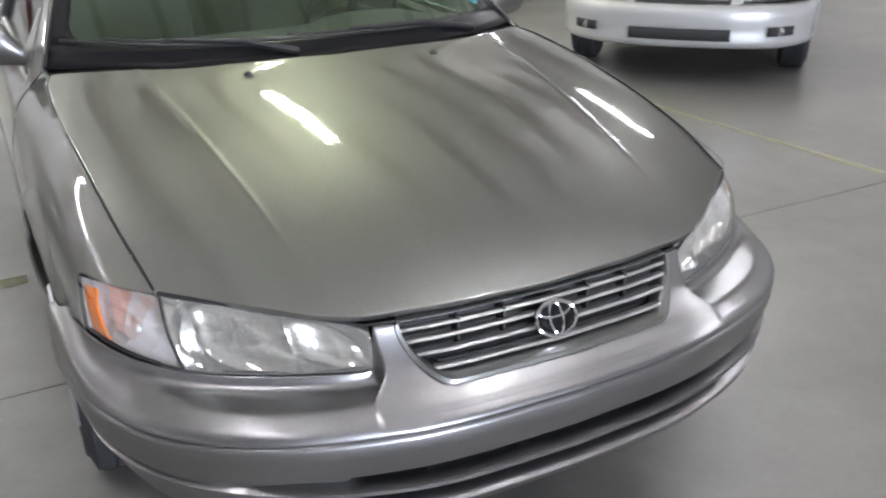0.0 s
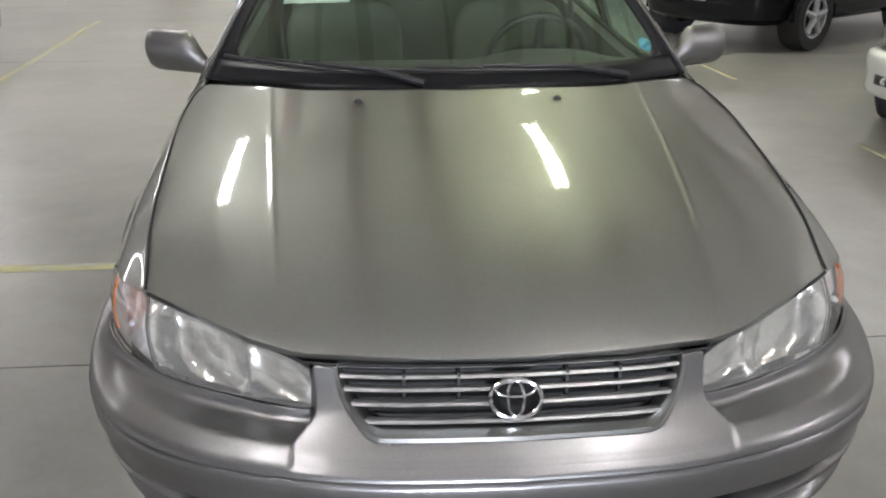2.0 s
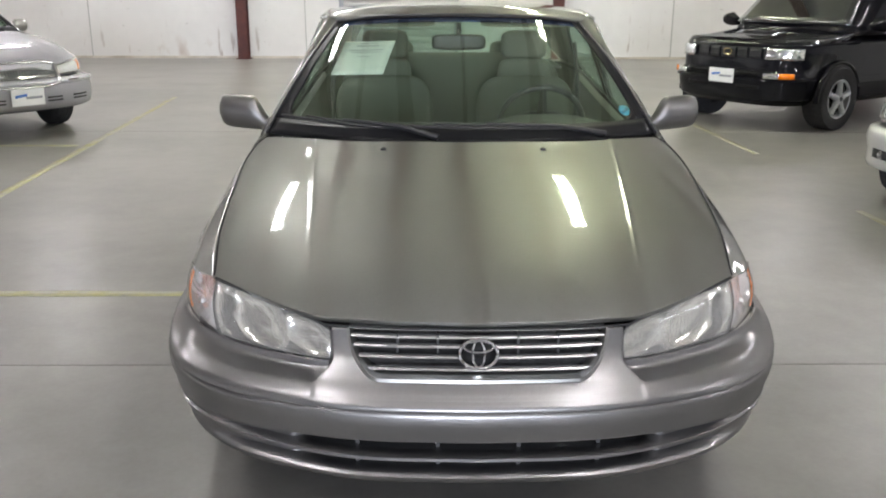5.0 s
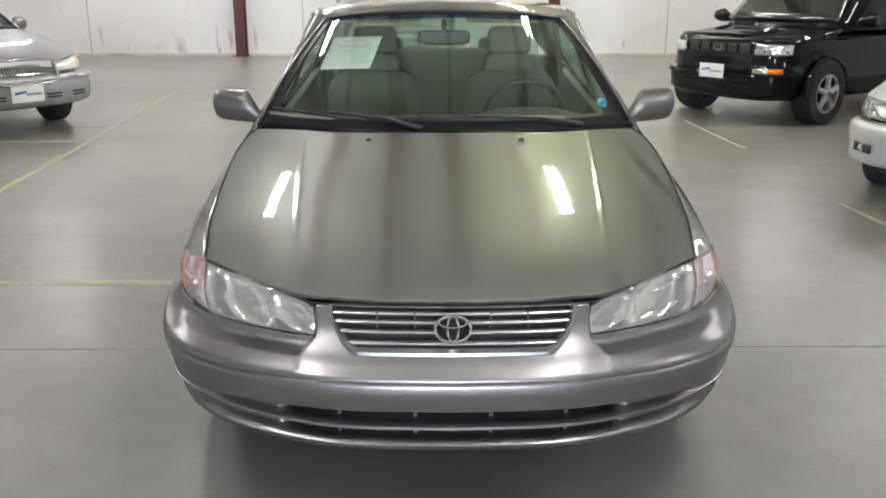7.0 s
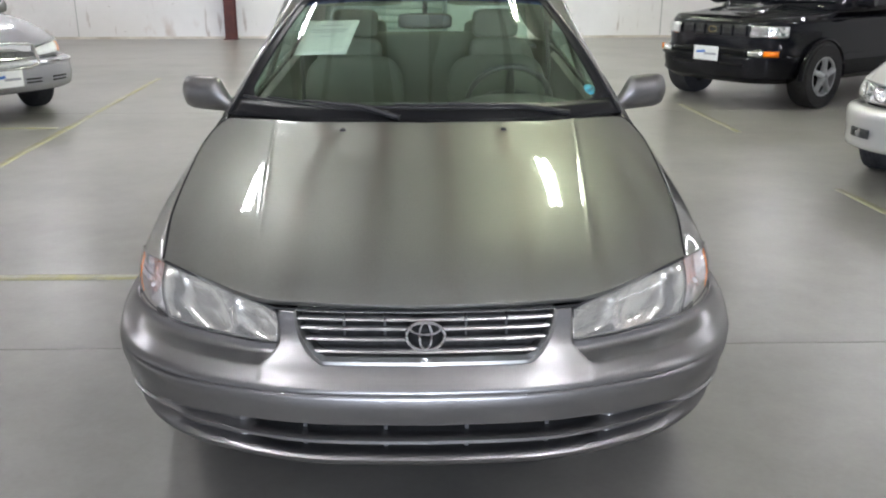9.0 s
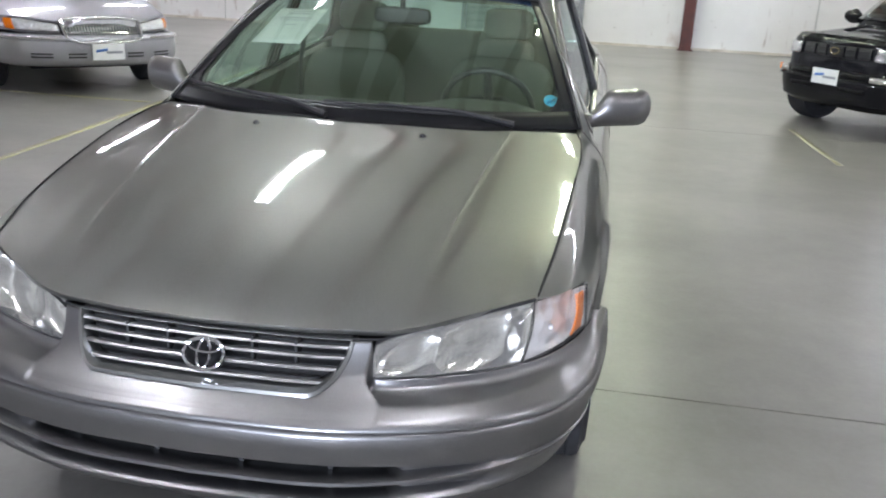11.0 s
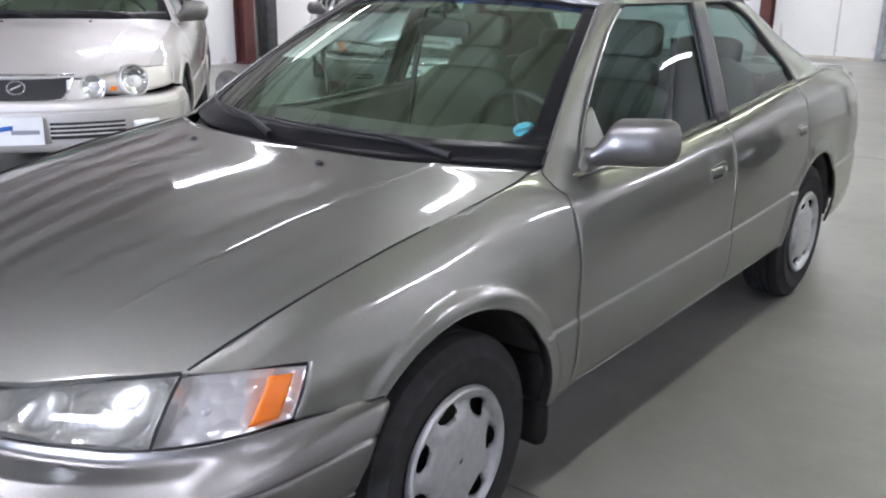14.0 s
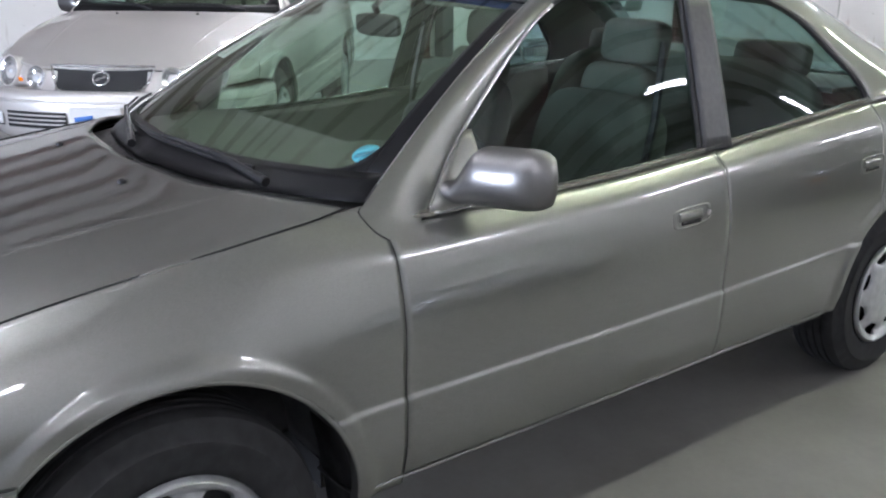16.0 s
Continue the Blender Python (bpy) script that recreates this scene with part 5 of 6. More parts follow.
def scuffed(m):
    """Brown scrapes and drips on the lower part of a painted wall."""
    nt = m.node_tree
    b = nt.nodes["Principled BSDF"]
    src = b.inputs["Base Color"].links[0].from_socket
    tc = nt.nodes.new("ShaderNodeTexCoord")
    out = src
    for scale, stretch, lo, hi, top, colour in ((2.6, (1, 1, 0.5), 0.60, 0.70, 0.55, (0.50, 0.40, 0.35)), (7.0, (1, 1, 0.16), 0.63, 0.70, 1.1, (0.40, 0.33, 0.30)), (11.0, (0.6, 0.6, 1.4), 0.69, 0.74, 2.4, (0.45, 0.42, 0.40))):
        mp = nt.nodes.new("ShaderNodeMapping")
        mp.inputs["Scale"].default_value = stretch
        nt.links.new(tc.outputs["Object"], mp.inputs["Vector"])
        n = nt.nodes.new("ShaderNodeTexNoise")
        n.inputs["Scale"].default_value, n.inputs["Detail"].default_value = scale, 4
        nt.links.new(mp.outputs[0], n.inputs["Vector"])
        mr = nt.nodes.new("ShaderNodeMapRange")
        mr.inputs[1].default_value, mr.inputs[2].default_value = lo, hi
        nt.links.new(n.outputs["Fac"], mr.inputs[0])
        sep = nt.nodes.new("ShaderNodeSeparateXYZ")
        nt.links.new(tc.outputs["Object"], sep.inputs[0])
        zr = nt.nodes.new("ShaderNodeMapRange")
        zr.inputs[1].default_value, zr.inputs[2].default_value, zr.inputs[3].default_value, zr.inputs[4].default_value = 0.0, top, 0.85, 0.0
        nt.links.new(sep.outputs[2], zr.inputs[0])
        mul = nt.nodes.new("ShaderNodeMath")
        mul.operation = "MULTIPLY"
        nt.links.new(mr.outputs[0], mul.inputs[0])
        nt.links.new(zr.outputs[0], mul.inputs[1])
        mx = nt.nodes.new("ShaderNodeMix")
        mx.data_type = "RGBA"
        nt.links.new(mul.outputs[0], mx.inputs["Factor"])
        nt.links.new(out, mx.inputs["A"])
        mx.inputs["B"].default_value = (*colour, 1)
        out = mx.outputs["Result"]
    nt.links.new(out, b.inputs["Base Color"])


scuffed(M_WALL)


def concrete(m):
    """Trowelled, sealed concrete: broad soft clouds, long faint streaks, fine grain."""
    nt = m.node_tree
    b = nt.nodes["Principled BSDF"]
    tc = nt.nodes.new("ShaderNodeTexCoord")

    def noise_tex(scale, detail, stretch=(1, 1, 1), offset=(3.31, 7.77, 0.43)):
        mp = nt.nodes.new("ShaderNodeMapping")
        mp.inputs["Location"].default_value, mp.inputs["Scale"].default_value = offset, stretch
        nt.links.new(tc.outputs["Object"], mp.inputs["Vector"])
        n = nt.nodes.new("ShaderNodeTexNoise")
        n.inputs["Scale"].default_value, n.inputs["Detail"].default_value = scale, detail
        nt.links.new(mp.outputs[0], n.inputs["Vector"])
        return n

    def chain(n, k, before):
        a = nt.nodes.new("ShaderNodeMath")
        a.operation = "MULTIPLY_ADD"
        a.inputs[1].default_value = k
        nt.links.new(n.outputs["Fac"], a.inputs[0])
        if isinstance(before, float):
            a.inputs[2].default_value = before
        else:
            nt.links.new(before.outputs[0], a.inputs[2])
        return a
    big, streak, fine = noise_tex(0.45, 3.0), noise_tex(0.9, 3.0, (0.35, 1.6, 1)), noise_tex(45, 3)
    stain, speck = noise_tex(1.5, 4.0, (1, 1, 1), (5.1, 2.2, 0.7)), noise_tex(7.5, 4.0, (1, 1, 1), (2.9, 0.4, 0.1))
    total = chain(fine, 0.20, chain(speck, -0.32, chain(stain, -0.50, chain(streak, 0.34, chain(big, 0.85, 0.20)))))
    mixc = nt.nodes.new("ShaderNodeMix")
    mixc.data_type = "RGBA"
    mixc.inputs["A"].default_value, mixc.inputs["B"].default_value = (0.145, 0.140, 0.128, 1), (0.350, 0.337, 0.312, 1)
    nt.links.new(total.outputs[0], mixc.inputs["Factor"])
    nt.links.new(mixc.outputs["Result"], b.inputs["Base Color"])
    wear = noise_tex(0.7, 2.5, (0.6, 1.3, 1), (11.2, 4.9, 0.31))
    mr = nt.nodes.new("ShaderNodeMapRange")
    mr.inputs[1].default_value, mr.inputs[2].default_value, mr.inputs[3].default_value, mr.inputs[4].default_value = 0.25, 0.75, 0.282, 0.350
    nt.links.new(wear.outputs["Fac"], mr.inputs[0])
    nt.links.new(mr.outputs[0], b.inputs["Roughness"])


concrete(M_FLOOR)


def hall():
    fl = link("floor", Build().box((X0, Y0, -0.30), (X1, Y1, -0.03)), M_JOINT)
    tagged(fl, "sealed grey concrete floor with saw-cut joints", "floor", kind="structure")
    ycuts = [Y0, -4.6, 1.41, 7.5, 13.5, Y1]
    for a, c in zip(ycuts, ycuts[1:]):
        link("slab", Build().box((X0, a + 0.004, -0.03), (X1, c - 0.004, 0.0)), M_FLOOR, fl)
    for name, lo, hi, lab in (("wall_north", (X0 - 0.2, Y1, 0), (X1 + 0.2, Y1 + 0.2, CEILING_Z), "scuffed white far wall with panel joints"),
                              ("wall_west", (X0 - 0.2, Y0, 0), (X0, Y1, 2.5), "white lined lower side wall"),
                              ("wall_east", (X1, Y0, 0), (X1 + 0.2, Y1, CEILING_Z), "white side wall")):
        tagged(link(name, Build().box(lo, hi), M_WALL), lab, "wall", kind="structure")
    # bare sheeting with steel girts over the lining of the west wall
    tagged(link("wall_west_upper", Build().box((X0 - 0.2, Y0, 2.5), (X0 - 0.12, Y1, CEILING_Z)), M_SHEETING), "grey brown sheeting above the wall lining", "wall", kind="structure")
    for k in range(6):
        z = 2.62 + 0.70 * k
        g = thing("wall_girt", pose(X0 - 0.12, 0, z), "dark red steel girt along the upper wall", "girt", "wall girts", "structure")
        link("flange", Build().box((0.10, Y0, -0.13), (0.115, Y1, 0.13)), M_JOIST, g)
        link("web", Build().box((0.0, Y0, -0.01), (0.10, Y1, 0.01)), M_JOIST, g)
    # south wall with an open bay door behind the camera
    s = Build().box((X0 - 0.2, Y0 - 0.2, 0), (-1.05, Y0, CEILING_Z)).box((1.05, Y0 - 0.2, 0), (X1 + 0.2, Y0, CEILING_Z)).box((-1.05, Y0 - 0.2, 2.5), (1.05, Y0, CEILING_Z))
    tagged(link("wall_south", s, M_WALL), "white wall with an open bay door", "wall", kind="structure")
    tagged(link("ceiling", Build().box((X0 - 0.2, Y0 - 0.2, CEILING_Z), (X1 + 0.2, Y1 + 0.2, CEILING_Z + 0.2)), M_CEIL), "white insulated roof ceiling", "ceiling", kind="structure")
    apron = Build().box((-40, -60, -0.3), (40, Y0 - 0.2, -0.02))
    tagged(link("ground", apron, M_FLOOR), "concrete yard outside the bay door", "ground", kind="structure")
    # roof joists run the length of the hall
    for k in range(-11, 10):
        g = thing("ceiling_joist", pose(2.61 + 1.1417 * k, 0, 0), "dark steel roof joist", "joist", "roof joists", "structure")
        link("flange", Build().box((-0.11, Y0, 6.14), (0.11, Y1, 6.16)), M_JOIST, g)
        link("web", Build().box((-0.01, Y0, 6.16), (0.01, Y1, 6.3)), M_JOIST, g)
    # wall base, panel joints, pipes
    for x in (-7.6, -2.9, 5.15, 8.2):
        tagged(link("trim", Build().box((x - 0.012, Y1 - 0.012, 0.0), (x + 0.012, Y1, CEILING_Z)), M_JOINTPALE), "pale cover strip on a wall joint", "trim", kind="structure")
    for a, c in ((X0, -4.36), (-4.12, -2.15), (0.45, 2.49), (2.73, 9.34), (9.58, X1)):
        tagged(link("baseboard", Build().box((a, Y1 - 0.02, 0.0), (c, Y1, 0.05)), M_BASE), "worn tan strip at the foot of the wall", "baseboard", kind="structure")
    # columns: H sections
    for x, y, turn in ((-4.24, Y1 - 0.16, 0), (2.61, Y1 - 0.16, 0), (9.46, Y1 - 0.16, 0), (X0 + 0.16, 9.3, 90), (X0 + 0.16, -4.4, 90), (X0 + 0.16, 16.1, 90)):
        g = thing("steel_column", pose(x, y, 0, 0, 0, turn), "oxide red steel column against the white wall", "column", "wall columns", "structure")
        link("flange", Build().box((-0.11, -0.13, 0), (0.11, -0.115, 6.06)), M_STEEL, g)
        link("flange", Build().box((-0.11, 0.115, 0), (0.11, 0.13, 6.06)), M_STEEL, g)
        link("web", Build().box((-0.006, -0.115, 0), (0.006, 0.115, 6.06)), M_STEEL, g)
        link("base_plate", Build().box((-0.15, -0.155, 0), (0.15, 0.155, 0.02)), M_STEEL, g)


M_PIPE = vary(mat("dark_grey_pipe", (0.05, 0.05, 0.055), 0.5), 8, (0.04, 0.04, 0.045), (0.07, 0.07, 0.075))
M_JOIST = vary(mat("dark_joist_steel", (0.06, 0.055, 0.05), 0.6), 4, (0.07, 0.03, 0.028), (0.10, 0.046, 0.042))
M_BASE = vary(mat("tan_base_strip", (0.5, 0.44, 0.36), 0.6), 3, (0.50, 0.45, 0.38), (0.70, 0.66, 0.59), second=(20, 0.2))
M_JOINTPALE = mat("grey_cover_strip", (0.5, 0.5, 0.49), 0.5)
M_SHEETING = vary(mat("grey_brown_sheeting", (0.3, 0.28, 0.27), 0.6), 0.8, (0.36, 0.335, 0.33), (0.46, 0.43, 0.42), (0.5, 0.7))
hall()


def roll_door():
    d = thing("roll_up_door", pose(-0.85, Y1, 0), "closed white slatted roll-up door", "door", kind="structure")
    w, h = 1.25, 3.6
    for i in range(24):
        z = 0.04 + i * 0.148
        g = np.array([[(x, y, z + dz) for y, dz in ((-0.012, 0.0), (-0.040, 0.012), (-0.046, 0.07), (-0.040, 0.13), (-0.012, 0.144))] for x in (-w, w)])
        link("slat", Build().grid(g, flip=True), M_DOORMETAL, d, solid=0.004)
    for sx in (-1, 1):
        link("guide", Build().box((sx * w - 0.05, -0.09, 0), (sx * w + 0.05, 0.0, h + 0.1)), M_GUIDE, d, "grey steel guide rail")
    link("light_gap", Build().box((w - 0.24, -0.075, 0.004), (w - 0.02, -0.062, 0.05)), M_GAP, d, "daylight under the bent bottom bar")
    link("bottom_bar", Build().box((-w, -0.06, 0.012), (w, -0.014, 0.05)), M_GUIDE, d)


M_GAP = mat("daylight_at_gap", (0.9, 0.9, 0.9), 0.6, emit=(0.95, 0.98, 1.0), strength=3.0)
M_GUIDE = vary(mat("grey_steel_guide", (0.3, 0.31, 0.33), 0.4, 0.5), 5, (0.25, 0.26, 0.28), (0.36, 0.37, 0.39))
roll_door()
tagged(link("downpipe", Build().box((X0 + 0.06, 9.66, 0), (X0 + 0.32, 9.90, 6.06)), M_PIPE, bevel=0.03), "dark grey boxed downpipe beside a column", "downpipe", kind="structure")


M_FAINT = vary(mat("faded_yellow_paint", (0.4, 0.38, 0.26), 0.4), 9, (0.31, 0.298, 0.225), (0.38, 0.362, 0.205), (0.28, 0.4), second=(50, 0.15))


def floor_line(x0, y0, x1, y1, w=0.075, m=None):
    d = Vector((x1 - x0, y1 - y0, 0))
    ln = d.length
    n = max(2, int(ln / 0.25))
    g = []
    rnd = random.Random(int(abs(x0 * 100 + y0 * 10)))
    side = Vector((-d.y, d.x, 0)).normalized()
    for k in range(n + 1):
        p = Vector((x0, y0, 0)) + d * k / n
        j = rnd.uniform(-0.006, 0.006)
        a, c = p - side * (w / 2 + j), p + side * (w / 2 + rnd.uniform(-0.006, 0.006))
        g.append([(a.x, a.y, 0.003), (c.x, c.y, 0.003)])
    tagged(link("floor_marking", Build().grid(np.array(g)), m or M_LINE, solid=0.002), "worn yellow painted bay line on concrete", "floor marking", "floor markings", "structure")


floor_line(-3.26, 3.6, -3.76, 10.6)
floor_line(-9.5, 6.58, -3.58, 6.59)
floor_line(-6.0, 2.27, -0.92, 2.28)
floor_line(2.93, 6.2, 2.87, 8.0, 0.06, M_FAINT)
floor_line(2.99, 1.50, 2.86, 4.0, 0.06, M_FAINT)


# daylight in the open bay door behind the camera
sky_lamp = bpy.data.lights.new("bay_daylight", "AREA")
sky_lamp.shape, sky_lamp.size, sky_lamp.size_y, sky_lamp.energy, sky_lamp.color = "RECTANGLE", 2.0, 2.4, 1300, (0.82, 0.86, 1.0)
new("bay_daylight", sky_lamp).matrix_world = look((0, Y0 - 0.1, 1.25), (0, 0, 1.0))


def tube_light(x, y, m_tube, z=TUBE_Z, length=2.4, turn=0):
    g = thing("fluorescent_light", pose(x, y, z, 0, 0, turn), "white fluorescent strip light under the ceiling", "ceiling light", "strip lights")
    h = length / 2
    link("housing", Build().box((-0.035, -h - 0.02, 0.05), (0.035, h + 0.02, 0.12)), M_FIXTURE, g, bevel=0.008)
    for x_ in (-0.055, 0.055):
        link("tube", Build().tube([(x_, -h, 0.025), (x_, h, 0.025)], 0.019, 8), m_tube, g, "glowing tube")
    for y_ in (-h * 0.6, h * 0.6):
        link("hanger", Build().tube([(0, y_, 0.12), (0, y_, CEILING_Z - z)], 0.006, 6), M_GUIDE, g)


LIGHTS = [(x, y) for x in (-7.7, -2.35, 1.62, 7.1) for y in (15.35, 10.75, 6.15, -1.15) if y > 0 or x > -5]
for lx_, ly_ in LIGHTS:
    tube_light(lx_, ly_, M_TUBE_LILAC if abs(lx_) > 5 or ly_ < 0 else M_TUBE_GREEN if lx_ > 0 else M_TUBE_WHITE)


# ---- parked cars: same running gear and cabin, own front ends and paint ----
BODY = ("hood", "fender", "wheel_well", "door", "rear_quarter", "sill", "windshield", "cowl", "pillar", "side_window", "mirror_sail", "rear_pillar",
        "roof", "rear_window", "trunk_lid", "rear_bumper", "underbody", "inner_panel", "wheel", "mud_flap", "door_mirror", "wiper", "dashboard", "steering_wheel",
        "front_seat", "rear_seat", "headliner", "pillar_seam", "cabin_floor", "door_card", "inside_mirror", "parcel_shelf")


def plain(name):
    return name.split(".")[0]


def clone_body(car, m_paint, sy, sz, leave=()):
    def dup(o, parent):
        c = o.copy()
        scene.collection.objects.link(c)
        c.parent = parent
        for s in c.material_slots:
            if s.material == M_PAINT:
                s.link = "OBJECT"
                s.material = m_paint
        if plain(o.name) == "wheel":
            cy = WF if min(v.co.y for v in o.data.vertices) < 2 else WR
            c.matrix_basis = Matrix.Translation((0, cy, 0)) @ Matrix.Diagonal((1, sz / sy, 1, 1)) @ Matrix.Translation((0, -cy, 0))
        for k in o.children:
            dup(k, c)
        return c
    for o in list(sedan.children):
        if plain(o.name) in BODY and plain(o.name) not in leave:
            dup(o, car)


def plate(car, y, z, w=0.305, h=0.152):
    p = link("number_plate", Build().box((-w / 2, y - 0.006, z - h / 2), (w / 2, y, z + h / 2)), M_PAPER, car, "white dealer plate with a blue mark", bevel=0.004)
    g = np.array([[(x, y - 0.0085, z + 0.01 + 0.016 * math.sin((x + 0.1) * 9) + o) for o in (-0.012, 0.012)] for x in np.linspace(-0.12, -0.01, 8)])
    link("print_mark", Build().grid(g, flip=True), M_BLUE, p, solid=0.001)
    link("print_line", Build().box((-0.02, y - 0.009, z - 0.016), (0.13, y - 0.0065, z + 0.006)), M_INK, p)


def lamp_skin(car, m, name="nose_panel", d=0.004, u0=0.0, u1=1.0, v0=0.0, v1=1.0):
    for sg in (1, -1):
        g = np.array([[lamp_point(u, v, d) for v in np.linspace(v0, v1, 10)] for u in np.linspace(u0, u1, 30)])
        g[..., 0] *= sg
        link(name, Build().grid(g, flip=sg < 0), m, car, solid=0.0 if m == M_LENS else 0.004)


def round_lamp(car, u, v, ru, rv, sg):
    """Oval lamp that lies in the nose: dished reflector, bulb, domed lens and dark rim."""
    def disc(qs, d, n=32):
        g = np.array([[lamp_point(u + ru * q * math.cos(2 * math.pi * k / n), v + rv * q * math.sin(2 * math.pi * k / n), d(q)) for q in qs] for k in range(n)])
        g[..., 0] *= sg
        return Build().grid(g, close_u=True, flip=sg > 0)
    l = link("headlight", disc((0.02, 0.3, 0.55, 0.75, 0.9, 1.0, 1.04), lambda q: -0.001 - 0.010 * q ** 3), M_SPARK, car, "oval clear headlight", sharp=30)
    link("lens", disc((0.02, 0.5, 0.8, 1.0), lambda q: -0.013 - 0.008 * (1 - q * q)), M_LENS, l)
    link("bulb", disc((0.02, 0.2, 0.3), lambda q: -0.010 + 0.06 * q * q), M_GLASSY, l)
    ring = disc((1.03,), lambda q: -0.010)
    link("rim", Build().tube(ring.v, 0.003, 6, closed=True), M_TRIM, l)


def lamp_pod(car, u, v, r, sg, yaw):
    """Round lamp that stands out of the sloping nose: painted collar, bowl, bulb and domed lens."""
    c = Vector(lamp_point(u, v, -0.002))
    c.x *= sg
    axis = Vector((math.sin(yaw) * sg, -math.cos(yaw), 0.30)).normalized()
    m = Matrix.Translation(c) @ axis.to_track_quat("Z", "Y").to_matrix().to_4x4()

    def turned(prof, n=36):
        b = Build().spin(prof, n, "z")
        b.v = [tuple(m @ Vector(p)) for p in b.v]
        return b
    pod = link("headlight", turned([(-0.014, r * 0.10), (-0.013, r * 0.35), (-0.004, r * 0.72), (0.008, r * 0.96)]), M_SPARK, car, "round clear headlight", sharp=30)
    link("collar", turned([(0.008, r * 0.94), (0.011, r), (0.006, r * 1.06), (-0.02, r * 1.12), (-0.09, r * 1.16)]), M_PEARL, pod)
    link("bulb", turned([(-0.010, 0.014), (0.004, 0.013), (0.010, 0.0)], 14), M_GLASSY, pod)
    link("lens", turned([(0.024, 0.001), (0.022, r * 0.4), (0.016, r * 0.75), (0.009, r * 0.955)]), M_LENS, pod).visible_shadow = False


def front_y(x, z):
    return float(BUMP_Y(abs(x))) + float(NOSE(min(max(z, 0.5), 0.668)))


def bumper_cover(car, m, prof):
    """Smooth wrap-round bumper from (outward, height) pairs, cut to the wheel arch."""
    rows = []
    c, r = FENDER_ARCH
    for s in np.concatenate([np.linspace(0, 0.95, 50), np.linspace(0.97, 1.09, 8)]):
        bx, by = float(BUMP_X(s)), float(BUMP_Y(s))
        ln = math.hypot(bx * 0.75, 0.62 - by)
        row = []
        for d, z in prof:
            y = by - d * (0.62 - by) / ln
            if s > 0.9:
                lim = c - math.sqrt(max(r * r - (max(z, WZ) - WZ) ** 2, 0.0)) - 0.001
                y = y + (lim - y) * (s - 0.9) / 0.19
            row.append((bx + d * bx * 0.75 / ln, y, z))
        rows.append(row)
    return link("front_bumper", Build().both(np.array(rows), flip=True), m, car, solid=0.006, sharp=50)


def band(s0, s1, z0, z1, d, n=16, sg=1):
    """Strip of the bumper's face between plan stations s0 and s1."""
    out = []
    for s in np.linspace(s0, s1, n):
        a = abs(s)
        bx, by = float(BUMP_X(a)), float(BUMP_Y(a))
        ln = math.hypot(bx * 0.75, 0.62 - by)
        out.append([(math.copysign(bx + d * bx * 0.75 / ln, s), by - d * (0.62 - by) / ln, z) for z in np.linspace(z0, z1, 4)])
    return Build().grid(np.array(out), flip=True)


def slat_run(s0, s1, z, d, r):
    pts = []
    for s in np.linspace(s0, s1, 14):
        a = abs(s)
        bx, by = float(BUMP_X(a)), float(BUMP_Y(a))
        ln = math.hypot(bx * 0.75, 0.62 - by)
        pts.append((math.copysign(bx + d * bx * 0.75 / ln, s), by - d * (0.62 - by) / ln, z))
    return Build().tube(pts, r, 8)


NOSE_Z = (0.556, 0.572, 0.588, 0.604, 0.62, 0.636, 0.652, 0.668)


def nose_bridge(car, m, x0, x1=0.385):
    """Painted panel between the grille and the inner end of each lamp."""
    for sg in (1, -1):
        g = np.array([[(x * sg, front_y(x, z) + 0.002 + 0.03 * float(smooth(x1 - 0.05, x1, x)), z) for z in NOSE_Z] for x in np.linspace(x0, x1, 12)])
        link("nose_bridge", Build().grid(g, flip=sg > 0), m, car, solid=0.006)


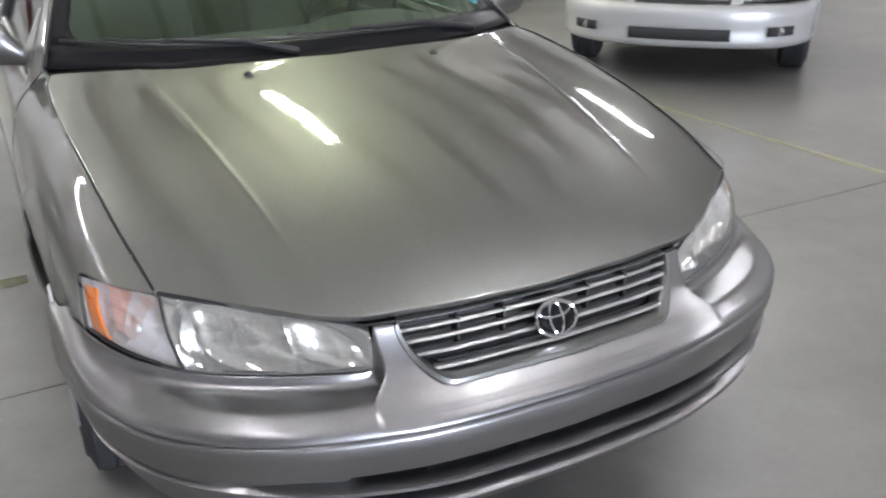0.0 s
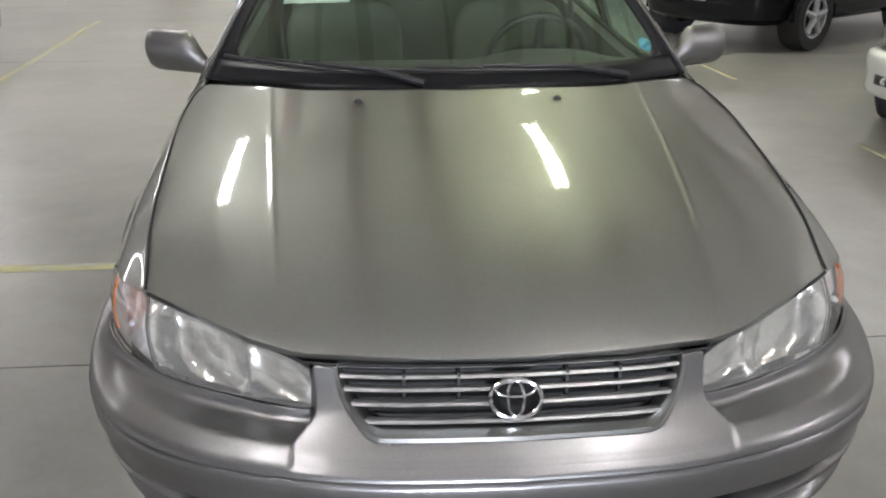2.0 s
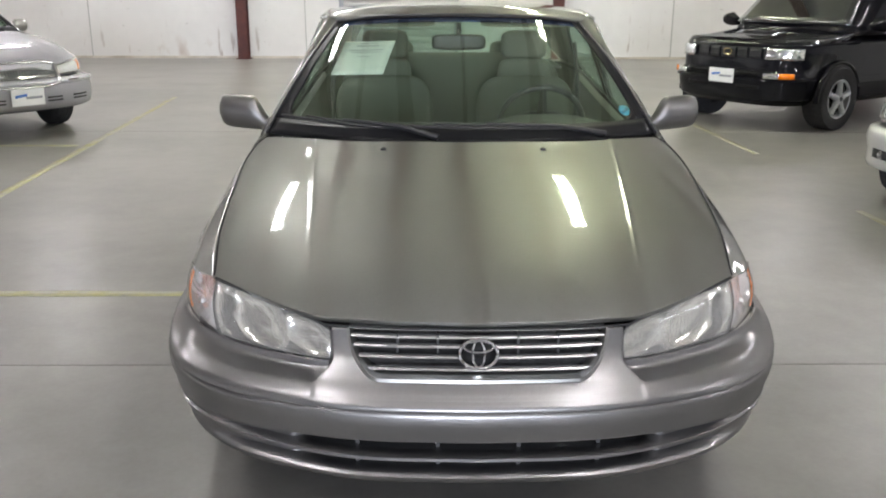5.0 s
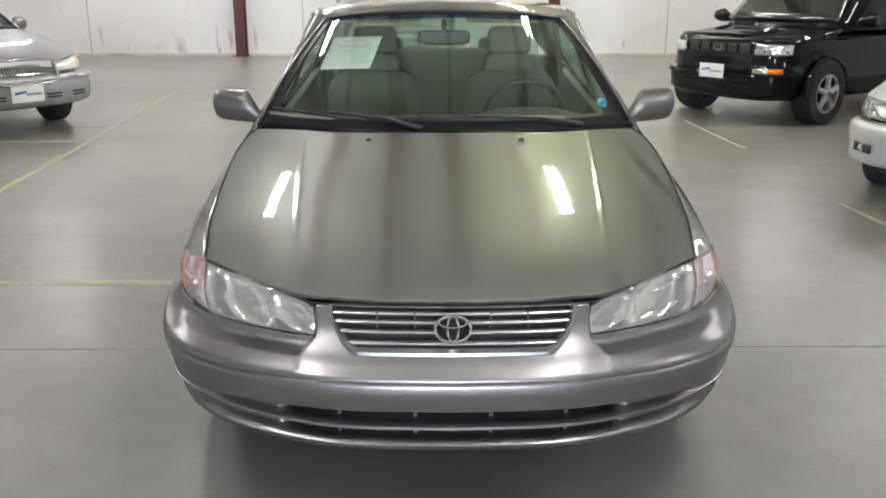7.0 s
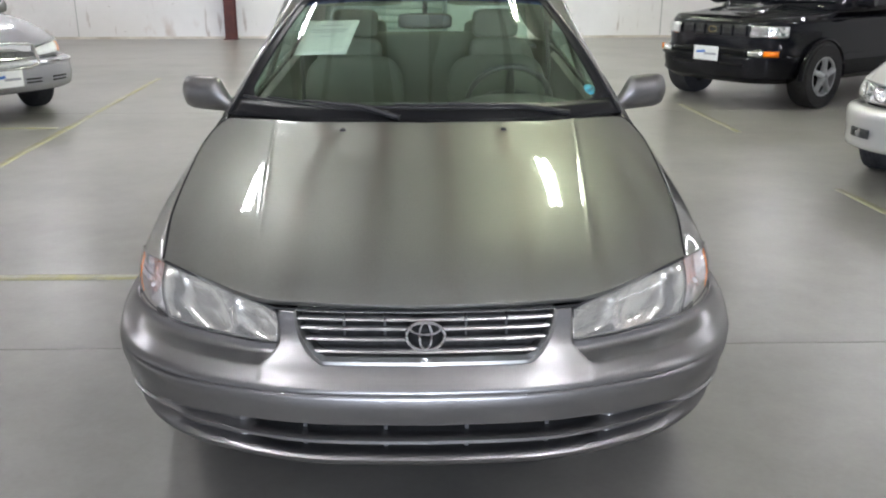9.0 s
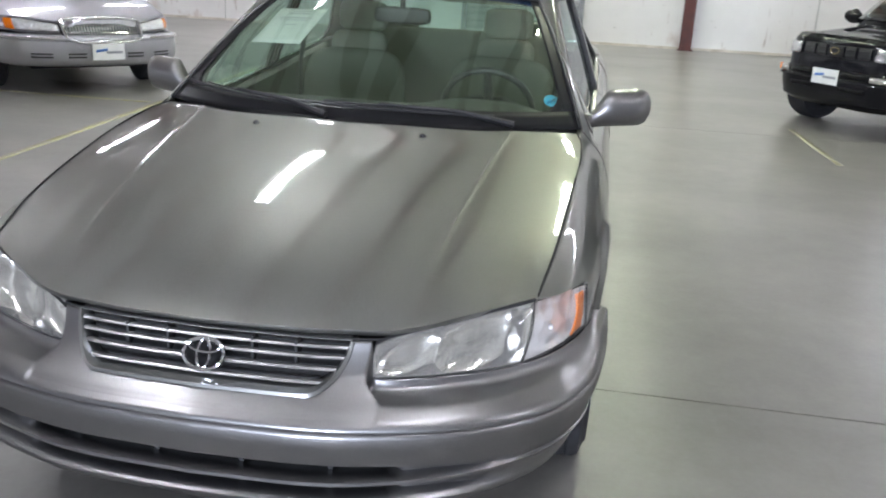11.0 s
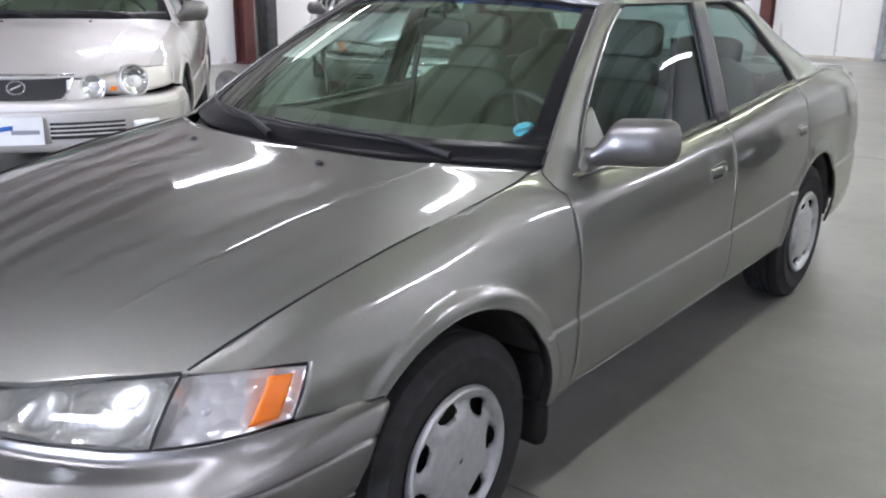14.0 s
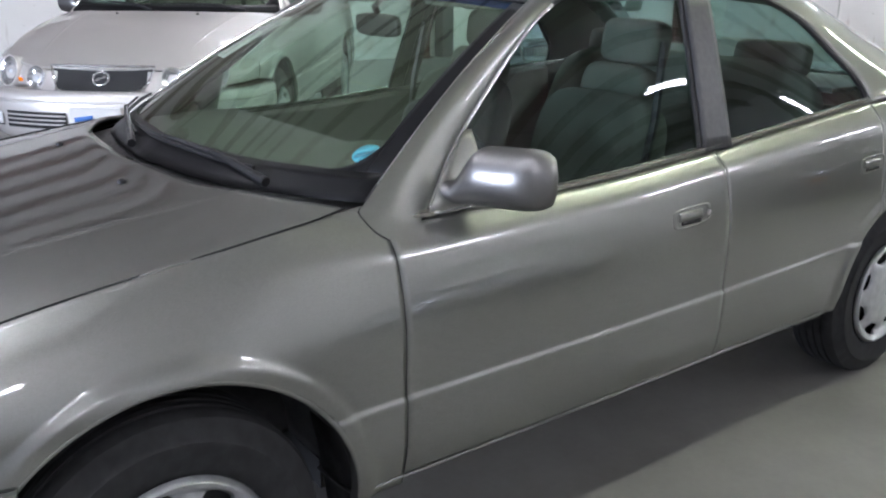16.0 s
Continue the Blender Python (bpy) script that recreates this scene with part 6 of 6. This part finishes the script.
def champagne_sedan(at):
    car = thing("champagne_car", at, "champagne silver sedan with paired round headlights", "car")
    clone_body(car, M_PEARL, 1.0, 1.0)
    lamp_skin(car, M_PEARL, v1=1.14)
    for sg in (1, -1):
        lamp_pod(car, 0.43, 0.50, 0.088, sg, 0.55)
        lamp_pod(car, 0.11, 0.44, 0.068, sg, 0.28)
        g = np.array([[lamp_point(u, v, -0.030) for v in np.linspace(0.08, 0.26, 4)] for u in np.linspace(0.262, 0.307, 6)])
        g[..., 0] *= sg
        link("turn_signal", Build().grid(g, flip=sg < 0), M_AMBER, car, solid=0.004)
    nose_bridge(car, M_PEARL, 0.27)

    # upright-bar grille: wide at the top, rounded below, in a thin chrome frame
    def gp(u, v, d):
        z = 0.556 + 0.140 * v
        x = u * (0.235 + 0.075 * v ** 0.6)
        return (x, front_y(x, z) + 0.5 * max(0.0, z - 0.668) + d, z)
    gr = link("grille", Build().grid(np.array([[gp(u, v, 0.008) for v in np.linspace(0, 1, 9)] for u in np.linspace(-1, 1, 31)]), flip=True), M_DARK, car, "black grille with upright bars", solid=0.01)
    ring = [gp(u, 1.0, -0.004) for u in np.linspace(-1, 1, 21)] + [gp(1.0, v, -0.004) for v in np.linspace(0.85, 0.3, 6)] \
        + [gp(u, 0.12 * u ** 4, -0.004) for u in np.linspace(0.98, -0.98, 25)] + [gp(-1.0, v, -0.004) for v in np.linspace(0.3, 0.85, 6)]
    link("surround", Build().tube(ring, 0.009, 8, closed=True), M_CHROME, gr)
    for u in np.linspace(-0.93, 0.93, 29):
        link("bar", Build().tube([gp(u, v, 0.003) for v in np.linspace(0.08, 0.97, 6)], 0.0028, 6), M_STEELGREY, gr)
    cz_, cy_b = 0.632, front_y(0, 0.632) - 0.004
    e = Build().tube([(0.048 * math.cos(a), cy_b + 0.022 * math.sin(a), cz_ + 0.034 * math.sin(a)) for a in np.linspace(0, 2 * math.pi, 32, endpoint=False)], 0.0055, 6, closed=True)
    e.tube([(-0.030, cy_b - 0.006, cz_ - 0.010), (0.030, cy_b + 0.010, cz_ + 0.014)], 0.0075, 6)
    link("badge", e, M_CHROME, gr, "plain chrome oval badge")
    bumper_cover(car, M_PEARL, [(-0.10, 0.575), (-0.03, 0.568), (-0.006, 0.560), (0.006, 0.545), (0.010, 0.520), (0.003, 0.514), (0.003, 0.508), (0.012, 0.503), (0.014, 0.470), (0.008, 0.44), (0.0, 0.38), (-0.006, 0.345), (-0.02, 0.31), (-0.06, 0.285), (-0.12, 0.28)])
    plate(car, -0.026, 0.415)
    for sg in (1, -1):
        dark = link("lower_grille", band(0.18 * sg, 0.56 * sg, 0.365, 0.455, 0.016), M_DARK, car, "black lower intake with pale slats", solid=0.004)
        for z in (0.388, 0.412, 0.436):
            link("slat", slat_run(0.18 * sg, 0.56 * sg, z, 0.020, 0.005), M_PEARL, dark)
        fog = link("fog_lamp", band(0.60 * sg, 0.72 * sg, 0.375, 0.445, 0.018, 8), M_LAMPGREY, car, "clear fog lamp", solid=0.004)
        link("rim", slat_run(0.595 * sg, 0.725 * sg, 0.372, 0.018, 0.004), M_TRIM, fog)
    return car


M_STEELGREY = mat("grey_bar_metal", (0.42, 0.42, 0.42), 0.35, 0.7)


def silver_sedan(at):
    car = thing("silver_car", at, "large silver sedan with a chrome upright-bar grille", "car")
    clone_body(car, M_SILVER, 1.10, 1.02)
    lamp_skin(car, M_SILVER, "nose_panel", 0.010)
    lamp_skin(car, M_CORNERBOWL, "headlight", 0.004, 0.02, 0.595, 0.12, 0.90)
    lamp_skin(car, M_AMBER, "turn_signal", 0.003, 0.60, 0.77, 0.12, 0.88)
    lamp_skin(car, M_SPARK, "side_marker", 0.003, 0.775, 0.95, 0.14, 0.86)
    lamp_skin(car, M_LENS, "lens", -0.006, 0.02, 0.95, 0.10, 0.92)
    for sg in (1, -1):
        pts = [lamp_point(u, v, -0.002) for v, us in ((0.08, np.linspace(0.01, 0.96, 24)), (0.94, np.linspace(0.96, 0.01, 24))) for u in us]
        link("lamp_trim", Build().tube([(p[0] * sg, p[1], p[2]) for p in pts], 0.005, 6, closed=True), M_CHROME, car, "chrome lamp surround")
    # broad grille: chrome frame with a raised middle, upright bars
    def gx(x, z, d):
        return (x, front_y(x, z) + d, z)
    fr = [[gx(x, z, -0.004) for z in (0.515, 0.54) + NOSE_Z + (0.70,)] for x in np.linspace(-0.37, 0.37, 31)]
    gr = link("grille", Build().grid(np.array(fr), flip=True), M_DARK, car, "wide chrome grille with upright bars", solid=0.01)
    top = [gx(x, 0.722 - 0.025 * (abs(x) / 0.37) ** 3, -0.014) for x in np.linspace(-0.37, 0.37, 25)]
    low = [gx(x, 0.508 + 0.045 * (abs(x) / 0.36) ** 4, -0.030) for x in np.linspace(0.35, -0.35, 25)]
    link("surround", Build().tube(top + low, 0.014, 10, closed=True), M_CHROME, gr, "chrome surround")
    tb = np.array([[gx(x, z - 0.02 * (abs(x) / 0.37) ** 3, d) for z, d in ((0.650, -0.004), (0.654, -0.020), (0.685, -0.026), (0.720, -0.018), (0.728, 0.02))] for x in np.linspace(-0.365, 0.365, 31)])
    link("top_bar", Build().grid(tb, flip=True), M_CHROME, gr, "broad chrome top bar", sharp=60)
    link("cross_bar", Build().tube([gx(x, 0.590, -0.022) for x in np.linspace(-0.355, 0.355, 21)], 0.006, 8), M_CHROME, gr)
    for x in np.linspace(-0.345, 0.345, 27):
        link("bar", Build().tube([gx(x, z, -0.016) for z in (0.518, 0.54) + NOSE_Z[:7]], 0.0045, 6), M_STEELGREY, gr)
    link("hood_mark", Build().tube([(0, front_y(0, 0.66) - 0.01, 0.70), (0, front_y(0, 0.66) + 0.004, 0.716)], [0.012, 0.008], 8), M_CHROME, gr, "small chrome hood ornament")
    bumper_cover(car, M_SILVER, [(-0.12, 0.580), (-0.03, 0.570), (0.004, 0.558), (0.014, 0.542), (0.014, 0.525), (0.006, 0.518), (0.008, 0.50), (0.016, 0.46), (0.016, 0.40), (0.008, 0.35), (-0.004, 0.31), (-0.05, 0.285), (-0.12, 0.28)])
    plate(car, -0.030, 0.425)
    for sg in (1, -1):
        link("bumper_strip", slat_run(0.42 * sg, 0.97 * sg, 0.545, 0.014, 0.009), M_CHROME, car, "grey rub strip")
        for s0, s1 in ((0.19, 0.34), (0.46, 0.62)):
            for z in (0.375, 0.405):
                link("bumper_slot", band(s0 * sg, s1 * sg, z - 0.007, z + 0.007, 0.018, 8), M_DARK, car, solid=0.003)
    return car


def white_sedan(at):
    car = thing("white_car", at, "pearl white sedan with fog lamps in the bumper", "car")
    clone_body(car, M_WHITE, 1.04, 1.04)
    bumper_cover(car, M_WHITE, [(-0.10, 0.575), (-0.03, 0.568), (-0.004, 0.556), (0.006, 0.535), (0.010, 0.50), (0.008, 0.46), (0.0, 0.43), (-0.004, 0.38), (0.0, 0.335), (-0.008, 0.305), (-0.05, 0.285), (-0.12, 0.28)])
    lamp_skin(car, M_SPARK, "headlight", 0.016, 0.0, 1.0)
    lamp_skin(car, M_LENS, "lens", 0.0, 0.0, 1.0)
    for sg in (1, -1):
        round_lamp(car, 0.36, 0.5, 0.07, 0.36, sg)
        round_lamp(car, 0.60, 0.5, 0.06, 0.32, sg)
        c = Build()
        g = np.array([[(x * sg, float(BUMP_Y(x)) - 0.020, z) for z in (0.375, 0.40, 0.435)] for x in np.linspace(0.56, 0.72, 8)])
        fog = link("fog_lamp", c.grid(g, flip=sg > 0), M_DARK, car, "fog lamp in a dark recess", solid=0.006)
        b = Build().spin([(0.0, 0.0), (-0.006, 0.02), (-0.002, 0.028), (0.006, 0.03)], 20, "y", (0.635 * sg, float(BUMP_Y(0.635)) - 0.026, 0.405))
        link("bulb", b, M_REFLECTOR, fog)
    nose_bridge(car, M_WHITE, 0.30)
    fr = [[(x, front_y(x, z) + 0.006, z) for z in NOSE_Z] for x in np.linspace(-0.31, 0.31, 21)]
    gr = link("grille", Build().grid(np.array(fr), flip=True), M_DARK, car, "black grille with bright slats", solid=0.01)
    for z in (0.568, 0.594, 0.620, 0.646, 0.668):
        link("slat", Build().tube([(x, front_y(x, z), z) for x in np.linspace(-0.30, 0.30, 21)], 0.0075, 6), M_CHROME, gr)
    fr = [[(x, float(BUMP_Y(abs(x))) - 0.012, z) for z in (0.345, 0.38, 0.42)] for x in np.linspace(-0.33, 0.33, 21)]
    link("lower_grille", Build().grid(np.array(fr), flip=True), M_DARK, car, "black lower grille", solid=0.008)
    return car


def heading(x, y, dx, dy, sy=1.0, sz=1.0):
    """Pose of a car whose nose is at x, y and which faces along dx, dy."""
    return pose(x, y, 0, 0, 0, math.degrees(math.atan2(dx, -dy))) @ Matrix.Diagonal((1.0 * sz, sy, sz, 1))


champagne_sedan(heading(-3.48, 2.10, 0.77, -0.64, 1.06, 1.10) @ Matrix.Diagonal((1, 1, 1.055, 1)))
silver_sedan(heading(-4.08, 6.74, 0.765, -0.644, 1.13, 1.07))
white_sedan(heading(3.27, 3.37, -0.728, -0.685, 1.04, 1.01))


def suv(at):
    car = thing("suv_car", at, "glossy black compact sport utility car", "car")
    W, H, L = 0.85, 1.66, 4.1
    # body levels: rounded plan at each height
    def plan(hw, y0, y1, n=48, e=5.0):
        out = []
        for k in range(n):
            a = 2 * math.pi * k / n
            ca, sa = math.cos(a), math.sin(a)
            out.append((hw * math.copysign(abs(sa) ** (2 / e), sa), (y0 + y1) / 2 - (y1 - y0) / 2 * math.copysign(abs(ca) ** (2 / e), ca)))
        return out
    def py(x, hw=0.845, y0=0.0, y1=4.1, e=5.0):
        return y0 + (y1 - y0) / 2 * (1 - (1 - min(abs(x) / hw, 1.0) ** e) ** (1 / e))
    levels = [(0.28, 0.74, 0.10, 4.0), (0.34, 0.82, 0.03, 4.08), (0.50, 0.845, 0.0, 4.1), (0.60, 0.85, 0.02, 4.1), (0.64, 0.84, 0.06, 4.08), (0.80, 0.845, 0.07, 4.06), (0.90, 0.835, 0.09, 4.04), (0.955, 0.81, 0.13, 4.0)]
    b = Build()
    b.grid(np.array([[(x, y, z) for x, y in plan(hw, y0, y1, 64)] for z, hw, y0, y1 in levels]).transpose(1, 0, 2), close_u=True, flip=True)
    body = link("body", b, M_BLACK, car, "glossy black body with grey-black lower cladding", sharp=40, solid=0.01)
    cl = Build()
    cl.grid(np.array([[(x * 1.008, y - 0.006 * (1 if y < 2 else -1), z) for x, y in plan(hw, y0, y1, 64)] for z, hw, y0, y1 in ((0.29, 0.76, 0.07, 4.03), (0.34, 0.83, 0.015, 4.09), (0.48, 0.855, -0.01, 4.11), (0.56, 0.855, -0.01, 4.11), (0.575, 0.845, 0.01, 4.09))]).transpose(1, 0, 2), close_u=True, flip=True)
    link("bumper", cl, M_BLACK, car, sharp=40, solid=0.004)
    hood = np.array([[(s * (0.795 - 0.045 * t), (py(s * 0.795, 0.812, 0.12, 4.0) + 0.012) * (1 - t) + 1.17 * t, 0.955 + 0.10 * t - 0.035 * s ** 4 + 0.02 * (1 - s * s) + 0.03 * float(smooth(0.25, 0.2, abs(s))) * float(smooth(0.25, 0.4, t)) * (1 - float(smooth(0.8, 0.95, t)))) for t in np.linspace(0, 1, 30)] for s in np.linspace(-1, 1, 61)])
    link("hood", Build().grid(hood), M_BLACK, car, "black hood with an air scoop", solid=0.01, sharp=60)
    # cabin
    cab = [(1.00, 0.80, 1.00, 4.04), (1.10, 0.79, 1.12, 4.02), (1.35, 0.72, 1.42, 3.94), (1.55, 0.655, 1.66, 3.86), (1.62, 0.62, 1.78, 3.80), (1.655, 0.52, 1.95, 3.7), (1.67, 0.2, 2.2, 3.3)]
    link("cabin", Build().grid(np.array([[(x, y, z) for x, y in plan(hw, y0, y1, 64, 6.0)] for z, hw, y0, y1 in cab]).transpose(1, 0, 2), close_u=True, flip=True), M_BLACK, car, "black cabin and roof", solid=0.02, sharp=50)
    ws = np.array([[(s * (0.70 - 0.13 * v), 1.045 + 0.50 * v + 0.10 * s * s * (1 - 0.4 * v), 1.10 + 0.46 * v + 0.015) for v in np.linspace(0, 1, 8)] for s in np.linspace(-1, 1, 17)])
    link("windshield", Build().grid(ws), M_DARKGLASS, car, "dark tinted windshield", solid=0.004)
    for sg in (1, -1):
        for ya, yb in ((1.65, 2.55), (2.65, 3.70)):
            g = np.array([[((0.806 - 0.30 * (z - 1.05)) * sg, y + (0.30 * (z - 1.05) if ya < 2 and q == 0 else 0), z) for z in np.linspace(1.06, 1.50, 5)] for q, y in enumerate(np.linspace(ya, yb, 6))])
            link("side_window", Build().grid(g, flip=sg > 0), M_DARKGLASS, car, solid=0.006)
        # lamps
        g = np.array([[(x * sg, py(x, 0.842, 0.045) * 0.9 + 0.006 + 0.12 * (z - 0.78), z) for z in np.linspace(0.765, 0.880, 6)] for x in np.linspace(0.44, 0.73, 10)])
        l = link("headlight", Build().grid(g, flip=sg > 0), M_SPARK, car, "clear rectangular headlight", solid=0.01)
        lens = np.array(g)
        lens[..., 1] -= 0.014
        link("lens", Build().grid(lens, flip=sg > 0), M_LENS, l)
        g = np.array([[(x * sg, py(x, 0.866, -0.03) * 0.9 + 0.0, z) for z in (0.575, 0.60, 0.63)] for x in np.linspace(0.48, 0.72, 8)])
        link("turn_signal", Build().grid(g[4:], flip=sg > 0), M_AMBER, car, "amber turn signal", solid=0.02)
        link("side_marker", Build().grid(g[:5], flip=sg > 0), M_SPARK, car, "clear marker lamp", solid=0.02)
        mir = Build().tube([(0.82 * sg, 1.33, 1.10), (0.93 * sg, 1.35, 1.13), (1.01 * sg, 1.36, 1.13)], [0.05, 0.085, 0.06], 12)
        link("door_mirror", mir, M_BLACK, car)
        # flared arches
        for c in (0.78, 3.0):
            a = [(0.848 * sg, c + 0.395 * math.cos(t), 0.34 + 0.395 * math.sin(t)) for t in np.linspace(-0.05, math.pi + 0.05, 28)]
            link("arch_flare", Build().tube(a, 0.022, 8), M_BLACK, car)
            g = np.array([[(0.853 * sg, c + q * math.cos(t), 0.34 + q * math.sin(t)) for q in (0.30, 0.395)] for t in np.linspace(-0.05, math.pi + 0.05, 28)])
            link("arch_shade", Build().grid(g), M_DARK, car, solid=0.002)
            w = Build().spin([(0.66, 0.20), (0.66, 0.33), (0.70, 0.345), (0.84, 0.345), (0.88, 0.33), (0.885, 0.24), (0.875, 0.21), (0.84, 0.20)], 44, "x", (0, c, 0.345))
            w.v = [(v[0] * sg, v[1], v[2]) for v in w.v]
            wh = link("wheel", w, M_RUBBER, car, "black tyre on a five-spoke alloy wheel")
            ry = Build().spin([(0.80, 0.19), (0.85, 0.205), (0.878, 0.212), (0.876, 0.195), (0.83, 0.185)], 44, "x", (0, c, 0.345))
            for k in range(5):
                t = 2 * math.pi * k / 5 + 0.3
                ry.tube([(0.862, c + 0.03 * math.cos(t), 0.345 + 0.03 * math.sin(t)), (0.868, c + 0.12 * math.cos(t), 0.345 + 0.12 * math.sin(t)), (0.862, c + 0.195 * math.cos(t), 0.345 + 0.195 * math.sin(t))], [0.04, 0.028, 0.034], 8)
            ry.v = [(v[0] * sg, v[1], v[2]) for v in ry.v]
            link("rim", ry, M_COVER, wh, "silver five-spoke alloy rim")
            dk = Build().spin([(0.80, 0.02), (0.80, 0.20)], 32, "x", (0, c, 0.345))
            dk.v = [(v[0] * sg, v[1], v[2]) for v in dk.v]
            link("brake_shade", dk, M_DARK, wh, solid=0.01)
    fr = np.array([[(x, 0.052 + 0.10 * x * x + 0.1 * (z - 0.78), z) for z in np.linspace(0.77, 0.885, 4)] for x in np.linspace(-0.42, 0.42, 15)])
    gr = link("grille", Build().grid(fr, flip=True), M_DARK, car, "black grille", solid=0.01)
    for z in (0.80, 0.825, 0.85):
        link("slat", Build().tube([(x, 0.042 + 0.10 * x * x, z) for x in np.linspace(-0.41, 0.41, 15)], 0.006, 6), M_TRIM, gr)
    for x in (-0.40, -0.24, -0.10, 0.10, 0.24, 0.40):
        link("upright", Build().box((x - 0.012, 0.034 + 0.1 * x * x, 0.775), (x + 0.012, 0.06 + 0.1 * x * x, 0.88)), M_BLACK, gr)
    e = Build().tube([(0.05 * math.cos(a), 0.030, 0.83 + 0.032 * math.sin(a)) for a in np.linspace(0, 2 * math.pi, 32, endpoint=False)], 0.005, 6, closed=True)
    link("badge", e, M_BRASS, gr, "oval badge")
    plate(car, -0.045, 0.575)
    for sg in (1, -1):
        for z0, z1 in ((0.455, 0.492), (0.595, 0.630)):
            g = np.array([[(x * sg, py(x, 0.866, -0.03) * 0.9 + 0.004, z) for z in np.linspace(z0, z1, 3)] for x in np.linspace(0.17, 0.44, 10)])
            link("bumper_slot", Build().grid(g, flip=sg > 0), M_BADGE, car, "black bumper opening", solid=0.008)
    link("bumper_ledge", Build().tube([(x, py(x, 0.866, -0.03) * 0.9 - 0.004, 0.545) for x in np.linspace(-0.78, 0.78, 31)], 0.012, 8), M_BLACK, car)


M_DARKGLASS = mat("dark_tinted_glass", (0.012, 0.014, 0.014), 0.03, 0.0, 1.0)
M_BRASS = mat("gold_badge_metal", (0.6, 0.5, 0.25), 0.2, 1.0)
suv(heading(3.13, 7.95, -0.826, -0.564) @ Matrix.Diagonal((1.07, 1, 1, 1)))
